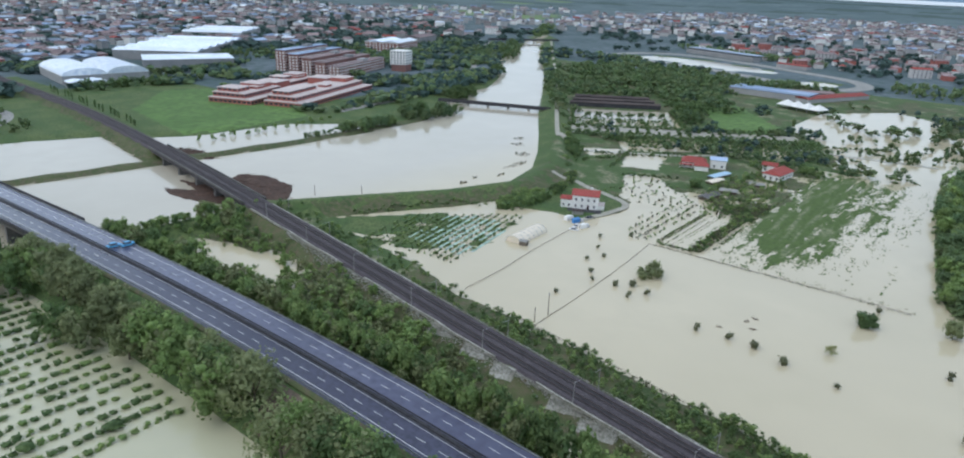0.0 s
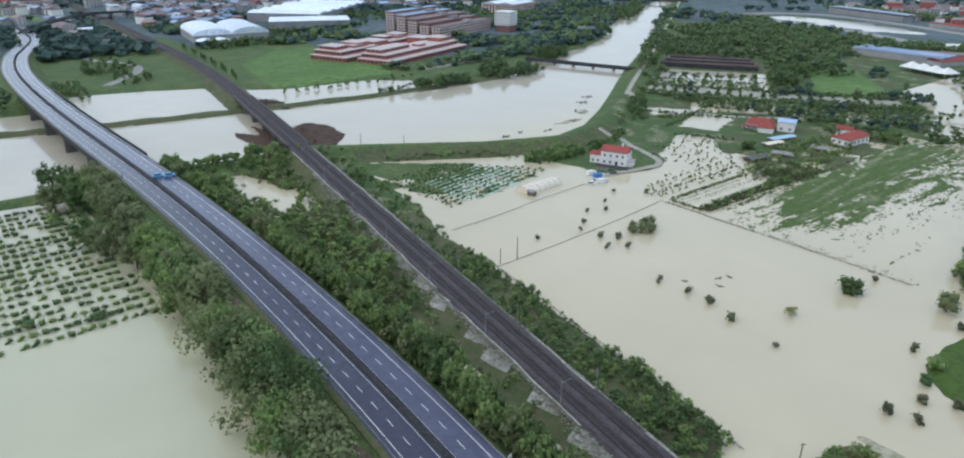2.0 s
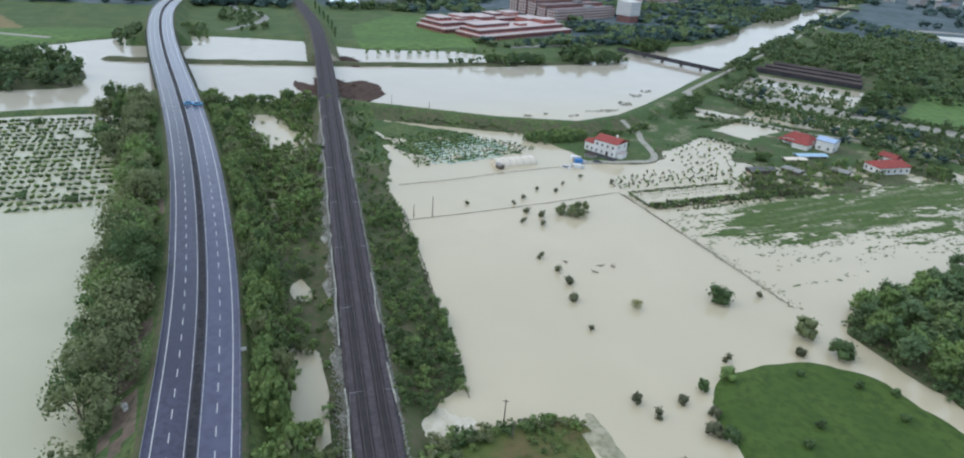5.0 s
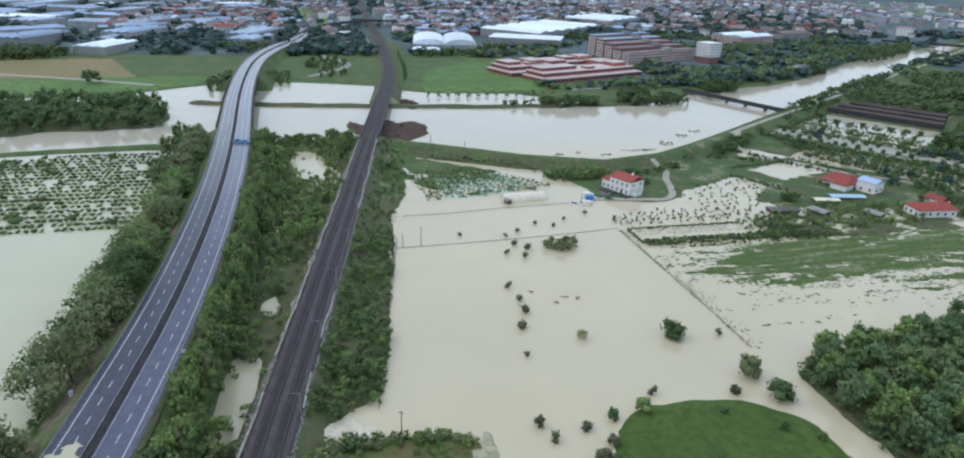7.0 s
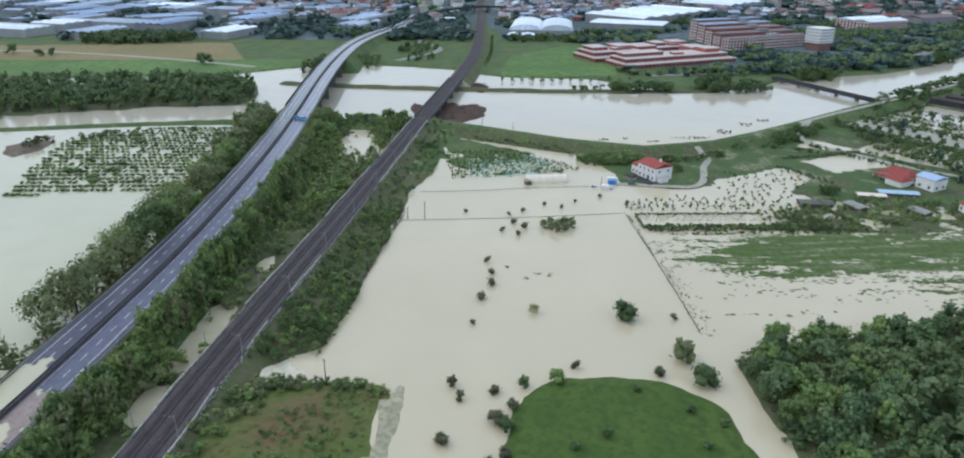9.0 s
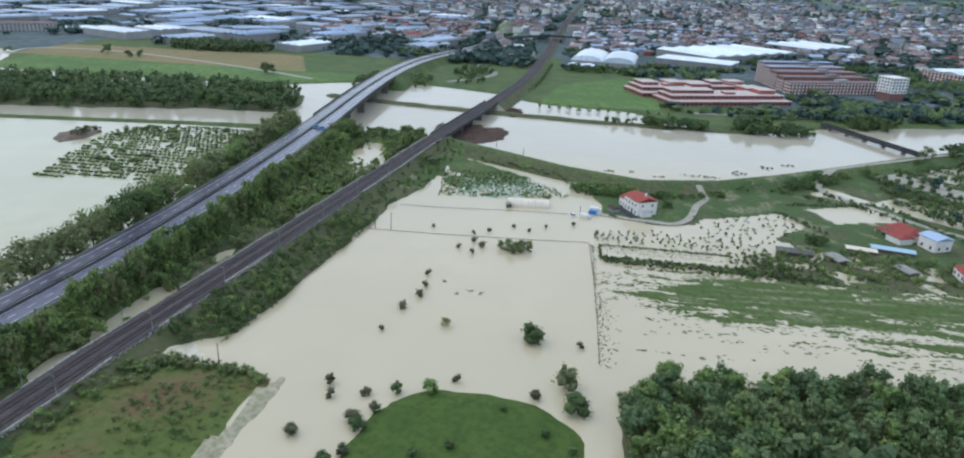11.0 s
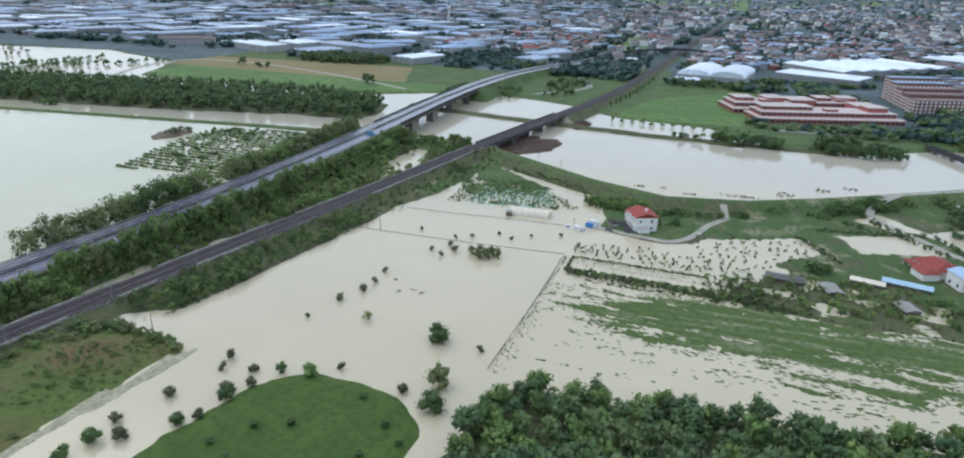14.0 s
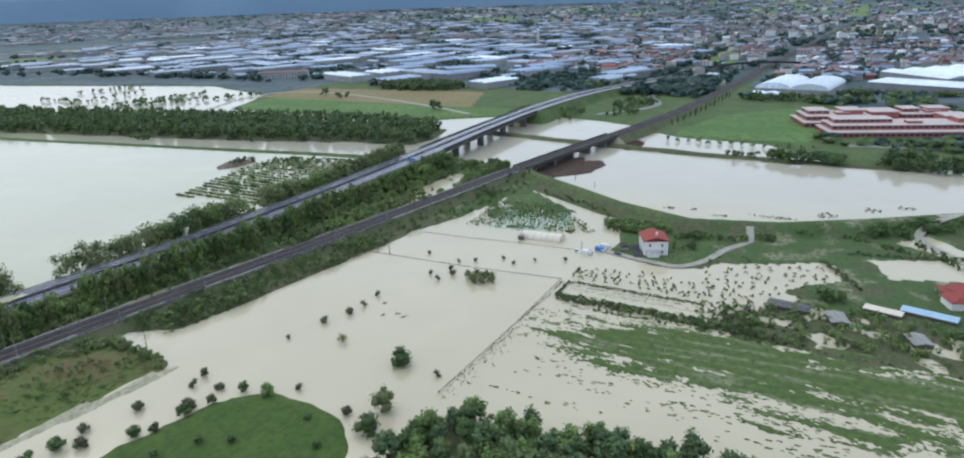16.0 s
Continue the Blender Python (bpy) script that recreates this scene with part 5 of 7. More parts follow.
mass("orchard_rows", "rows of low orchard bushes standing in flood water", "orchard", plants, "bushlet", ["leafB", "leafB", "leafA"], along=1.1)

# vineyard rows, leaning away from the levee, under torn pale netting
plants, posts, nets = [], Geo(), Geo()
for i, x0 in enumerate(np.arange(-208, -162, 3.4)):
    last = None
    for y in np.arange(180, 252, 1.5):
        x = x0 - 0.19 * (y - 198)
        sd = inside(VINEYARD, np.array([x]), np.array([y]))[0]
        if sd <= 0:
            continue
        if RNG.random() < 0.78:
            plants.append((x + RNG.uniform(-0.25, 0.25), y + RNG.uniform(-0.4, 0.4), -0.1, RNG.uniform(0.9, 1.7), RNG.uniform(1.5, 2.4)))
        if int(y * 2) % 6 == 0:
            posts.tube((x, y, -0.4), (x, y, 1.7), 0.06, 0.05, 4)
        if x0 > -196 and y > 194 and bumps(np.array([x]), np.array([y]), 9)[0] > 0.35:
            w = RNG.uniform(0.45, 0.8)
            nets.box(x + 1.3, y, 0.02, w * 2, 1.5, RNG.uniform(0.06, 0.3), 0.19, taper=0.7)
mass("vineyard_rows", "rows of vines with posts in shallow flood water", "vineyard", plants, "plant", ["leafA", "leafB"], along=1.3)
tagged(new("vine_posts", posts.mesh("vine_posts", "wood")), "thin wooden vine posts in rows", "posts", kind="stuff")
tagged(new("vine_netting", nets.mesh("vine_netting", "netting")), "pale teal netting fallen between vine rows", "netting", kind="stuff")

# garden rows beyond the fence
plants = []
for x, step, hi, wi, y0, y1, chance in ((-133, 4.4, 1.3, 1.5, 264, 336, 0.55), (-129, 3.4, 1.5, 1.6, 262, 336, 0.6), (-125, 2.8, 1.6, 1.7, 262, 332, 0.7), (-121, 2.2, 1.5, 1.7, 262, 330, 0.75), (-117.5, 2.4, 1.5, 1.7, 262, 328, 0.7),
                                        (-113.2, 0.7, 0.75, 1.3, 264, 316, 1.0), (-111.9, 0.7, 0.65, 1.2, 264, 316, 0.97), (-109.4, 0.8, 0.45, 0.9, 265, 316, 0.9), (-106.6, 1.0, 0.5, 0.7, 266, 318, 0.85), (-105.0, 0.9, 0.45, 0.7, 266, 318, 0.85),
                                        (-98.2, 0.9, 1.6, 2.2, 264, 332, 0.96), (-96.4, 1.0, 1.9, 2.4, 264, 340, 0.95), (-94.4, 1.2, 1.5, 2.1, 265, 352, 0.85), (-91.6, 2.2, 1.0, 1.6, 268, 400, 0.6)):
    for y in np.arange(y0, y1, step):
        if RNG.random() < chance:
            plants.append((x + RNG.uniform(-0.3, 0.3), y + RNG.uniform(-0.3, 0.3) * step, -0.1, hi * RNG.uniform(0.7, 1.35), wi * RNG.uniform(0.8, 1.3)))
for x in np.arange(-112, -97, 0.8):
    plants.append((x, 262.8 + RNG.uniform(-0.3, 0.3), -0.1, 1.2, 1.7))
for x, y in zip(*scatter(-116, -92, 316, 350, 2.6)):
    if RNG.random() < 0.62:
        plants.append((x, y, -0.1, RNG.uniform(0.8, 2.2), RNG.uniform(1.4, 2.8)))
for x, y in zip(*scatter(-168, -128, 310, 356, 3.3)):
    if RNG.random() < 0.5:
        plants.append((x, y, -0.1, RNG.uniform(0.8, 1.6), RNG.uniform(1.2, 2.2)))
mass("garden_rows", "rows of drowned garden bushes", "garden", plants, "tiny", ["leafB", "leafD", "leafA"])

# saplings standing in the flooded field
for x, y, t in ((-68, 199, 2.4), (-58, 200, 2.6), (-50, 200, 2.6), (-40, 196, 2.6), (-25, 193, 1.6), (-96, 206, 2.2), (-104, 211, 2.2), (-99, 215, 2.5), (-92, 212, 2.4), (-113, 210, 1.8), (-117, 216, 1.9), (-117, 192, 1.6), (-125, 226, 1.6),
                (-26, 254, 2.3), (-128, 240, 1.7), (-121, 233, 1.6), (-134, 252, 1.8), (-124, 262, 2.2)):
    tree(x, y, t, t * 1.25, "bushlet", "leafD", "dark drowned sapling standing in flood water", "field saplings", 0.0, "sapling")
for x, y, t, w in ((6, 187, 3.2, 2.4), (12, 189, 2.4, 2.6), (9, 198, 2.2, 2.2), (7, 205.5, 3.6, 2.8), (-1, 220, 2.4, 2.4), (3, 242, 2.8, 3.0), (16, 202, 3.0, 2.8), (24, 200, 3.8, 4.0), (28, 185, 2.8, 3.4), (42, 181, 2.6, 3.2), (47, 187, 3.0, 3.6), (50.4, 182, 3.8, 4.2), (57.5, 180.5, 3.4, 3.8), (37, 196, 3.4, 3.8), (33, 198.6, 2.6, 2.8), (21, 197.5, 3.0, 4.0), (10, 197, 1.6, 1.6)):
    tree(x, y, t, w * 1.3, "bushlet" if t < 2.5 else "round", "leafD" if t < 3.3 else "leafB", "dark bush at the edge of the lawn in flood water", "lawn edge bushes", 0.0, "bush")
for x, y, t, w in ((31.4, 215, 2.2, 2.5), (27.2, 223, 2.2, 2.5), (19, 245, 2.1, 2.4), (10.2, 234, 1.6, 2.2), (40.9, 209, 2.0, 2.3), (44.6, 217, 2.0, 2.4), (24.2, 251.5, 2.0, 2.3), (32, 245, 2.2, 2.5)):
    tree(x, y, t, w * 1.2, "round", "leafB", "small dark bush on a mown lawn", "lawn bushes", None, "bush")
tree(6, 214, 4.4, 5.0, "round", "leafA", "light green tree at the lawn's edge", "", 0.1)
tree(-27, 239, 6.4, 8.6, "round", "leafB", "round green tree alone in the flooded field", "", -0.6)
tree(-4, 250, 7.2, 7.6, "round", "leafC", "grey-green tree standing in flood water", "", -0.2)
tree(7, 252, 5.4, 8.4, "round", "leafB", "dark dense bush at the lawn's corner", "", -0.2)
tree(-31, 212, 3.4, 3.8, "open", "leafY", "pale yellow drowned tree in the flooded field", "", -0.2)
for x, y in ((-99, 223), (-97, 226), (-100, 228.5), (-96.5, 231), (-99, 234), (-95, 228), (-101, 225.5), (-100, 231.5)):
    tree(x, y, RNG.uniform(3.6, 5.2), RNG.uniform(5.0, 6.4), "slim", "leafC", "slender grey-green tree in a clump in flood water", "field clump", -0.2)


# ---- buildings and works ----
PANES = {}


def windows(parent, spots, w, h, mat="glass", limit=60, name="window", depth=0.12):
    """Windows let into a facade: rows of x, y, z (sill), heading of the wall."""
    key = (w, h, mat)
    if key not in PANES:
        PANES[key] = Geo().box(0, 0, 0, w, depth, h).mesh("window", mat)
    rest = Geo()
    for i, (x, y, z, a) in enumerate(spots):
        if i < limit:
            ob = new(name, PANES[key])
            ob.parent = parent
            ob.matrix_basis = pose(x, y, z, 0, 0, math.degrees(a))
        else:
            rest.box(x, y, z, w, depth, h, a)
    if rest.v:
        part(name + "_rest", rest, mat, parent, "", "stuff")


def facade(cx, cy, rot, sx, sy, z0, floors, storey, step, sides="SENW", up=1.0):
    """Window spots on the walls of a block."""
    out = []
    for side in sides:
        n = max(1, int((sx if side in "SN" else sy) / step))
        for k in range(floors):
            for i in range(n):
                t = ((i + 0.5) / n - 0.5) * (sx if side in "SN" else sy)
                u, v, a = {"S": (t, -sy / 2, 0), "N": (t, sy / 2, 0), "E": (sx / 2, t, math.pi / 2), "W": (-sx / 2, t, math.pi / 2)}[side]
                x, y = place(cx, cy, rot, u, v)
                out.append((x, y, z0 + k * storey + up, rot + a))
    return out


# farmhouse
rot = radians(26)
c0 = (-160.3, 283.6)
farm = thing("farmhouse", "white two-storey farmhouse with a red tiled roof beside the levee", "house")
g = Geo().box(c0[0], c0[1], 0.2, 12.4, 10.4, 7.0, rot)
x, y = c0
for s in (-1, 1):
    ends = [place(x, y, rot, s * 6.2, v) for v in (-5.2, 5.2, 0)]
    g.add([(*ends[0], 7.2), (*ends[1], 7.2), (*ends[2], 8.9)], [(0, 1, 2)])
part("wall", g, "white", farm, "whitewashed wall")
part("roof", Geo().gable(x, y, 7.15, 12.4, 10.4, 1.7, rot, 0.5, 0.22), "redroof", farm, "red tiled pitched roof")
part("chimney", Geo().box(*place(x, y, rot, 2.5, 0.8), 8.2, 0.8, 0.8, 1.7, rot).box(*place(x, y, rot, 2.5, 0.8), 9.9, 1.0, 1.0, 0.15, rot), "white", farm)
ax_, ay_ = place(x, y, rot, -9.0, -1.2)
part("annex", Geo().box(ax_, ay_, 0.2, 5.6, 6.4, 4.4, rot), "white", farm, "low white annex")
part("annex_roof", Geo().gable(ax_, ay_, 4.6, 5.6, 6.4, 0.9, rot, 0.35, 0.18), "redroof", farm)
px_, py_ = place(x, y, rot, 7.6, -1.5)
part("porch", Geo().box(px_, py_, 0.2, 2.8, 5.0, 2.7, rot), "white", farm, "low white porch")
part("porch_roof", Geo().box(px_, py_, 2.9, 3.2, 5.4, 0.2, rot), "pinkroof", farm)
spots = [(*place(x, y, rot, u, -5.2), z, rot) for u in (-4.4, -1.5, 1.5, 4.4) for z in (4.7, 1.5) if not (u == 1.5 and z < 2)]
spots += [(*place(x, y, rot, 6.2, v), z, rot + math.pi / 2) for v in (-2.6, 2.6) for z in (4.7, 1.5)]
spots += [(*place(ax_, ay_, rot, u, -3.2), 1.4, rot) for u in (-1.3, 1.3)]
windows(farm, spots, 0.85, 1.15)
part("door", Geo().box(*place(x, y, rot, 1.5, -5.23), 0.5, 1.2, 0.14, 2.3, rot), "darkroof", farm, "dark wooden door")
yard = thing("patio", "dark paved yard in front of the farmhouse", "paving", kind="structure")
part("slab", Geo().box(*place(x, y, rot, 0, -7.2), -0.3, 16, 4.6, 1.0, rot), "darkconcrete", yard)

# polytunnel
tun = thing("polytunnel", "cream plastic polytunnel standing in flood water", "greenhouse", (-157.5, 230.5, 0), radians(92))
g, n = Geo(), 10
ring_ = [(4.0 * math.cos(math.pi * i / n), 3.1 * math.sin(math.pi * i / n)) for i in range(n + 1)]
vs = [(u, a, b - 0.2) for u in np.linspace(-10, 10, 7) for a, b in ring_]
g.add(vs, [(i * 11 + j, (i + 1) * 11 + j, (i + 1) * 11 + j + 1, i * 11 + j + 1) for i in range(6) for j in range(10)])
part("cover", g, "sheet", tun, "cream plastic sheet")
for u in (-10, 10):
    part("end_wall", Geo().add([(u, a, b - 0.2) for a, b in ring_], [tuple(range(11))]), "sheet", tun)
for u in np.linspace(-10, 10, 7):
    g = Geo()
    for (a, b), (c, d) in zip(ring_[:-1], ring_[1:]):
        g.tube((u, a * 1.01, b * 1.01 - 0.2), (u, c * 1.01, d * 1.01 - 0.2), 0.06, n=4)
    part("hoop", g, "steel", tun)
shed = thing("shed", "small grey farm shed beside the polytunnel", "shed", (-152.5, 221.5, -0.2), 0.2)
part("wall", Geo().box(0, 0, 0, 3.2, 2.4, 1.9), "wood", shed)
part("roof", Geo().gable(0, 0, 1.9, 3.2, 2.4, 0.5, 0, 0.25, 0.08), "concrete", shed)


def car(x, y, z, rot, body, label, long=4.3, high=1.5, name="car"):
    ob = thing(name, label, "car" if name == "car" else name, (x, y, z), rot)
    g = Geo().box(0, 0, 0.3, long, 1.75, high * 0.42, taper=0.97)
    part("body", g, body, ob)
    cab = part("cabin", Geo().box(-0.15, 0, 0.3 + high * 0.42, long * 0.56, 1.6, high * 0.4, taper=0.8), "glass", ob, "dark glazed cabin")
    part("cabin_roof", Geo().box(-0.15, 0, 0.3 + high * 0.82, long * 0.44, 1.3, 0.06), body, cab)
    for sx in (-0.31, 0.31):
        for sy in (-1, 1):
            wx, wy = sx * long, sy * 0.8
            wheel = part("wheel", Geo().tube((wx, wy - 0.1, 0.32), (wx, wy + 0.1, 0.32), 0.32, n=10), "rubber", ob, "black rubber wheel")
            part("rim", Geo().tube((wx, wy - 0.11, 0.32), (wx, wy + 0.11, 0.32), 0.18, n=8), "steel", wheel)
    return ob


def van(x, y, z, rot, body, cab, label, long=5.6, high=2.5):
    ob = thing("van", label, "van", (x, y, z), rot)
    part("cargo_box", Geo().box(-0.7, 0, 0.45, long - 1.8, 2.0, high - 0.5, taper=0.98), body, ob)
    c = part("cab", Geo().box(long / 2 - 0.8, 0, 0.4, 1.7, 1.9, high * 0.62, taper=0.85), cab, ob)
    part("windscreen", Geo().box(long / 2 - 0.1, 0, 1.1, 0.12, 1.5, 0.7), "glass", c)
    for sx in (-0.32, 0.33):
        for sy in (-1, 1):
            wx, wy = sx * long, sy * 0.9
            wheel = part("wheel", Geo().tube((wx, wy - 0.12, 0.36), (wx, wy + 0.12, 0.36), 0.36, n=10), "rubber", ob, "black rubber wheel")
            part("rim", Geo().tube((wx, wy - 0.13, 0.36), (wx, wy + 0.13, 0.36), 0.2, n=8), "steel", wheel)
    return ob


van(-151.5, 262.0, -0.5, 1.2, "blue", "carpaint", "blue and white van half drowned near the farmhouse")
van(-156.5, 262.5, -0.4, 1.5, "white", "carpaint", "white van half drowned near the farmhouse", 5.2, 2.3)
car(-148.5, 257.0, -0.5, 1.4, "carpaint", "white car half drowned in flood water")
car(-147.0, 252.0, -0.5, 0.4, "carpaint", "white car half drowned in flood water")
hut = thing("shed", "small grey farm shed beside parked vans", "shed", (-157, 271, 0.1), 0.5)
part("wall", Geo().box(0, 0, 0, 5.0, 3.4, 2.2), "concrete", hut)
part("roof", Geo().gable(0, 0, 2.2, 5.0, 3.4, 0.6, 0, 0.25, 0.1), "darkroof", hut)
van(-145.5, 257.5, -0.5, 1.3, "white", "carpaint", "white van half drowned near the farmhouse", 5.6, 2.4)
car(-150.0, 270.5, -0.3, 1.1, "darkpaint", "dark car parked beside the drowned yard")
for x, y, r in ((-240.5, 96.5, 1.5), (-238.5, 100.4, 1.6)):
    zr = float(np.interp(-x, -ROAD[:, 0], ROAD[:, 2]))
    car(x, y, zr + 0.06, r, "patrolblue", "light blue patrol car closing the wet carriageway", 4.6, 1.7)


def villa(x, y, rot, sx, sy, high, roof, label, rise=1.8, wall="white", base=0.1, hip=0.0, name="house"):
    ob = thing(name, label, "house")
    part("wall", Geo().box(x, y, base, sx, sy, high, rot), wall, ob)
    part("roof", Geo().gable(x, y, base + high, sx, sy, rise, rot, 0.5, 0.2, hip), roof, ob, "tiled pitched roof")
    windows(ob, facade(x, y, rot, sx, sy, base, max(1, int(high / 2.8)), 2.8, 3.2, "SEW"), 1.0, 1.3)
    return ob


r1 = radians(22)
red_house = villa(-155.5, 402.5, r1, 14, 12, 3.2, "redroof", "low house with bright red tiled roofs in flooded gardens", 2.5, hip=3.5)
part("wing", Geo().box(*place(-155.5, 402.5, r1, 4.5, -8.0), 0.1, 8, 7, 2.8, r1), "white", red_house)
part("wing_roof", Geo().gable(*place(-155.5, 402.5, r1, 4.5, -8.0), 2.9, 8, 7, 1.6, r1, 0.5, 0.2, 2.0), "redroof", red_house, "red tiled wing roof")
part("verandah_roof", Geo().box(*place(-155.5, 402.5, r1, -4.5, -7.6), 2.5, 8, 4, 0.15, r1), "redroof", red_house)
for u in (-8, -4.5, -1):
    part("verandah_post", Geo().tube((*place(-155.5, 402.5, r1, u, -9.3), 0), (*place(-155.5, 402.5, r1, u, -9.3), 2.5), 0.1), "white", red_house)
villa(-143.0, 409.0, r1, 9, 9, 5.4, "blueroof", "white house with blue-grey roof beside a red-roofed house", 1.2)
villa(-108.5, 412.0, radians(84), 19, 10, 3.4, "redroof", "long white house with a red roof beside the green field", 2.4, hip=2.5)
villa(-117.0, 424.0, radians(10), 8, 7, 4.0, "redroof", "small outbuilding with a red roof", 1.5)
for x, y, sx, sy, m, a in ((-134, 388, 17, 5, "paleblue", 1.35), (-131, 374, 12, 4.5, "sheet", 1.35), (-118, 360, 9, 6, "concrete", 0.3), (-122, 344, 14, 6, "dimconcrete", 1.45), (-111, 384, 8, 6, "concrete", 0.4)):
    s_ = thing("garden_shed", "low sheet-roofed garden shed among drowned plots", "shed", (x, y, -0.2), a)
    part("wall", Geo().box(0, 0, 0, sx * 0.94, sy * 0.94, 1.7), "wood", s_)
    part("roof", Geo().gable(0, 0, 1.7, sx, sy, 0.6, 0, 0.2, 0.08), m, s_)

# rose-coloured office complex
PA = 1.94
PO = (-452.0, 337.5)
pink = thing("office_complex", "rose-brick stepped office complex with pale flat roofs", "building")


def tier(parent, u0, u1, v0, v1, z0, z1, name="storey", wall="pinkwall", roof="pinkroof"):
    cx, cy = place(*PO, PA, (u0 + u1) / 2, (v0 + v1) / 2)
    part(name, Geo().box(cx, cy, z0, u1 - u0, v1 - v0, z1 - z0 - 0.4, PA), wall, parent)
    part("flat_roof", Geo().box(cx, cy, z1 - 0.45, u1 - u0 + 0.9, v1 - v0 + 0.9, 0.55, PA), roof, parent, "pale pink flat roof")
    return [(a, b, c, d) for a, b, c, d in facade(cx, cy, PA, u1 - u0, v1 - v0, z0, 1, 4, 4.2, "SNEW", 1.2)]


spots = []
for u0, u1, v0, v1 in ((0, 120, 0, 36), (-6, 52, 44, 84), (70, 120, 50, 86)):
    spots += tier(pink, u0, u1, v0, v1, 1.2, 5.6)
    spots += tier(pink, u0 + 4, u1 - 3, v0 + 9, v1 - 1, 5.6, 9.4)
    spots += tier(pink, u0 + 8, u0 + (u1 - u0) * 0.42, v0 + 18, v1 - 3, 9.4, 12.6)
    tier(pink, u1 - 24, u1 - 8, v0 + 15, v1 - 6, 9.4, 13.2, "roof_block")
    tier(pink, u0 + (u1 - u0) * 0.5, u0 + (u1 - u0) * 0.5 + 10, v0 + 14, v0 + 22, 9.4, 11.6, "roof_block")
spots += tier(pink, 50, 72, 58, 80, 1.2, 11.6)
spots += tier(pink, 96, 116, 34, 54, 1.2, 11.6)
windows(pink, spots, 3.2, 1.7, limit=220)

# brick housing rows
brick_label = "red-brick apartment row with pale window frames"
spots_all = []
for i in range(5):
    ob = thing("apartment_row", brick_label, "apartment block", group="brick apartment rows")
    long_, high_ = 106 - 4 * i, 12 + 2.6 * i
    cx, cy = place(-571, 480, PA, long_ / 2 - 14 + 5 * i, 4 + 19 * i)
    part("wall", Geo().box(cx, cy, 1.2, long_, 12, high_, PA), "brick", ob)
    part("roof", Geo().box(cx, cy, 1.2 + high_, long_ + 0.6, 12.6, 0.6, PA), "blueroof" if i > 2 else "terracotta", ob, "flat parapet roof")
    part("roof_house", Geo().box(*place(cx, cy, PA, 10, 0), 1.8 + high_, 12, 7, 2.4, PA), "shedwall", ob)
    windows(ob, facade(cx, cy, PA, long_, 12, 1.2, int(high_ / 3), 3.0, 4.0, "SWE", 1.0), 2.0, 1.7, "white", 60)
tower = thing("tower_block", "white gridded tower block near the river", "apartment block")
part("wall", Geo().box(-574, 566, 1.2, 17, 17, 8, PA), "brick", tower)
part("upper_wall", Geo().box(-574, 566, 9.2, 19, 19, 15, PA), "white", tower)
windows(tower, facade(-574, 566, PA, 19, 19, 9.2, 5, 2.9, 3.8, "SWEN", 0.9), 1.9, 1.5, "glass", 90)


def hall(x, y, rot, sx, sy, high, roof, label, ridges=3, name="warehouse", wall="shedwall", base=1.3):
    """A factory hall with a roof of several low ridges."""
    ob = thing(name, label, "warehouse")
    part("wall", Geo().box(x, y, base, sx, sy, high, rot), wall, ob)
    for i in range(ridges):
        v = ((i + 0.5) / ridges - 0.5) * sy
        part("roof_bay", Geo().gable(*place(x, y, rot, 0, v), base + high, sx, sy / ridges, min(2.6, sy / ridges * 0.10), rot, 0.3, 0.3), roof, ob, "ridged metal roof bay")
    return ob


vault = thing("warehouse", "large factory hall under two bright white barrel roofs", "warehouse")
part("wall", Geo().box(-716, 292, 1.3, 84, 74, 8, radians(-8)), "shedwall", vault)
for v in (-18.5, 18.5):
    g = Geo()
    arc = [(18.6 * math.cos(math.pi * i / 12), 6.5 * math.sin(math.pi * i / 12)) for i in range(13)]
    g.add([(*place(-716, 292, radians(-8), u, v + b), 9.3 + c) for u in (-42.5, 42.5) for b, c in arc], [(i, i + 1, 14 + i, 13 + i) for i in range(12)] + [tuple(range(12, -1, -1)), tuple(range(13, 26))])
    part("barrel_roof", g, "shedroof", vault, "white curved metal roof")
hall(-662, 262, radians(-8), 18, 30, 5, "shedroof", "low white hall in front of a factory", 2)
hall(-752, 408, radians(66), 92, 48, 9, "shedroof", "factory hall with pale ridged metal roof", 5)
hall(-872, 470, radians(42), 96, 190, 11, "shedroof", "very large factory hall with a pale metal roof", 6)
hall(-1060, 640, radians(42), 90, 120, 10, "shedroof", "pale factory hall behind others", 4)
hall(-850, 320, radians(10), 60, 36, 7, "blueroof", "factory hall with a blue-grey metal roof", 2)
office = hall(-752, 722, PA, 68, 52, 13, "shedroof", "brick office block with a pale roof beside apartment rows", 2, wall="brick")
windows(office, facade(-752, 722, PA, 68, 52, 1.3, 4, 3.2, 5.0, "SWE", 1.0), 2.6, 1.6, "white", 80)
hall(-800, 830, PA, 70, 30, 12, "terracotta", "long brick building near the river", 1)

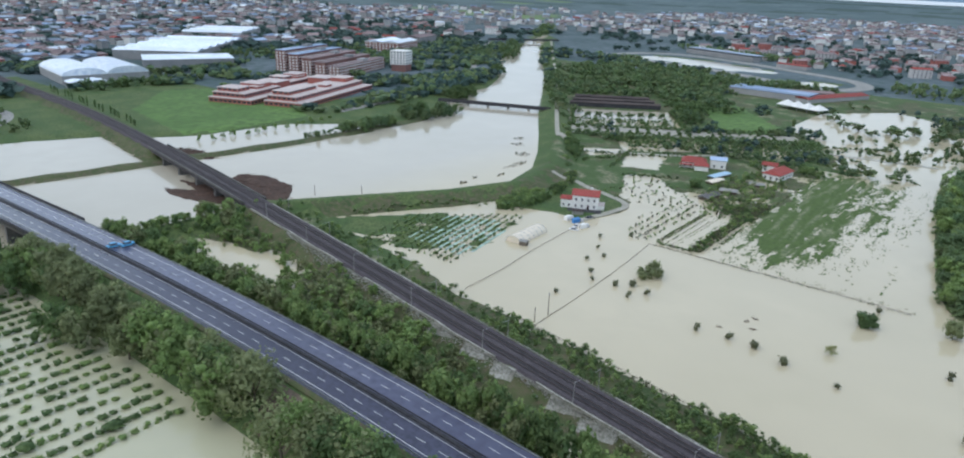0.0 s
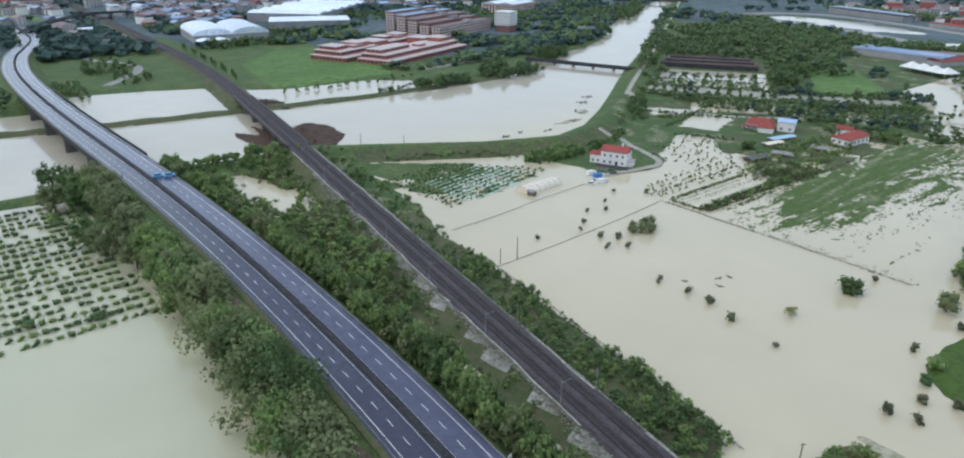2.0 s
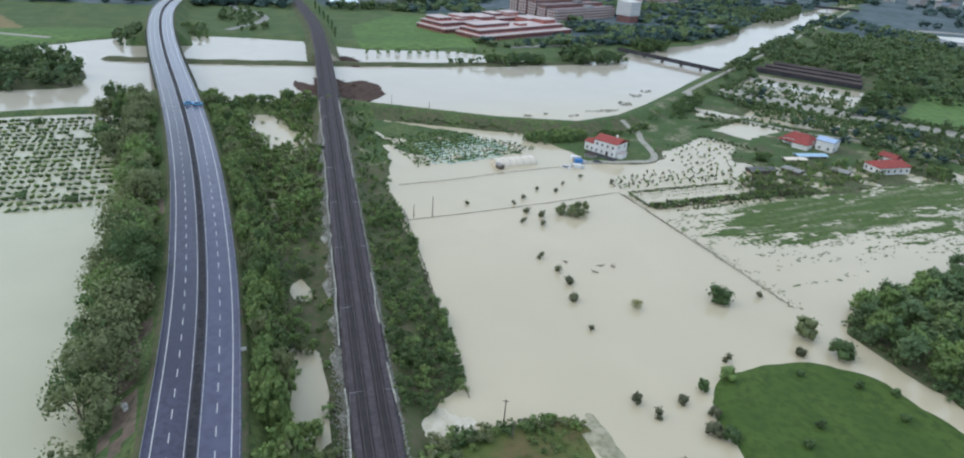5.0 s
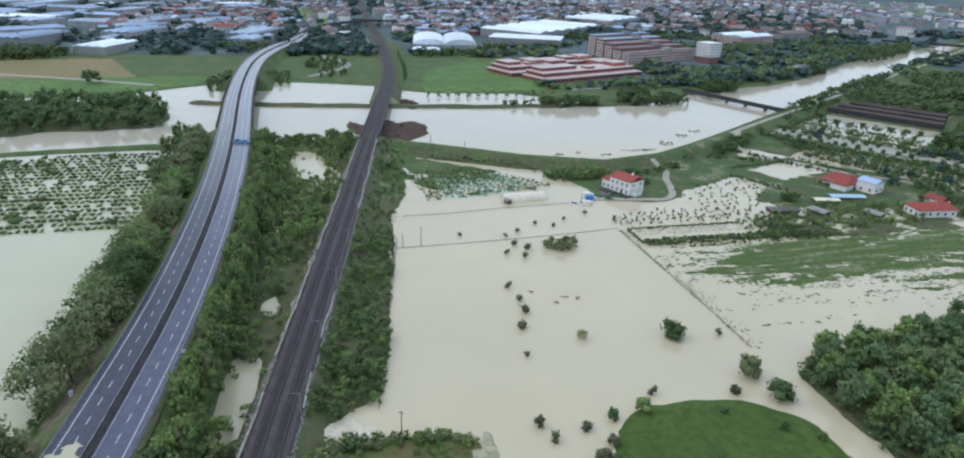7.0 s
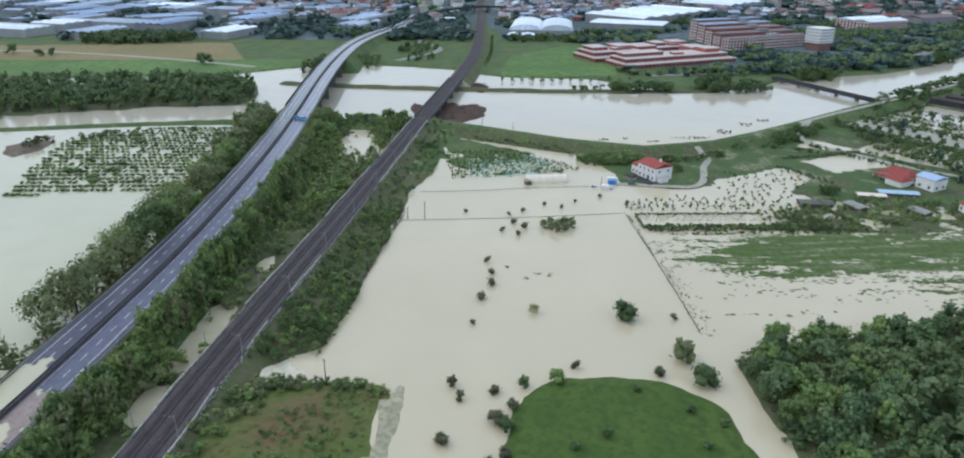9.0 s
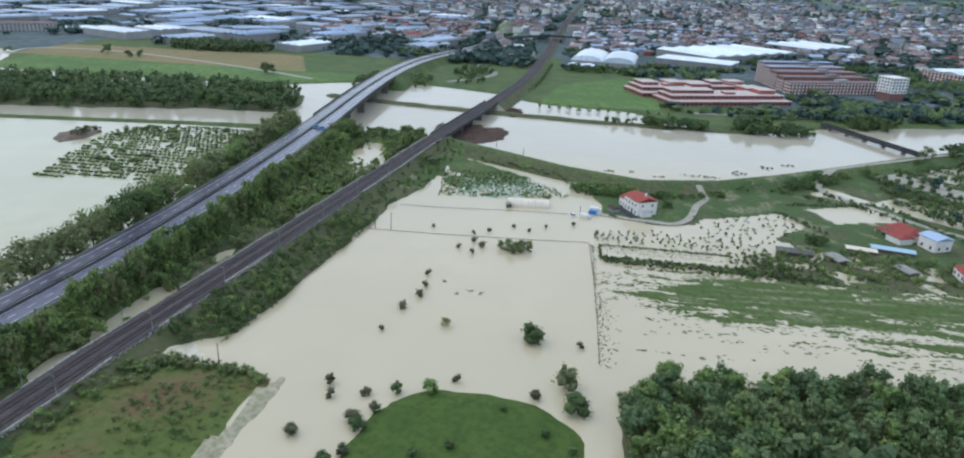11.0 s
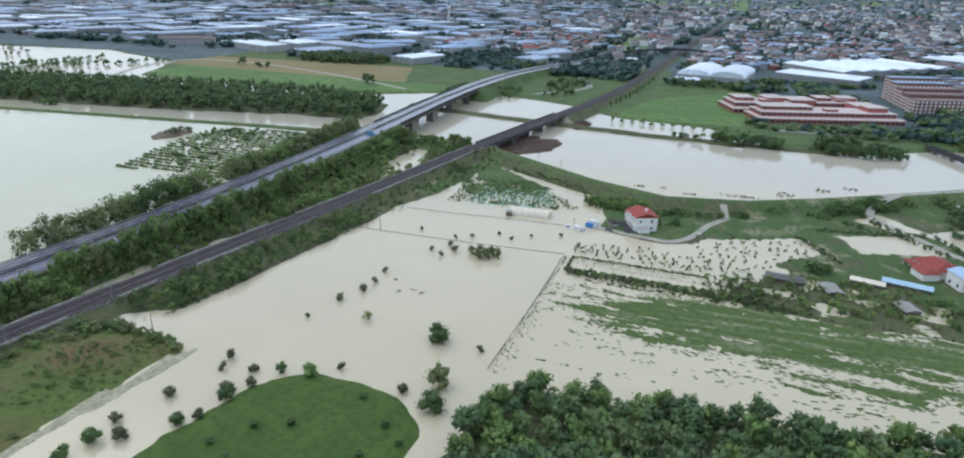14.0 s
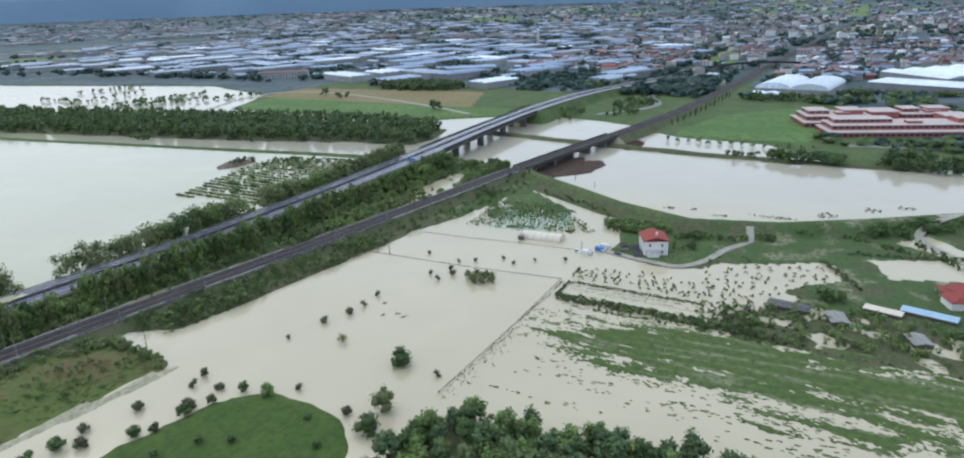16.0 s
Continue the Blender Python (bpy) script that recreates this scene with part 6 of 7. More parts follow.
# long pale institute, white hall and blue hall at the estate's near edge
inst = thing("institute", "long cream three-storey institute with rows of windows", "building")
part("wall", Geo().box(-695, -462, 1.2, 80, 16, 10, 2.21), "cream", inst)
part("roof", Geo().gable(-695, -462, 11.2, 80, 16, 2.2, 2.21, 0.6, 0.3, 6), "terracotta", inst, "low hipped tile roof")
windows(inst, facade(-695, -462, 2.21, 80, 16, 1.2, 3, 3.2, 4.4, "SNEW", 1.0), 1.8, 1.6, "glass", 90)
hall(-732, -388, 2.21, 64, 30, 6, "shedroof", "white-roofed hall beside a long institute", 2)
hall(-850, -215, 2.21, 95, 34, 7, "blueroof", "long hall with a blue-grey roof behind the grove", 2)
bell = thing("bell_tower", "slender pale bell tower rising over the town", "tower", (-1366, -323, 1.0), 0.4)
part("shaft", Geo().box(0, 0, 0, 6, 6, 38, taper=0.92), "cream", bell)
part("belfry", Geo().box(0, 0, 38, 6.4, 6.4, 6), "white", bell, "open white belfry")
part("spire", Geo().box(0, 0, 44, 5.6, 5.6, 16, taper=0.05), "blueroof", bell, "pointed grey spire")

# road overpass across the railway
over = thing("road_overpass", "dark concrete road overpass crossing the railway", "bridge", kind="structure")
line = smooth_line([(-850, 122, 3.0), (-900, 150, 8.0), (-950, 205, 11.5), (-985, 262, 9.0), (-1010, 320, 3.0)], 8)
part("deck", sweep(line, [(-5, -1.4), (-5, 0.9), (-4.7, 0.9), (-4.7, 0), (4.7, 0), (4.7, 0.9), (5, 0.9), (5, -1.4)], closed=True), "darkconcrete", over)
for p, a in walk_line(line, 26.0, 40.0):
    part("pier", Geo().box(p[0], p[1], 0, 1.4, 7.0, max(0.5, p[2] - 1.0), a), "concrete", over)

# small white houses under the flyover and round the ramp
for i, (x, y) in enumerate(((-742, 160), (-765, 150), (-790, 166), (-775, 180), (-720, 175), (-815, 178), (-760, 196))):
    villa(x, y, 0.3 * i, 14, 10, 4.5 + 1.5 * (i % 3), "shedroof" if i % 2 else "terracotta", "small pale house near the railway", 1.2, base=1.3)
villa(-816, 159, 0.3, 22, 14, 13, "terracotta", "tall square pinkish villa near the railway", 2.5, "cream", 1.3, 5)


# ---- the town ----
BIG = ((-716, 292, 62), (-752, 408, 56), (-872, 470, 105), (-1060, 640, 75), (-511, 382, 100), (-610, 490, 80), (-574, 566, 20), (-752, 722, 48), (-640, -165, 70), (-570, -180, 75), (-790, 165, 60), (-1050, 138, 48), (-1150, 118, 46), (-1250, 105, 44), (-1370, 84, 42), (-1450, 68, 36), (-920, 180, 40), (-695, -462, 58), (-732, -388, 46), (-850, -215, 60), (-1366, -323, 16))


RACE = [(-560, 940), (-520, 1075), (-430, 1110), (-230, 1030), (-140, 940), (-150, 825), (-220, 820), (-420, 900)]


def free(x, y, gap=16):
    """Whether a town plot is clear of road, railway, river and the larger buildings."""
    if height(x, y) < 0.5 or across(RAIL, x, y) < gap or (x > -960 and across(ROAD, x, y) < gap):
        return False
    if inside(RACE, np.array([x]), np.array([y]))[0] > 0:
        return False
    for bx, by, r in BIG:
        if math.hypot(x - bx, y - by) < r:
            return False
    return True


HOUSE_MESHES = []
for k, (sx, sy, h_) in enumerate(((12, 10, 6), (16, 10, 7), (11, 11, 5), (20, 11, 9), (26, 12, 12), (14, 12, 6))):
    w = Geo().box(0, 0, -0.5, sx, sy, h_ + 0.5)
    glass = Geo()
    for x, y, z, a in facade(0, 0, 0, sx, sy, 0, int(h_ / 2.9), 2.9, 4.4, "SE", 1.0):
        glass.box(x, y, z, 1.4, 0.14, 1.4, a)
    walls = [w.mesh("wall", m) for m in ("cream", "white", "pinkwall")]
    roofs = [Geo().gable(0, 0, h_, sx, sy, sy * 0.2, 0, 0.5, 0.25, (0, 3)[k % 2]).mesh("roof", m) for m in ("terracotta", "redroof")]
    HOUSE_MESHES.append((walls, roofs, glass.mesh("window_band", "glass")))


def town_house(x, y, rot, k, scale=1.0, roof=0, wall=0):
    ob = thing("town_house", ("terracotta-roofed town house with plain rendered walls", "red-roofed town house with plain rendered walls")[roof], "house", (x, y, max(0.6, height(x, y))), rot, "town houses")
    ob.scale = (scale, scale, scale)
    walls, roofs, glass = HOUSE_MESHES[k]
    for n, me in (("wall", walls[wall]), ("roof", roofs[roof]), ("glazing", glass)):
        o = new(n, me)
        o.parent = ob
        if n == "glazing":
            o["kind"] = "stuff"


SHED_MESHES = []
for k, (sx, sy, h_, ridges) in enumerate(((60, 34, 8, 3), (44, 26, 7, 2), (80, 40, 9, 4), (36, 20, 6, 1), (52, 52, 9, 4))):
    w = Geo().box(0, 0, -0.5, sx, sy, h_ + 0.5).mesh("wall", "shedwall")
    roofs = []
    for m in ("estateroof", "blueroof", "shedroof"):
        g = Geo()
        for i in range(ridges):
            g.gable(0, ((i + 0.5) / ridges - 0.5) * sy, h_, sx, sy / ridges, 1.6, 0, 0.2, 0.25)
        roofs.append(g.mesh("roof", m))
    SHED_MESHES.append((w, roofs))


def town_shed(x, y, rot, k, roof):
    ob = thing("warehouse", ("pale metal-roofed warehouse in the industrial estate", "blue-grey metal-roofed warehouse in the industrial estate", "bright white-roofed warehouse in the industrial estate")[roof], "warehouse", (x, y, max(0.6, height(x, y))), rot, "estate warehouses")
    for n, me in (("wall", SHED_MESHES[k][0]), ("roof", SHED_MESHES[k][1][roof])):
        o = new(n, me)
        o.parent = ob


# industrial estate west of the railway
count = 0
for x in np.arange(-690, -1500, -62):
    for y in np.arange(-1250, 120, 78):
        xx, yy = x + RNG.uniform(-14, 14), y + RNG.uniform(-18, 18)
        if yy > -40 - (xx + 690) * -0.05 and RNG.random() < 0.6:
            continue
        if RNG.random() < 0.87 and free(xx, yy, 40) and count < 230:
            town_shed(xx, yy, radians(-20) + (math.pi / 2 if RNG.random() < 0.25 else 0), RNG.integers(5), int(RNG.choice((0, 0, 1, 1, 1, 2))))
            count += 1
# town houses: near the flyover, the railway and the brick rows, then the quarter beyond the park
count = 0
for x0, x1, y0, y1, step, rot, cap in ((-860, -1300, -130, 150, 30, 0.3, 80), (-860, -1500, 250, 420, 38, 0.1, 60), (-840, -1200, 760, 1150, 34, 0.6, 70), (-520, -40, 1060, 1330, 30, 0.5, 90)):
    n = 0
    for x in np.arange(max(x0, x1), min(x0, x1), -step):
        for y in np.arange(y0, y1, step):
            xx, yy = x + RNG.uniform(-7, 7), y + RNG.uniform(-7, 7)
            if n < cap and RNG.random() < 0.7 and free(xx, yy, 26):
                town_house(xx, yy, rot + RNG.choice((0, math.pi / 2)), RNG.integers(6), RNG.uniform(0.7, 1.0), int(RNG.random() < 0.12), (0, 0, 1, 2)[RNG.integers(4)])
                n += 1


def quarter(name, label, spots, wall, roof):
    """A stretch of distant town, joined: rows of x, y, sx, sy, high, heading, pitched."""
    w, r = Geo(), Geo()
    for x, y, sx, sy, h_, a, p in spots:
        z = max(0.8, height(x, y) - 0.5)
        w.box(x, y, z, sx, sy, h_ + 0.8, a)
        r.gable(x, y, z + h_ + 0.8, sx, sy, sy * (0.2 if p else 0.05), a, 0.4, 0.3)
    ob = tagged(new(name, None), label, "town", kind="stuff")
    part("walls", w, wall, ob, "", "stuff")
    part("roofs", r, roof, ob, "", "stuff")


def far_spots(n, x0, x1, y0, y1, low, high, sizes, rot, pitched, dense=0.42):
    out = []
    xs, ys = RNG.uniform(x0, x1, n), RNG.uniform(y0, y1, n)
    ok = (heights(xs, ys) > 0.4) & (fractal(xs, ys, 160) > dense)
    ok &= (across(RAIL, xs, ys) > 30) & ((across(ROAD, xs, ys) > 30) | (xs < -980))
    for bx, by, r in BIG:
        ok &= np.hypot(xs - bx, ys - by) > r
    for x, y in zip(xs[ok], ys[ok]):
        s = RNG.uniform(*sizes)
        out.append((x, y, s * RNG.uniform(1, 1.9), s, RNG.uniform(low, high), rot + RNG.choice((0, 1.57)) + RNG.uniform(-0.08, 0.08), pitched))
    return out


# Blue-grey roofs are mixed in to tint the far quarters with haze.
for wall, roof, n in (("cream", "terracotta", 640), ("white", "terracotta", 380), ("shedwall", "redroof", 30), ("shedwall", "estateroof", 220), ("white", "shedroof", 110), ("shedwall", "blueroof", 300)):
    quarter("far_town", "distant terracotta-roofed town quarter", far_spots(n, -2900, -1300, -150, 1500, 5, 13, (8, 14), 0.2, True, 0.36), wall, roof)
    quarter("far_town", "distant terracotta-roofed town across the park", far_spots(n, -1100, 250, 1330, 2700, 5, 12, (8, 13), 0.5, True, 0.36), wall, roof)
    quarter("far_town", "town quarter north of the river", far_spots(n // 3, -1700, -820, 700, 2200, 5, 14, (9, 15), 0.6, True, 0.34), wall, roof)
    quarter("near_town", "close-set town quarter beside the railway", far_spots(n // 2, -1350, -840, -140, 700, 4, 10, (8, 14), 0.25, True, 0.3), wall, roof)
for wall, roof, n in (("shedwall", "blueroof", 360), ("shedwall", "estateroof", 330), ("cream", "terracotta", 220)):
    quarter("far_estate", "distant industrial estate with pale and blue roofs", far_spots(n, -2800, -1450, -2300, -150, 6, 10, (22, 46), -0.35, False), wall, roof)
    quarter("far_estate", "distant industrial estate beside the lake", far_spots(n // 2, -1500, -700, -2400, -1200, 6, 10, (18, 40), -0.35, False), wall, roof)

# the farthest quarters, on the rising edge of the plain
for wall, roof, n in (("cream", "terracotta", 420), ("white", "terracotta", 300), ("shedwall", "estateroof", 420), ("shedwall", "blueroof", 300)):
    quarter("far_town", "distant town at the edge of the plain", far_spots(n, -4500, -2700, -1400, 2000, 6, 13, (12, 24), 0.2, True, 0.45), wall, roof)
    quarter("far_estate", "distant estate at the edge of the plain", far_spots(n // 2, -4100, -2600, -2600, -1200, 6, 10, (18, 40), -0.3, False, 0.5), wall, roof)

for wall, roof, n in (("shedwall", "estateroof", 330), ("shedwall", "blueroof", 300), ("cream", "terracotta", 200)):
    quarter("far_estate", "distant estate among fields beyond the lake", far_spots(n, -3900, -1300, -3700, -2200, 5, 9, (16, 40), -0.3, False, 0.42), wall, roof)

# trees among the houses
xs, ys = [], []
for n, x0, x1, y0, y1 in ((2300, -1500, -640, -1000, 150), (3200, -1500, -820, 200, 1200), (1100, -900, 200, 850, 2000), (4200, -2900, -1500, -1600, 1600), (260, -900, -640, 100, 200), (2600, -4500, -2700, -2600, 2400), (1700, -3900, -500, -3700, -1000)):
    xs.append(RNG.uniform(x0, x1, n))
    ys.append(RNG.uniform(y0, y1, n))
xs, ys = np.concatenate(xs), np.concatenate(ys)
ok = (heights(xs, ys) > 0.3) & (fractal(xs + 7, ys, 90) > 0.44) & (across(RAIL, xs, ys) > 12) & (across(ROAD, xs, ys) > 16) & (inside(RACE, xs, ys) < 0)
t = RNG.uniform(6, 12, len(xs))
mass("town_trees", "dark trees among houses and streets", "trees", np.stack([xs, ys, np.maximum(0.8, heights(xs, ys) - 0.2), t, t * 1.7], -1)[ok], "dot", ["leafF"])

# ---- lanes, park and riverside ----
def lane(points, width, label, mat="lane", lift=0.12, name="lane"):
    line = smooth_line([(*p, 0.0) for p in points], 5)
    nn = normals(line)
    z = np.maximum.reduce([heights(line[:, 0] + nn[:, 0] * u, line[:, 1] + nn[:, 1] * u) for u in (-width / 2, 0, width / 2)])
    line[:, 2] = np.maximum(z, 0.0) + lift
    ob = tagged(new(name, sweep(line, [(-width / 2, -0.4), (-width / 2, 0), (width / 2, 0), (width / 2, -0.4)], closed=True).mesh(name, mat)), label, name, kind="structure")
    return ob


lane([(-250, 396), (-264, 416), (-300, 470), (-410, 636), (-540, 826), (-700, 1060)], 3.2, "pale gravel lane along the levee")
lane([(-203, 318), (-190, 320), (-176, 313), (-160, 308), (-150, 303), (-145.5, 296), (-147, 284), (-150, 272), (-152, 262)], 3.4, "pale gravel farm lane to the farmhouse")
lane([(-255, 404), (-228, 388), (-200, 402), (-176, 416), (-160, 432), (-140, 462), (-120, 492), (-80, 506), (-40, 512)], 4.0, "pale lane beside flooded paddocks")
lane([(-505, 132), (-530, 150), (-552, 164), (-580, 170), (-612, 160), (-632, 148), (-660, 148), (-700, 156), (-740, 172)], 7, "grey curving slip road", "concrete")
lane([(-402, -300), (-440, -318), (-500, -340), (-556, -326), (-566, -250), (-540, -150), (-505, -60), (-470, 10)], 6, "pale country lane between fields", "lane")
lane([(-1000, 140), (-1060, 128), (-1120, 140), (-1200, 110), (-1300, 112), (-1450, 70)], 6, "pale winding park path")
lane([(-700, -20), (-800, -60), (-1000, -145), (-1300, -275), (-1800, -490), (-2400, -750)], 16, "broad grey street into the town", "concrete")
OVAL = [(-535, 950), (-505, 1035), (-440, 1062), (-340, 1030), (-260, 988), (-190, 947), (-160, 897), (-172, 846), (-215, 840), (-300, 885), (-400, 925), (-485, 935), (-535, 950)]
lane(OVAL, 19, "pale sand racecourse track", "concrete", 0.2, "racecourse")
lane([(-425, 350), (-445, 470), (-500, 600), (-610, 740), (-760, 960)], 8, "grey riverside street", "concrete")
stand = thing("grandstand", "long pale grandstand beside the racecourse", "grandstand")
part("seating_block", Geo().box(-400, 1084, 0.8, 136, 16, 7, -0.4), "shedwall", stand)
part("roof", Geo().box(-398, 1088, 9.5, 138, 18, 0.8, -0.4), "estateroof", stand)
for i in range(9):
    q = place(-398, 1088, -0.4, -60 + 15 * i, 6)
    part("roof_post", Geo().tube((*q, 7), (*q, 9.9), 0.3), "steel", stand)
hall(-275, 1022, -0.3, 46, 12, 5, "redroof", "orange-red roofed stand beside the racecourse", 1, base=0.8)
hall(-213, 736, -0.07, 80, 30, 6, "blueroof", "long hall with a pale blue-grey roof in the park", 3, base=0.6)
hall(-163, 758, 1.15, 90, 18, 4, "redroof", "long low red-roofed stables", 1, base=0.6)
hall(-190, 770, 0.5, 50, 14, 4, "terracotta", "long low terracotta-roofed stables", 1, base=0.6)
for v in (114, 132, 150):
    hall(*place(-259.0, 432.0, 0.585, 38, v), 0.585, 78 - 0.3 * (v - 114), 9.5, 3.6, "darkroof", "long dark-roofed stable block", 1, "stable", "darkconcrete", 0.5)
tent = thing("tensile_pavilion", "white peaked tensile pavilion beside flood water", "pavilion", (-166, 668, 0.6), -0.33)
g = Geo()
for i in range(4):
    u = -16 + 10.6 * i
    g.add([(u - 5.3, -8, 3.5), (u + 5.3, -8, 3.5), (u + 5.3, 8, 3.5), (u - 5.3, 8, 3.5), (u, 0, 8)], [(0, 1, 4), (1, 2, 4), (2, 3, 4), (3, 0, 4)])
part("canopy", g, "white", tent, "white tensile canopy")
for u in (-21, -10, 0, 10, 21):
    for v in (-8, 8):
        part("mast", Geo().tube((u, v, -0.6), (u, v, 3.7), 0.15), "steel", tent)

# park: rows of round trees, hedged paddocks, car-park trees
PK = (-259.0, 432.0, 0.585)
for i in range(8):
    x, y = place(*PK, 12 + 8.6 * i, 62 + i)
    tree(x, y, 5.6, 6.8, "wood", "leafB", "round dark clipped park tree", "park tree row", -0.1)
hed = []
for u0, v0, u1, v1, hi in ((10, -13, 168, -13, 2.6), (20, -25, 166, -25, 2.8), (34, -38, 160, -38, 2.6), (96, -50, 160, -50, 2.4), (120, -8, 120, -38, 2.2), (70, -13, 70, -38, 2.2), (-6, -8, 170, -8, 2.6), (-4, -5, 170, -5, 2.2), (-4, 23, 165, 23, 2.4), (-4, 26, 120, 26, 2.0), (-4, 43, 86, 43, 1.8), (-4, 55, 86, 55, 1.8), (0, 26, 0, 104, 2.2), (14, 26, 14, 43, 2.0), (28, 26, 28, 43, 2.0),
                           (42, 26, 42, 43, 2.0), (56, 26, 56, 43, 2.0), (70, 26, 70, 43, 2.0), (84, 26, 84, 104, 2.4), (18, 43, 18, 55, 2.6), (36, 43, 36, 55, 2.6), (54, 43, 54, 55, 2.6), (72, 43, 72, 55, 2.6), (-4, 80, 84, 80, 1.2)):
    n = int(math.hypot(u1 - u0, v1 - v0) / 2.0)
    for i in range(n + 1):
        if RNG.random() < 0.93:
            x, y = place(*PK, u0 + (u1 - u0) * i / n, v0 + (v1 - v0) * i / n)
            hed.append((x + RNG.uniform(-0.4, 0.4), y + RNG.uniform(-0.4, 0.4), max(-0.1, height(x, y)), hi * RNG.uniform(0.9, 1.6), hi * RNG.uniform(1.3, 1.9)))
mass("paddock_hedges", "dark hedges round flooded paddocks and car park", "hedge", hed, "tiny", ["leafB", "leafW", "leafB"])
for k in range(4):
    for i in range(20):
        x, y = place(*PK, (2, 2, 24, 34)[k] + 7.4 * i, (2, 15, -19, -31)[k])
        if RNG.random() < 0.9:
            tree(x + RNG.uniform(-1, 1), y + RNG.uniform(-1, 1), RNG.uniform(3.0, 4.6), RNG.uniform(3.0, 4.4), "round", "leafW" if RNG.random() < 0.7 else "leafB", "small round tree in the flooded car park", "car park trees", 0.2)
apron = tagged(new("car_park", Geo().box(*place(*PK, 80, 8.5), -0.5, 164, 25, 1.45, PK[2]).mesh("car_park", "lane")), "pale wet gravel car park with rows of trees", "car park", kind="structure")
clump("pasture_hedge", "dark hedge across the wet pasture", *place(-206, 372, 0.9, 0, 0), 1.6, 22, 40, 2.0, ["leafB"], "tiny", -0.45)
clump("pasture_hedge", "dark hedge beside the flooded lane", -196, 398, 2.0, 30, 50, 2.2, ["leafB"], "tiny", -1.05)
for ax_, ay_, bx_, by_ in ((-99, 461, -66, 466), (-104, 484, -81, 492), (-81, 523, -58, 517), (-60, 463, -44, 458), (-112, 478, -118, 512), (-118, 512, -72, 545), (-190, 361, -201, 408), (-201, 412, -150, 428), (-176, 352, -150, 366), (-150, 560, -178, 500)):
    n = int(math.hypot(bx_ - ax_, by_ - ay_) / 1.5)
    hed = [(ax_ + (bx_ - ax_) * i / n + RNG.uniform(-0.7, 0.7), ay_ + (by_ - ay_) * i / n + RNG.uniform(-0.7, 0.7), -0.1, RNG.uniform(1.2, 2.4), RNG.uniform(2.2, 3.4)) for i in range(n + 1) if RNG.random() < 0.85]
    mass("park_hedge", "dark ragged hedge in flooded parkland", "hedge", hed, "tiny", ["leafB", "leafW"])
for x, y, t in ((-119, 615, 7), (-106, 604, 7), (-94, 593, 6), (-85, 612, 8), (-78, 600, 8), (-70, 620, 8), (-132, 640, 7)):
    tree(x, y, t, t * 1.7, "wood", "leafW", "round dark tree standing in the flooded park", "drowned park trees", -0.2)
# cypress row by the railway
for i in range(18):
    x = -470 - 10.5 * i
    y = float(np.interp(-x, -RAIL[:, 0], RAIL[:, 1])) + 14 + (i % 3)
    tree(x, y, RNG.uniform(6, 9), RNG.uniform(2.6, 3.4), "slim", "leafB", "slim dark poplar beside the railway", "poplar row", 1.4)
# young trees standing in the flooded strip before the green field
for i in range(14):
    tree(-408 + RNG.uniform(-3, 3), 225 + 8 * i, RNG.uniform(3.5, 5), RNG.uniform(3.4, 4.6), "wood", "leafA", "young tree standing in the flooded strip", "bank tree row", -0.2)

# footbridges over the river
for a, b, w, z in (((-408, 448), (-314, 484), 4.0, 3.4), ((-772, 972), (-688, 1066), 9.0, 5.0)):
    fb = thing("footbridge", "low dark bridge across the flooded river", "bridge", kind="structure")
    line = smooth_line([(*a, z), ((a[0] + b[0]) / 2, (a[1] + b[1]) / 2, z), (*b, z)], 6)
    part("deck", sweep(line, [(-w / 2, -1.6), (-w / 2, 0), (w / 2, 0), (w / 2, -1.6)], closed=True), "darkconcrete", fb)
    for s in (-1, 1):
        part("railing", sweep(line, [(s * w / 2, 0), (s * w / 2, 0.9), (s * (w / 2 - 0.15), 0.9), (s * (w / 2 - 0.15), 0)], closed=True), "darkconcrete", fb)
    for p, h_ in walk_line(line, 18, 9):
        part("pier", Geo().box(p[0], p[1], -2, 1.2, w * 0.9, z + 1.0, h_), "concrete", fb)

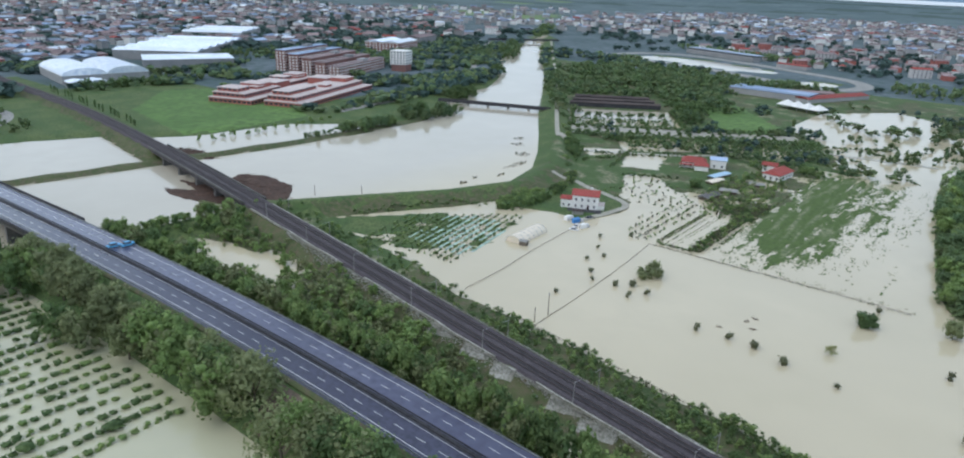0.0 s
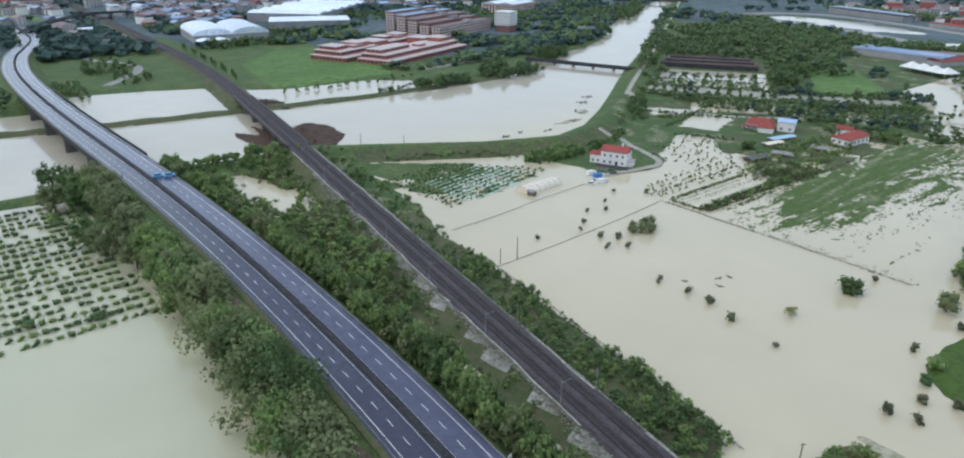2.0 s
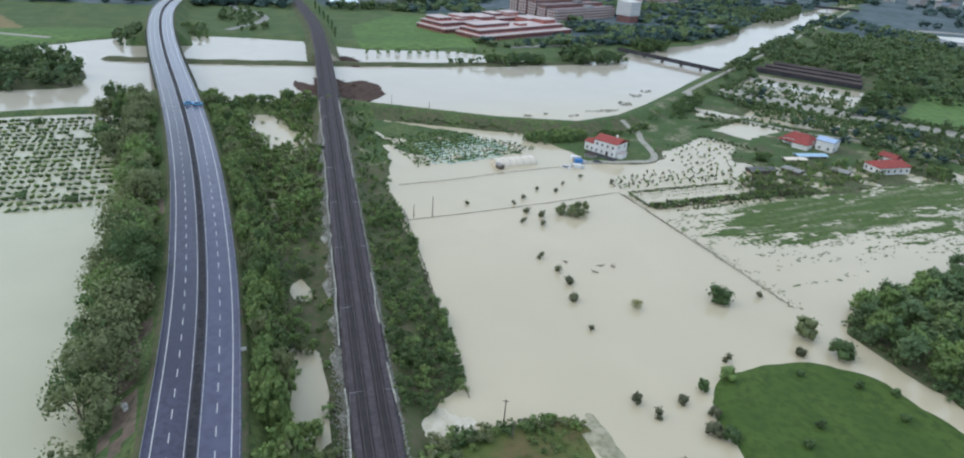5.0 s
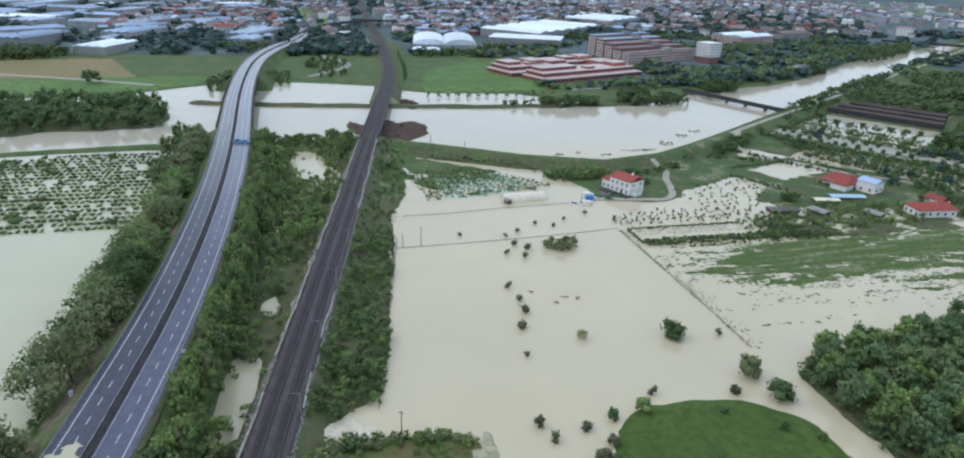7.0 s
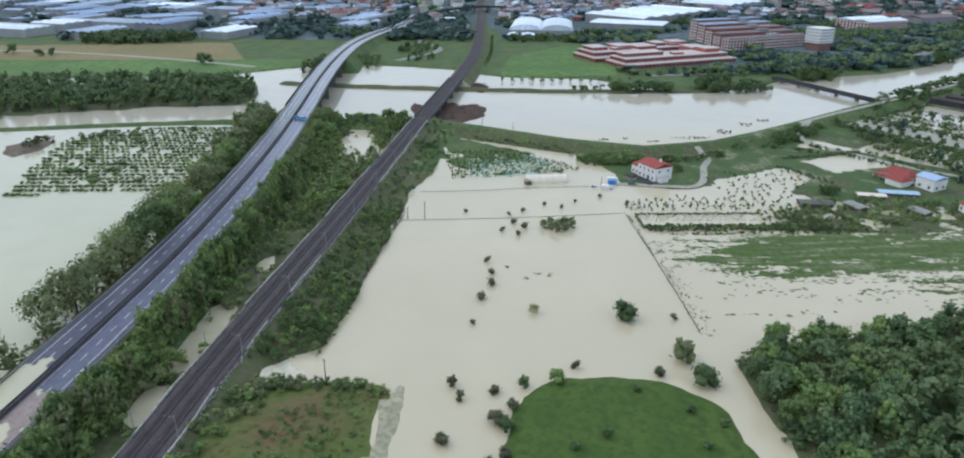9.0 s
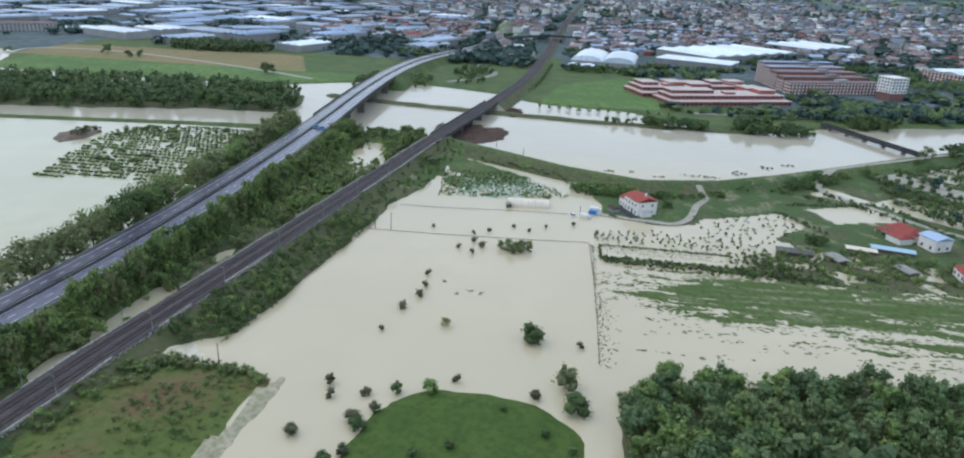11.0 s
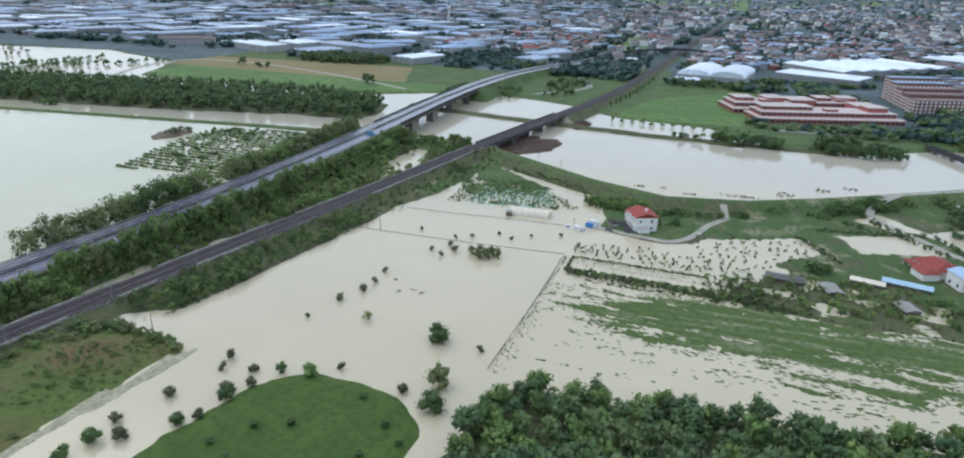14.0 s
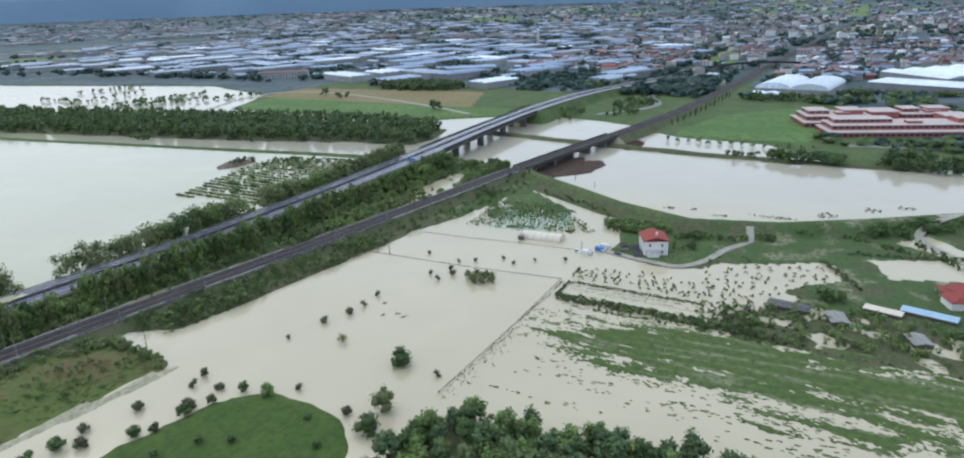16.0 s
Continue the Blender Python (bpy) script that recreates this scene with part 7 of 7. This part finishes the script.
# driftwood against the railway bridge
RAFT = [(-276, 196), (-288, 206), (-312, 209), (-326, 200), (-320, 190), (-330, 186), (-326, 176), (-338, 172), (-316, 168), (-328, 158), (-312, 156), (-296, 160), (-280, 168), (-268, 176), (-266, 188)]
RAFT_N = [(-404, 204), (-392, 212), (-370, 212), (-364, 206), (-378, 196), (-396, 194)]
for poly in (RAFT, RAFT_N):
    P = np.array(poly)
    xs, ys = np.arange(P[:, 0].min() - 3, P[:, 0].max() + 3, 1.4), np.arange(P[:, 1].min() - 3, P[:, 1].max() + 3, 1.4)
    X, Y = np.meshgrid(xs, ys)
    sd = inside(poly, X, Y) + 3.5 * (fractal(X, Y, 6) - 0.5)
    Z = np.clip(0.25 * sd, -0.5, 0.45) + 0.35 * (RNG.random(X.shape) - 0.4) * (sd > 0.5)
    n_ = len(xs)
    q = np.arange(X.size).reshape(X.shape)
    f_ = np.stack([q[:-1, :-1], q[:-1, 1:], q[1:, 1:], q[1:, :-1]], -1).reshape(-1, 4)
    keep = (sd.ravel()[f_] > -1.5).all(1)
    ob = tagged(new("driftwood_raft", raw_mesh("driftwood_raft", np.stack([X, Y, Z], -1).reshape(-1, 3), f_[keep], ["drift"])), "reddish-brown raft of driftwood jammed at the railway bridge", "driftwood", kind="stuff")
    g = Geo()
    for _ in range(260):
        x, y = RNG.uniform(P[:, 0].min(), P[:, 0].max()), RNG.uniform(P[:, 1].min(), P[:, 1].max())
        if inside(poly, np.array([x]), np.array([y]))[0] < 0.5:
            continue
        a, l = RNG.random() * 6.28, RNG.uniform(1.5, 6)
        g.tube((x, y, 0.45), (x + l * math.cos(a), y + l * math.sin(a), RNG.uniform(0.3, 1.0)), RNG.uniform(0.07, 0.2), 0.05, 5)
    tagged(new("drift_logs", g.mesh("drift_logs", "drift")), "tangled logs and branches on driftwood", "driftwood", kind="stuff")
# flotsam near the levee
for cx, cy, rx, ry, n in ((-246, 349, 5, 3.5, 10), (-233, 325, 2.2, 9, 12), (-264, 369, 5, 3, 7), (-274, 384, 3, 4, 6), (-230, 273, 2, 2.5, 4), (-226, 300, 1.5, 3, 4), (-232, 286, 1.2, 1.6, 2)):
    clump("flotsam", "dark tangled branches drifting in the river", cx, cy, rx, ry * 1.3, n * 4, 0.9, ["leafD", "drift", "leafD"], "tiny", base=0.1)


def pole(x, y, tall, label="weathered wooden utility pole in flood water", arms=True, z=-0.6):
    ob = thing("utility_pole", label, "pole", (x, y, z), RNG.random() * 3, "utility poles")
    part("shaft", Geo().tube((0, 0, 0), (0, 0, tall), 0.17, 0.11, 8), "wood", ob)
    if arms:
        part("crossarm", Geo().box(0, 0, tall - 0.5, 1.5, 0.12, 0.12), "wood", ob)
        for u in (-0.6, 0.6):
            part("insulator", Geo().tube((u, 0, tall - 0.38), (u, 0, tall - 0.15), 0.06, n=6), "white", ob)


for x, y, tall, arms in ((-109, 175, 8.5, True), (-109.5, 168, 6.0, False), (2.5, 154, 7.0, True), (-267, 204, 6.0, False), (-253, 222, 5.0, True), (9, 153, 6.5, False), (-222, -14, 7, False), (-146, 255, 6, False)):
    pole(x, y, tall, arms=arms)

# field fence with flotsam caught in it, and drowned track fences
def fence(points, gap, tall, label, sag=0.0):
    line = smooth_line([(*p, 0.0) for p in points], 4)
    ob = thing("fence", label, "fence", kind="structure")
    spots = walk_line(line, gap)
    post = Geo().tube((0, 0, -0.5), (0, 0, tall), 0.06, 0.05, 5).mesh("post", "wood")
    for p, a in spots:
        o = new("post", post)
        o.parent = ob
        o.matrix_basis = pose(p[0], p[1], 0, RNG.uniform(-6, 6), RNG.uniform(-6, 6), 0)
    for z in (tall * 0.45, tall * 0.9):
        part("wire", sweep(line, [(-0.05, z), (0, z + 0.07), (0.05, z)], closed=True), "wood", ob)


fence([(-114, 258.6), (-65, 259.6), (-17, 259.4)], 3.0, 0.7, "low wire fence with flotsam at the flooded field's edge")
fence([(-142, 172), (-143, 195), (-146, 220), (-148, 250)], 4.0, 0.5, "drowned wire fence along a submerged track")
fence([(-108, 165), (-109, 196), (-111, 228), (-114, 258)], 5.0, 0.25, "drowned wire fence along a submerged track")
fence([(-117, 166.5), (-60, 158), (-7, 149.5)], 2.5, 0.9, "thin wire fence beside the railway scrub")
weeds = []
for x in np.arange(-112, -16, 0.14):
    if RNG.random() < 0.4 + 0.6 * bumps(np.array([x]), np.array([0.0]), 6)[0]:
        weeds.append((x, 259.4 + abs(RNG.normal()) * (0.8 + 1.6 * (x > -70)), -0.15, RNG.uniform(0.22, 0.5), RNG.uniform(0.6, 1.5)))
mass("fence_flotsam", "dark weeds and flotsam along a drowned fence", "weeds", weeds, "plant", ["leafD", "leafC"])

# gravel washed bare along the railway's west side, and churned water at the breach
rub = []
g = Geo()
for p, a in walk_line(cut(RAIL, -230, 60), 0.5):
    wash = bumps(np.array([p[0]]), np.array([0.0]), 13)[0]
    for k in range(9):
        u = 5.6 + abs(RNG.normal()) * (0.4 + 1.3 * wash) if k < 7 else -5.3 - abs(RNG.normal()) * 0.35
        x, y = p[0] - math.sin(a) * u, p[1] + math.cos(a) * u
        s = RNG.uniform(0.16, 0.5)
        g.box(x, y, p[2] - 0.28 - (abs(u) - 5.4) / (0.95 if u > 0 else 1.2), s, s * 0.7, s * 0.6, RNG.random() * 3, taper=0.6)
tagged(new("washed_stones", g.mesh("washed_stones", "rubble")), "pale stones washed bare beside the railway", "stones", kind="stuff")
X, Y = np.meshgrid(np.arange(-8, 14, 0.8), np.arange(128, 152, 0.8))
sd = np.minimum(1.0, (9 - np.hypot((X - 1) * 0.9, (Y - 135) * 0.7)) / 5) + 0.9 * (fractal(X, Y, 3.0) - 0.55)
Z = np.where(sd > 0, 0.02 + 0.16 * sd * RNG.random(X.shape), -0.1)
q = np.arange(X.size).reshape(X.shape)
f_ = np.stack([q[:-1, :-1], q[:-1, 1:], q[1:, 1:], q[1:, :-1]], -1).reshape(-1, 4)
keep = (sd.ravel()[f_] > -0.15).any(1)
tagged(new("rapids", raw_mesh("rapids", np.stack([X, Y, Z], -1).reshape(-1, 3), f_[keep], ["foam"], smooth=True)), "churned pale water pouring from the railway breach", "water", kind="structure")

# railway masts
mast = None
for p, a in walk_line(cut(RAIL, -260, 180), 34.0, 10.0):
    for s in (-1, 1):
        x, y = p[0] - math.sin(a) * s * 5.0, p[1] + math.cos(a) * s * 5.0
        if mast is None:
            mast = thing("railway_mast", "slim grey overhead-line mast beside the track", "mast", (x, y, p[2] - 0.6), a + (math.pi if s > 0 else 0), "railway masts")
            part("shaft", Geo().tube((0, 0, 0), (0, 0, 6.6), 0.11, 0.08, 6), "concrete", mast)
            part("bracket", Geo().tube((0, 0, 6.0), (0, 2.6, 6.3), 0.05, 0.04, 5), "steel", mast)
        else:
            copy_thing(mast, pose(x, y, p[2] - 0.6, 0, 0, math.degrees(a + (math.pi if s > 0 else 0))))


# road signs and a box on the bank
for x, y, z, w in ((-28.6, 102.3, 7.4, 1.1),):
    sign = thing("road_sign", "small white road sign beside the carriageway", "road sign", (x, y, z), 0.2)
    part("post", Geo().tube((0, 0, -1.0), (0, 0, 2.2), 0.06), "steel", sign)
    part("panel", Geo().box(0, 0, 1.6, 0.08, w, 1.0), "white", sign, "blank white panel")
box = thing("utility_box", "white utility box on the brown road bank", "utility box", (-20, 78, height(-20, 78) - 0.1), 0.3)
part("cabinet", Geo().box(0, 0, 0, 1.5, 0.9, 1.2, taper=0.97), "white", box)
part("lid", Geo().box(0, 0, 1.2, 1.6, 1.0, 0.12), "concrete", box)
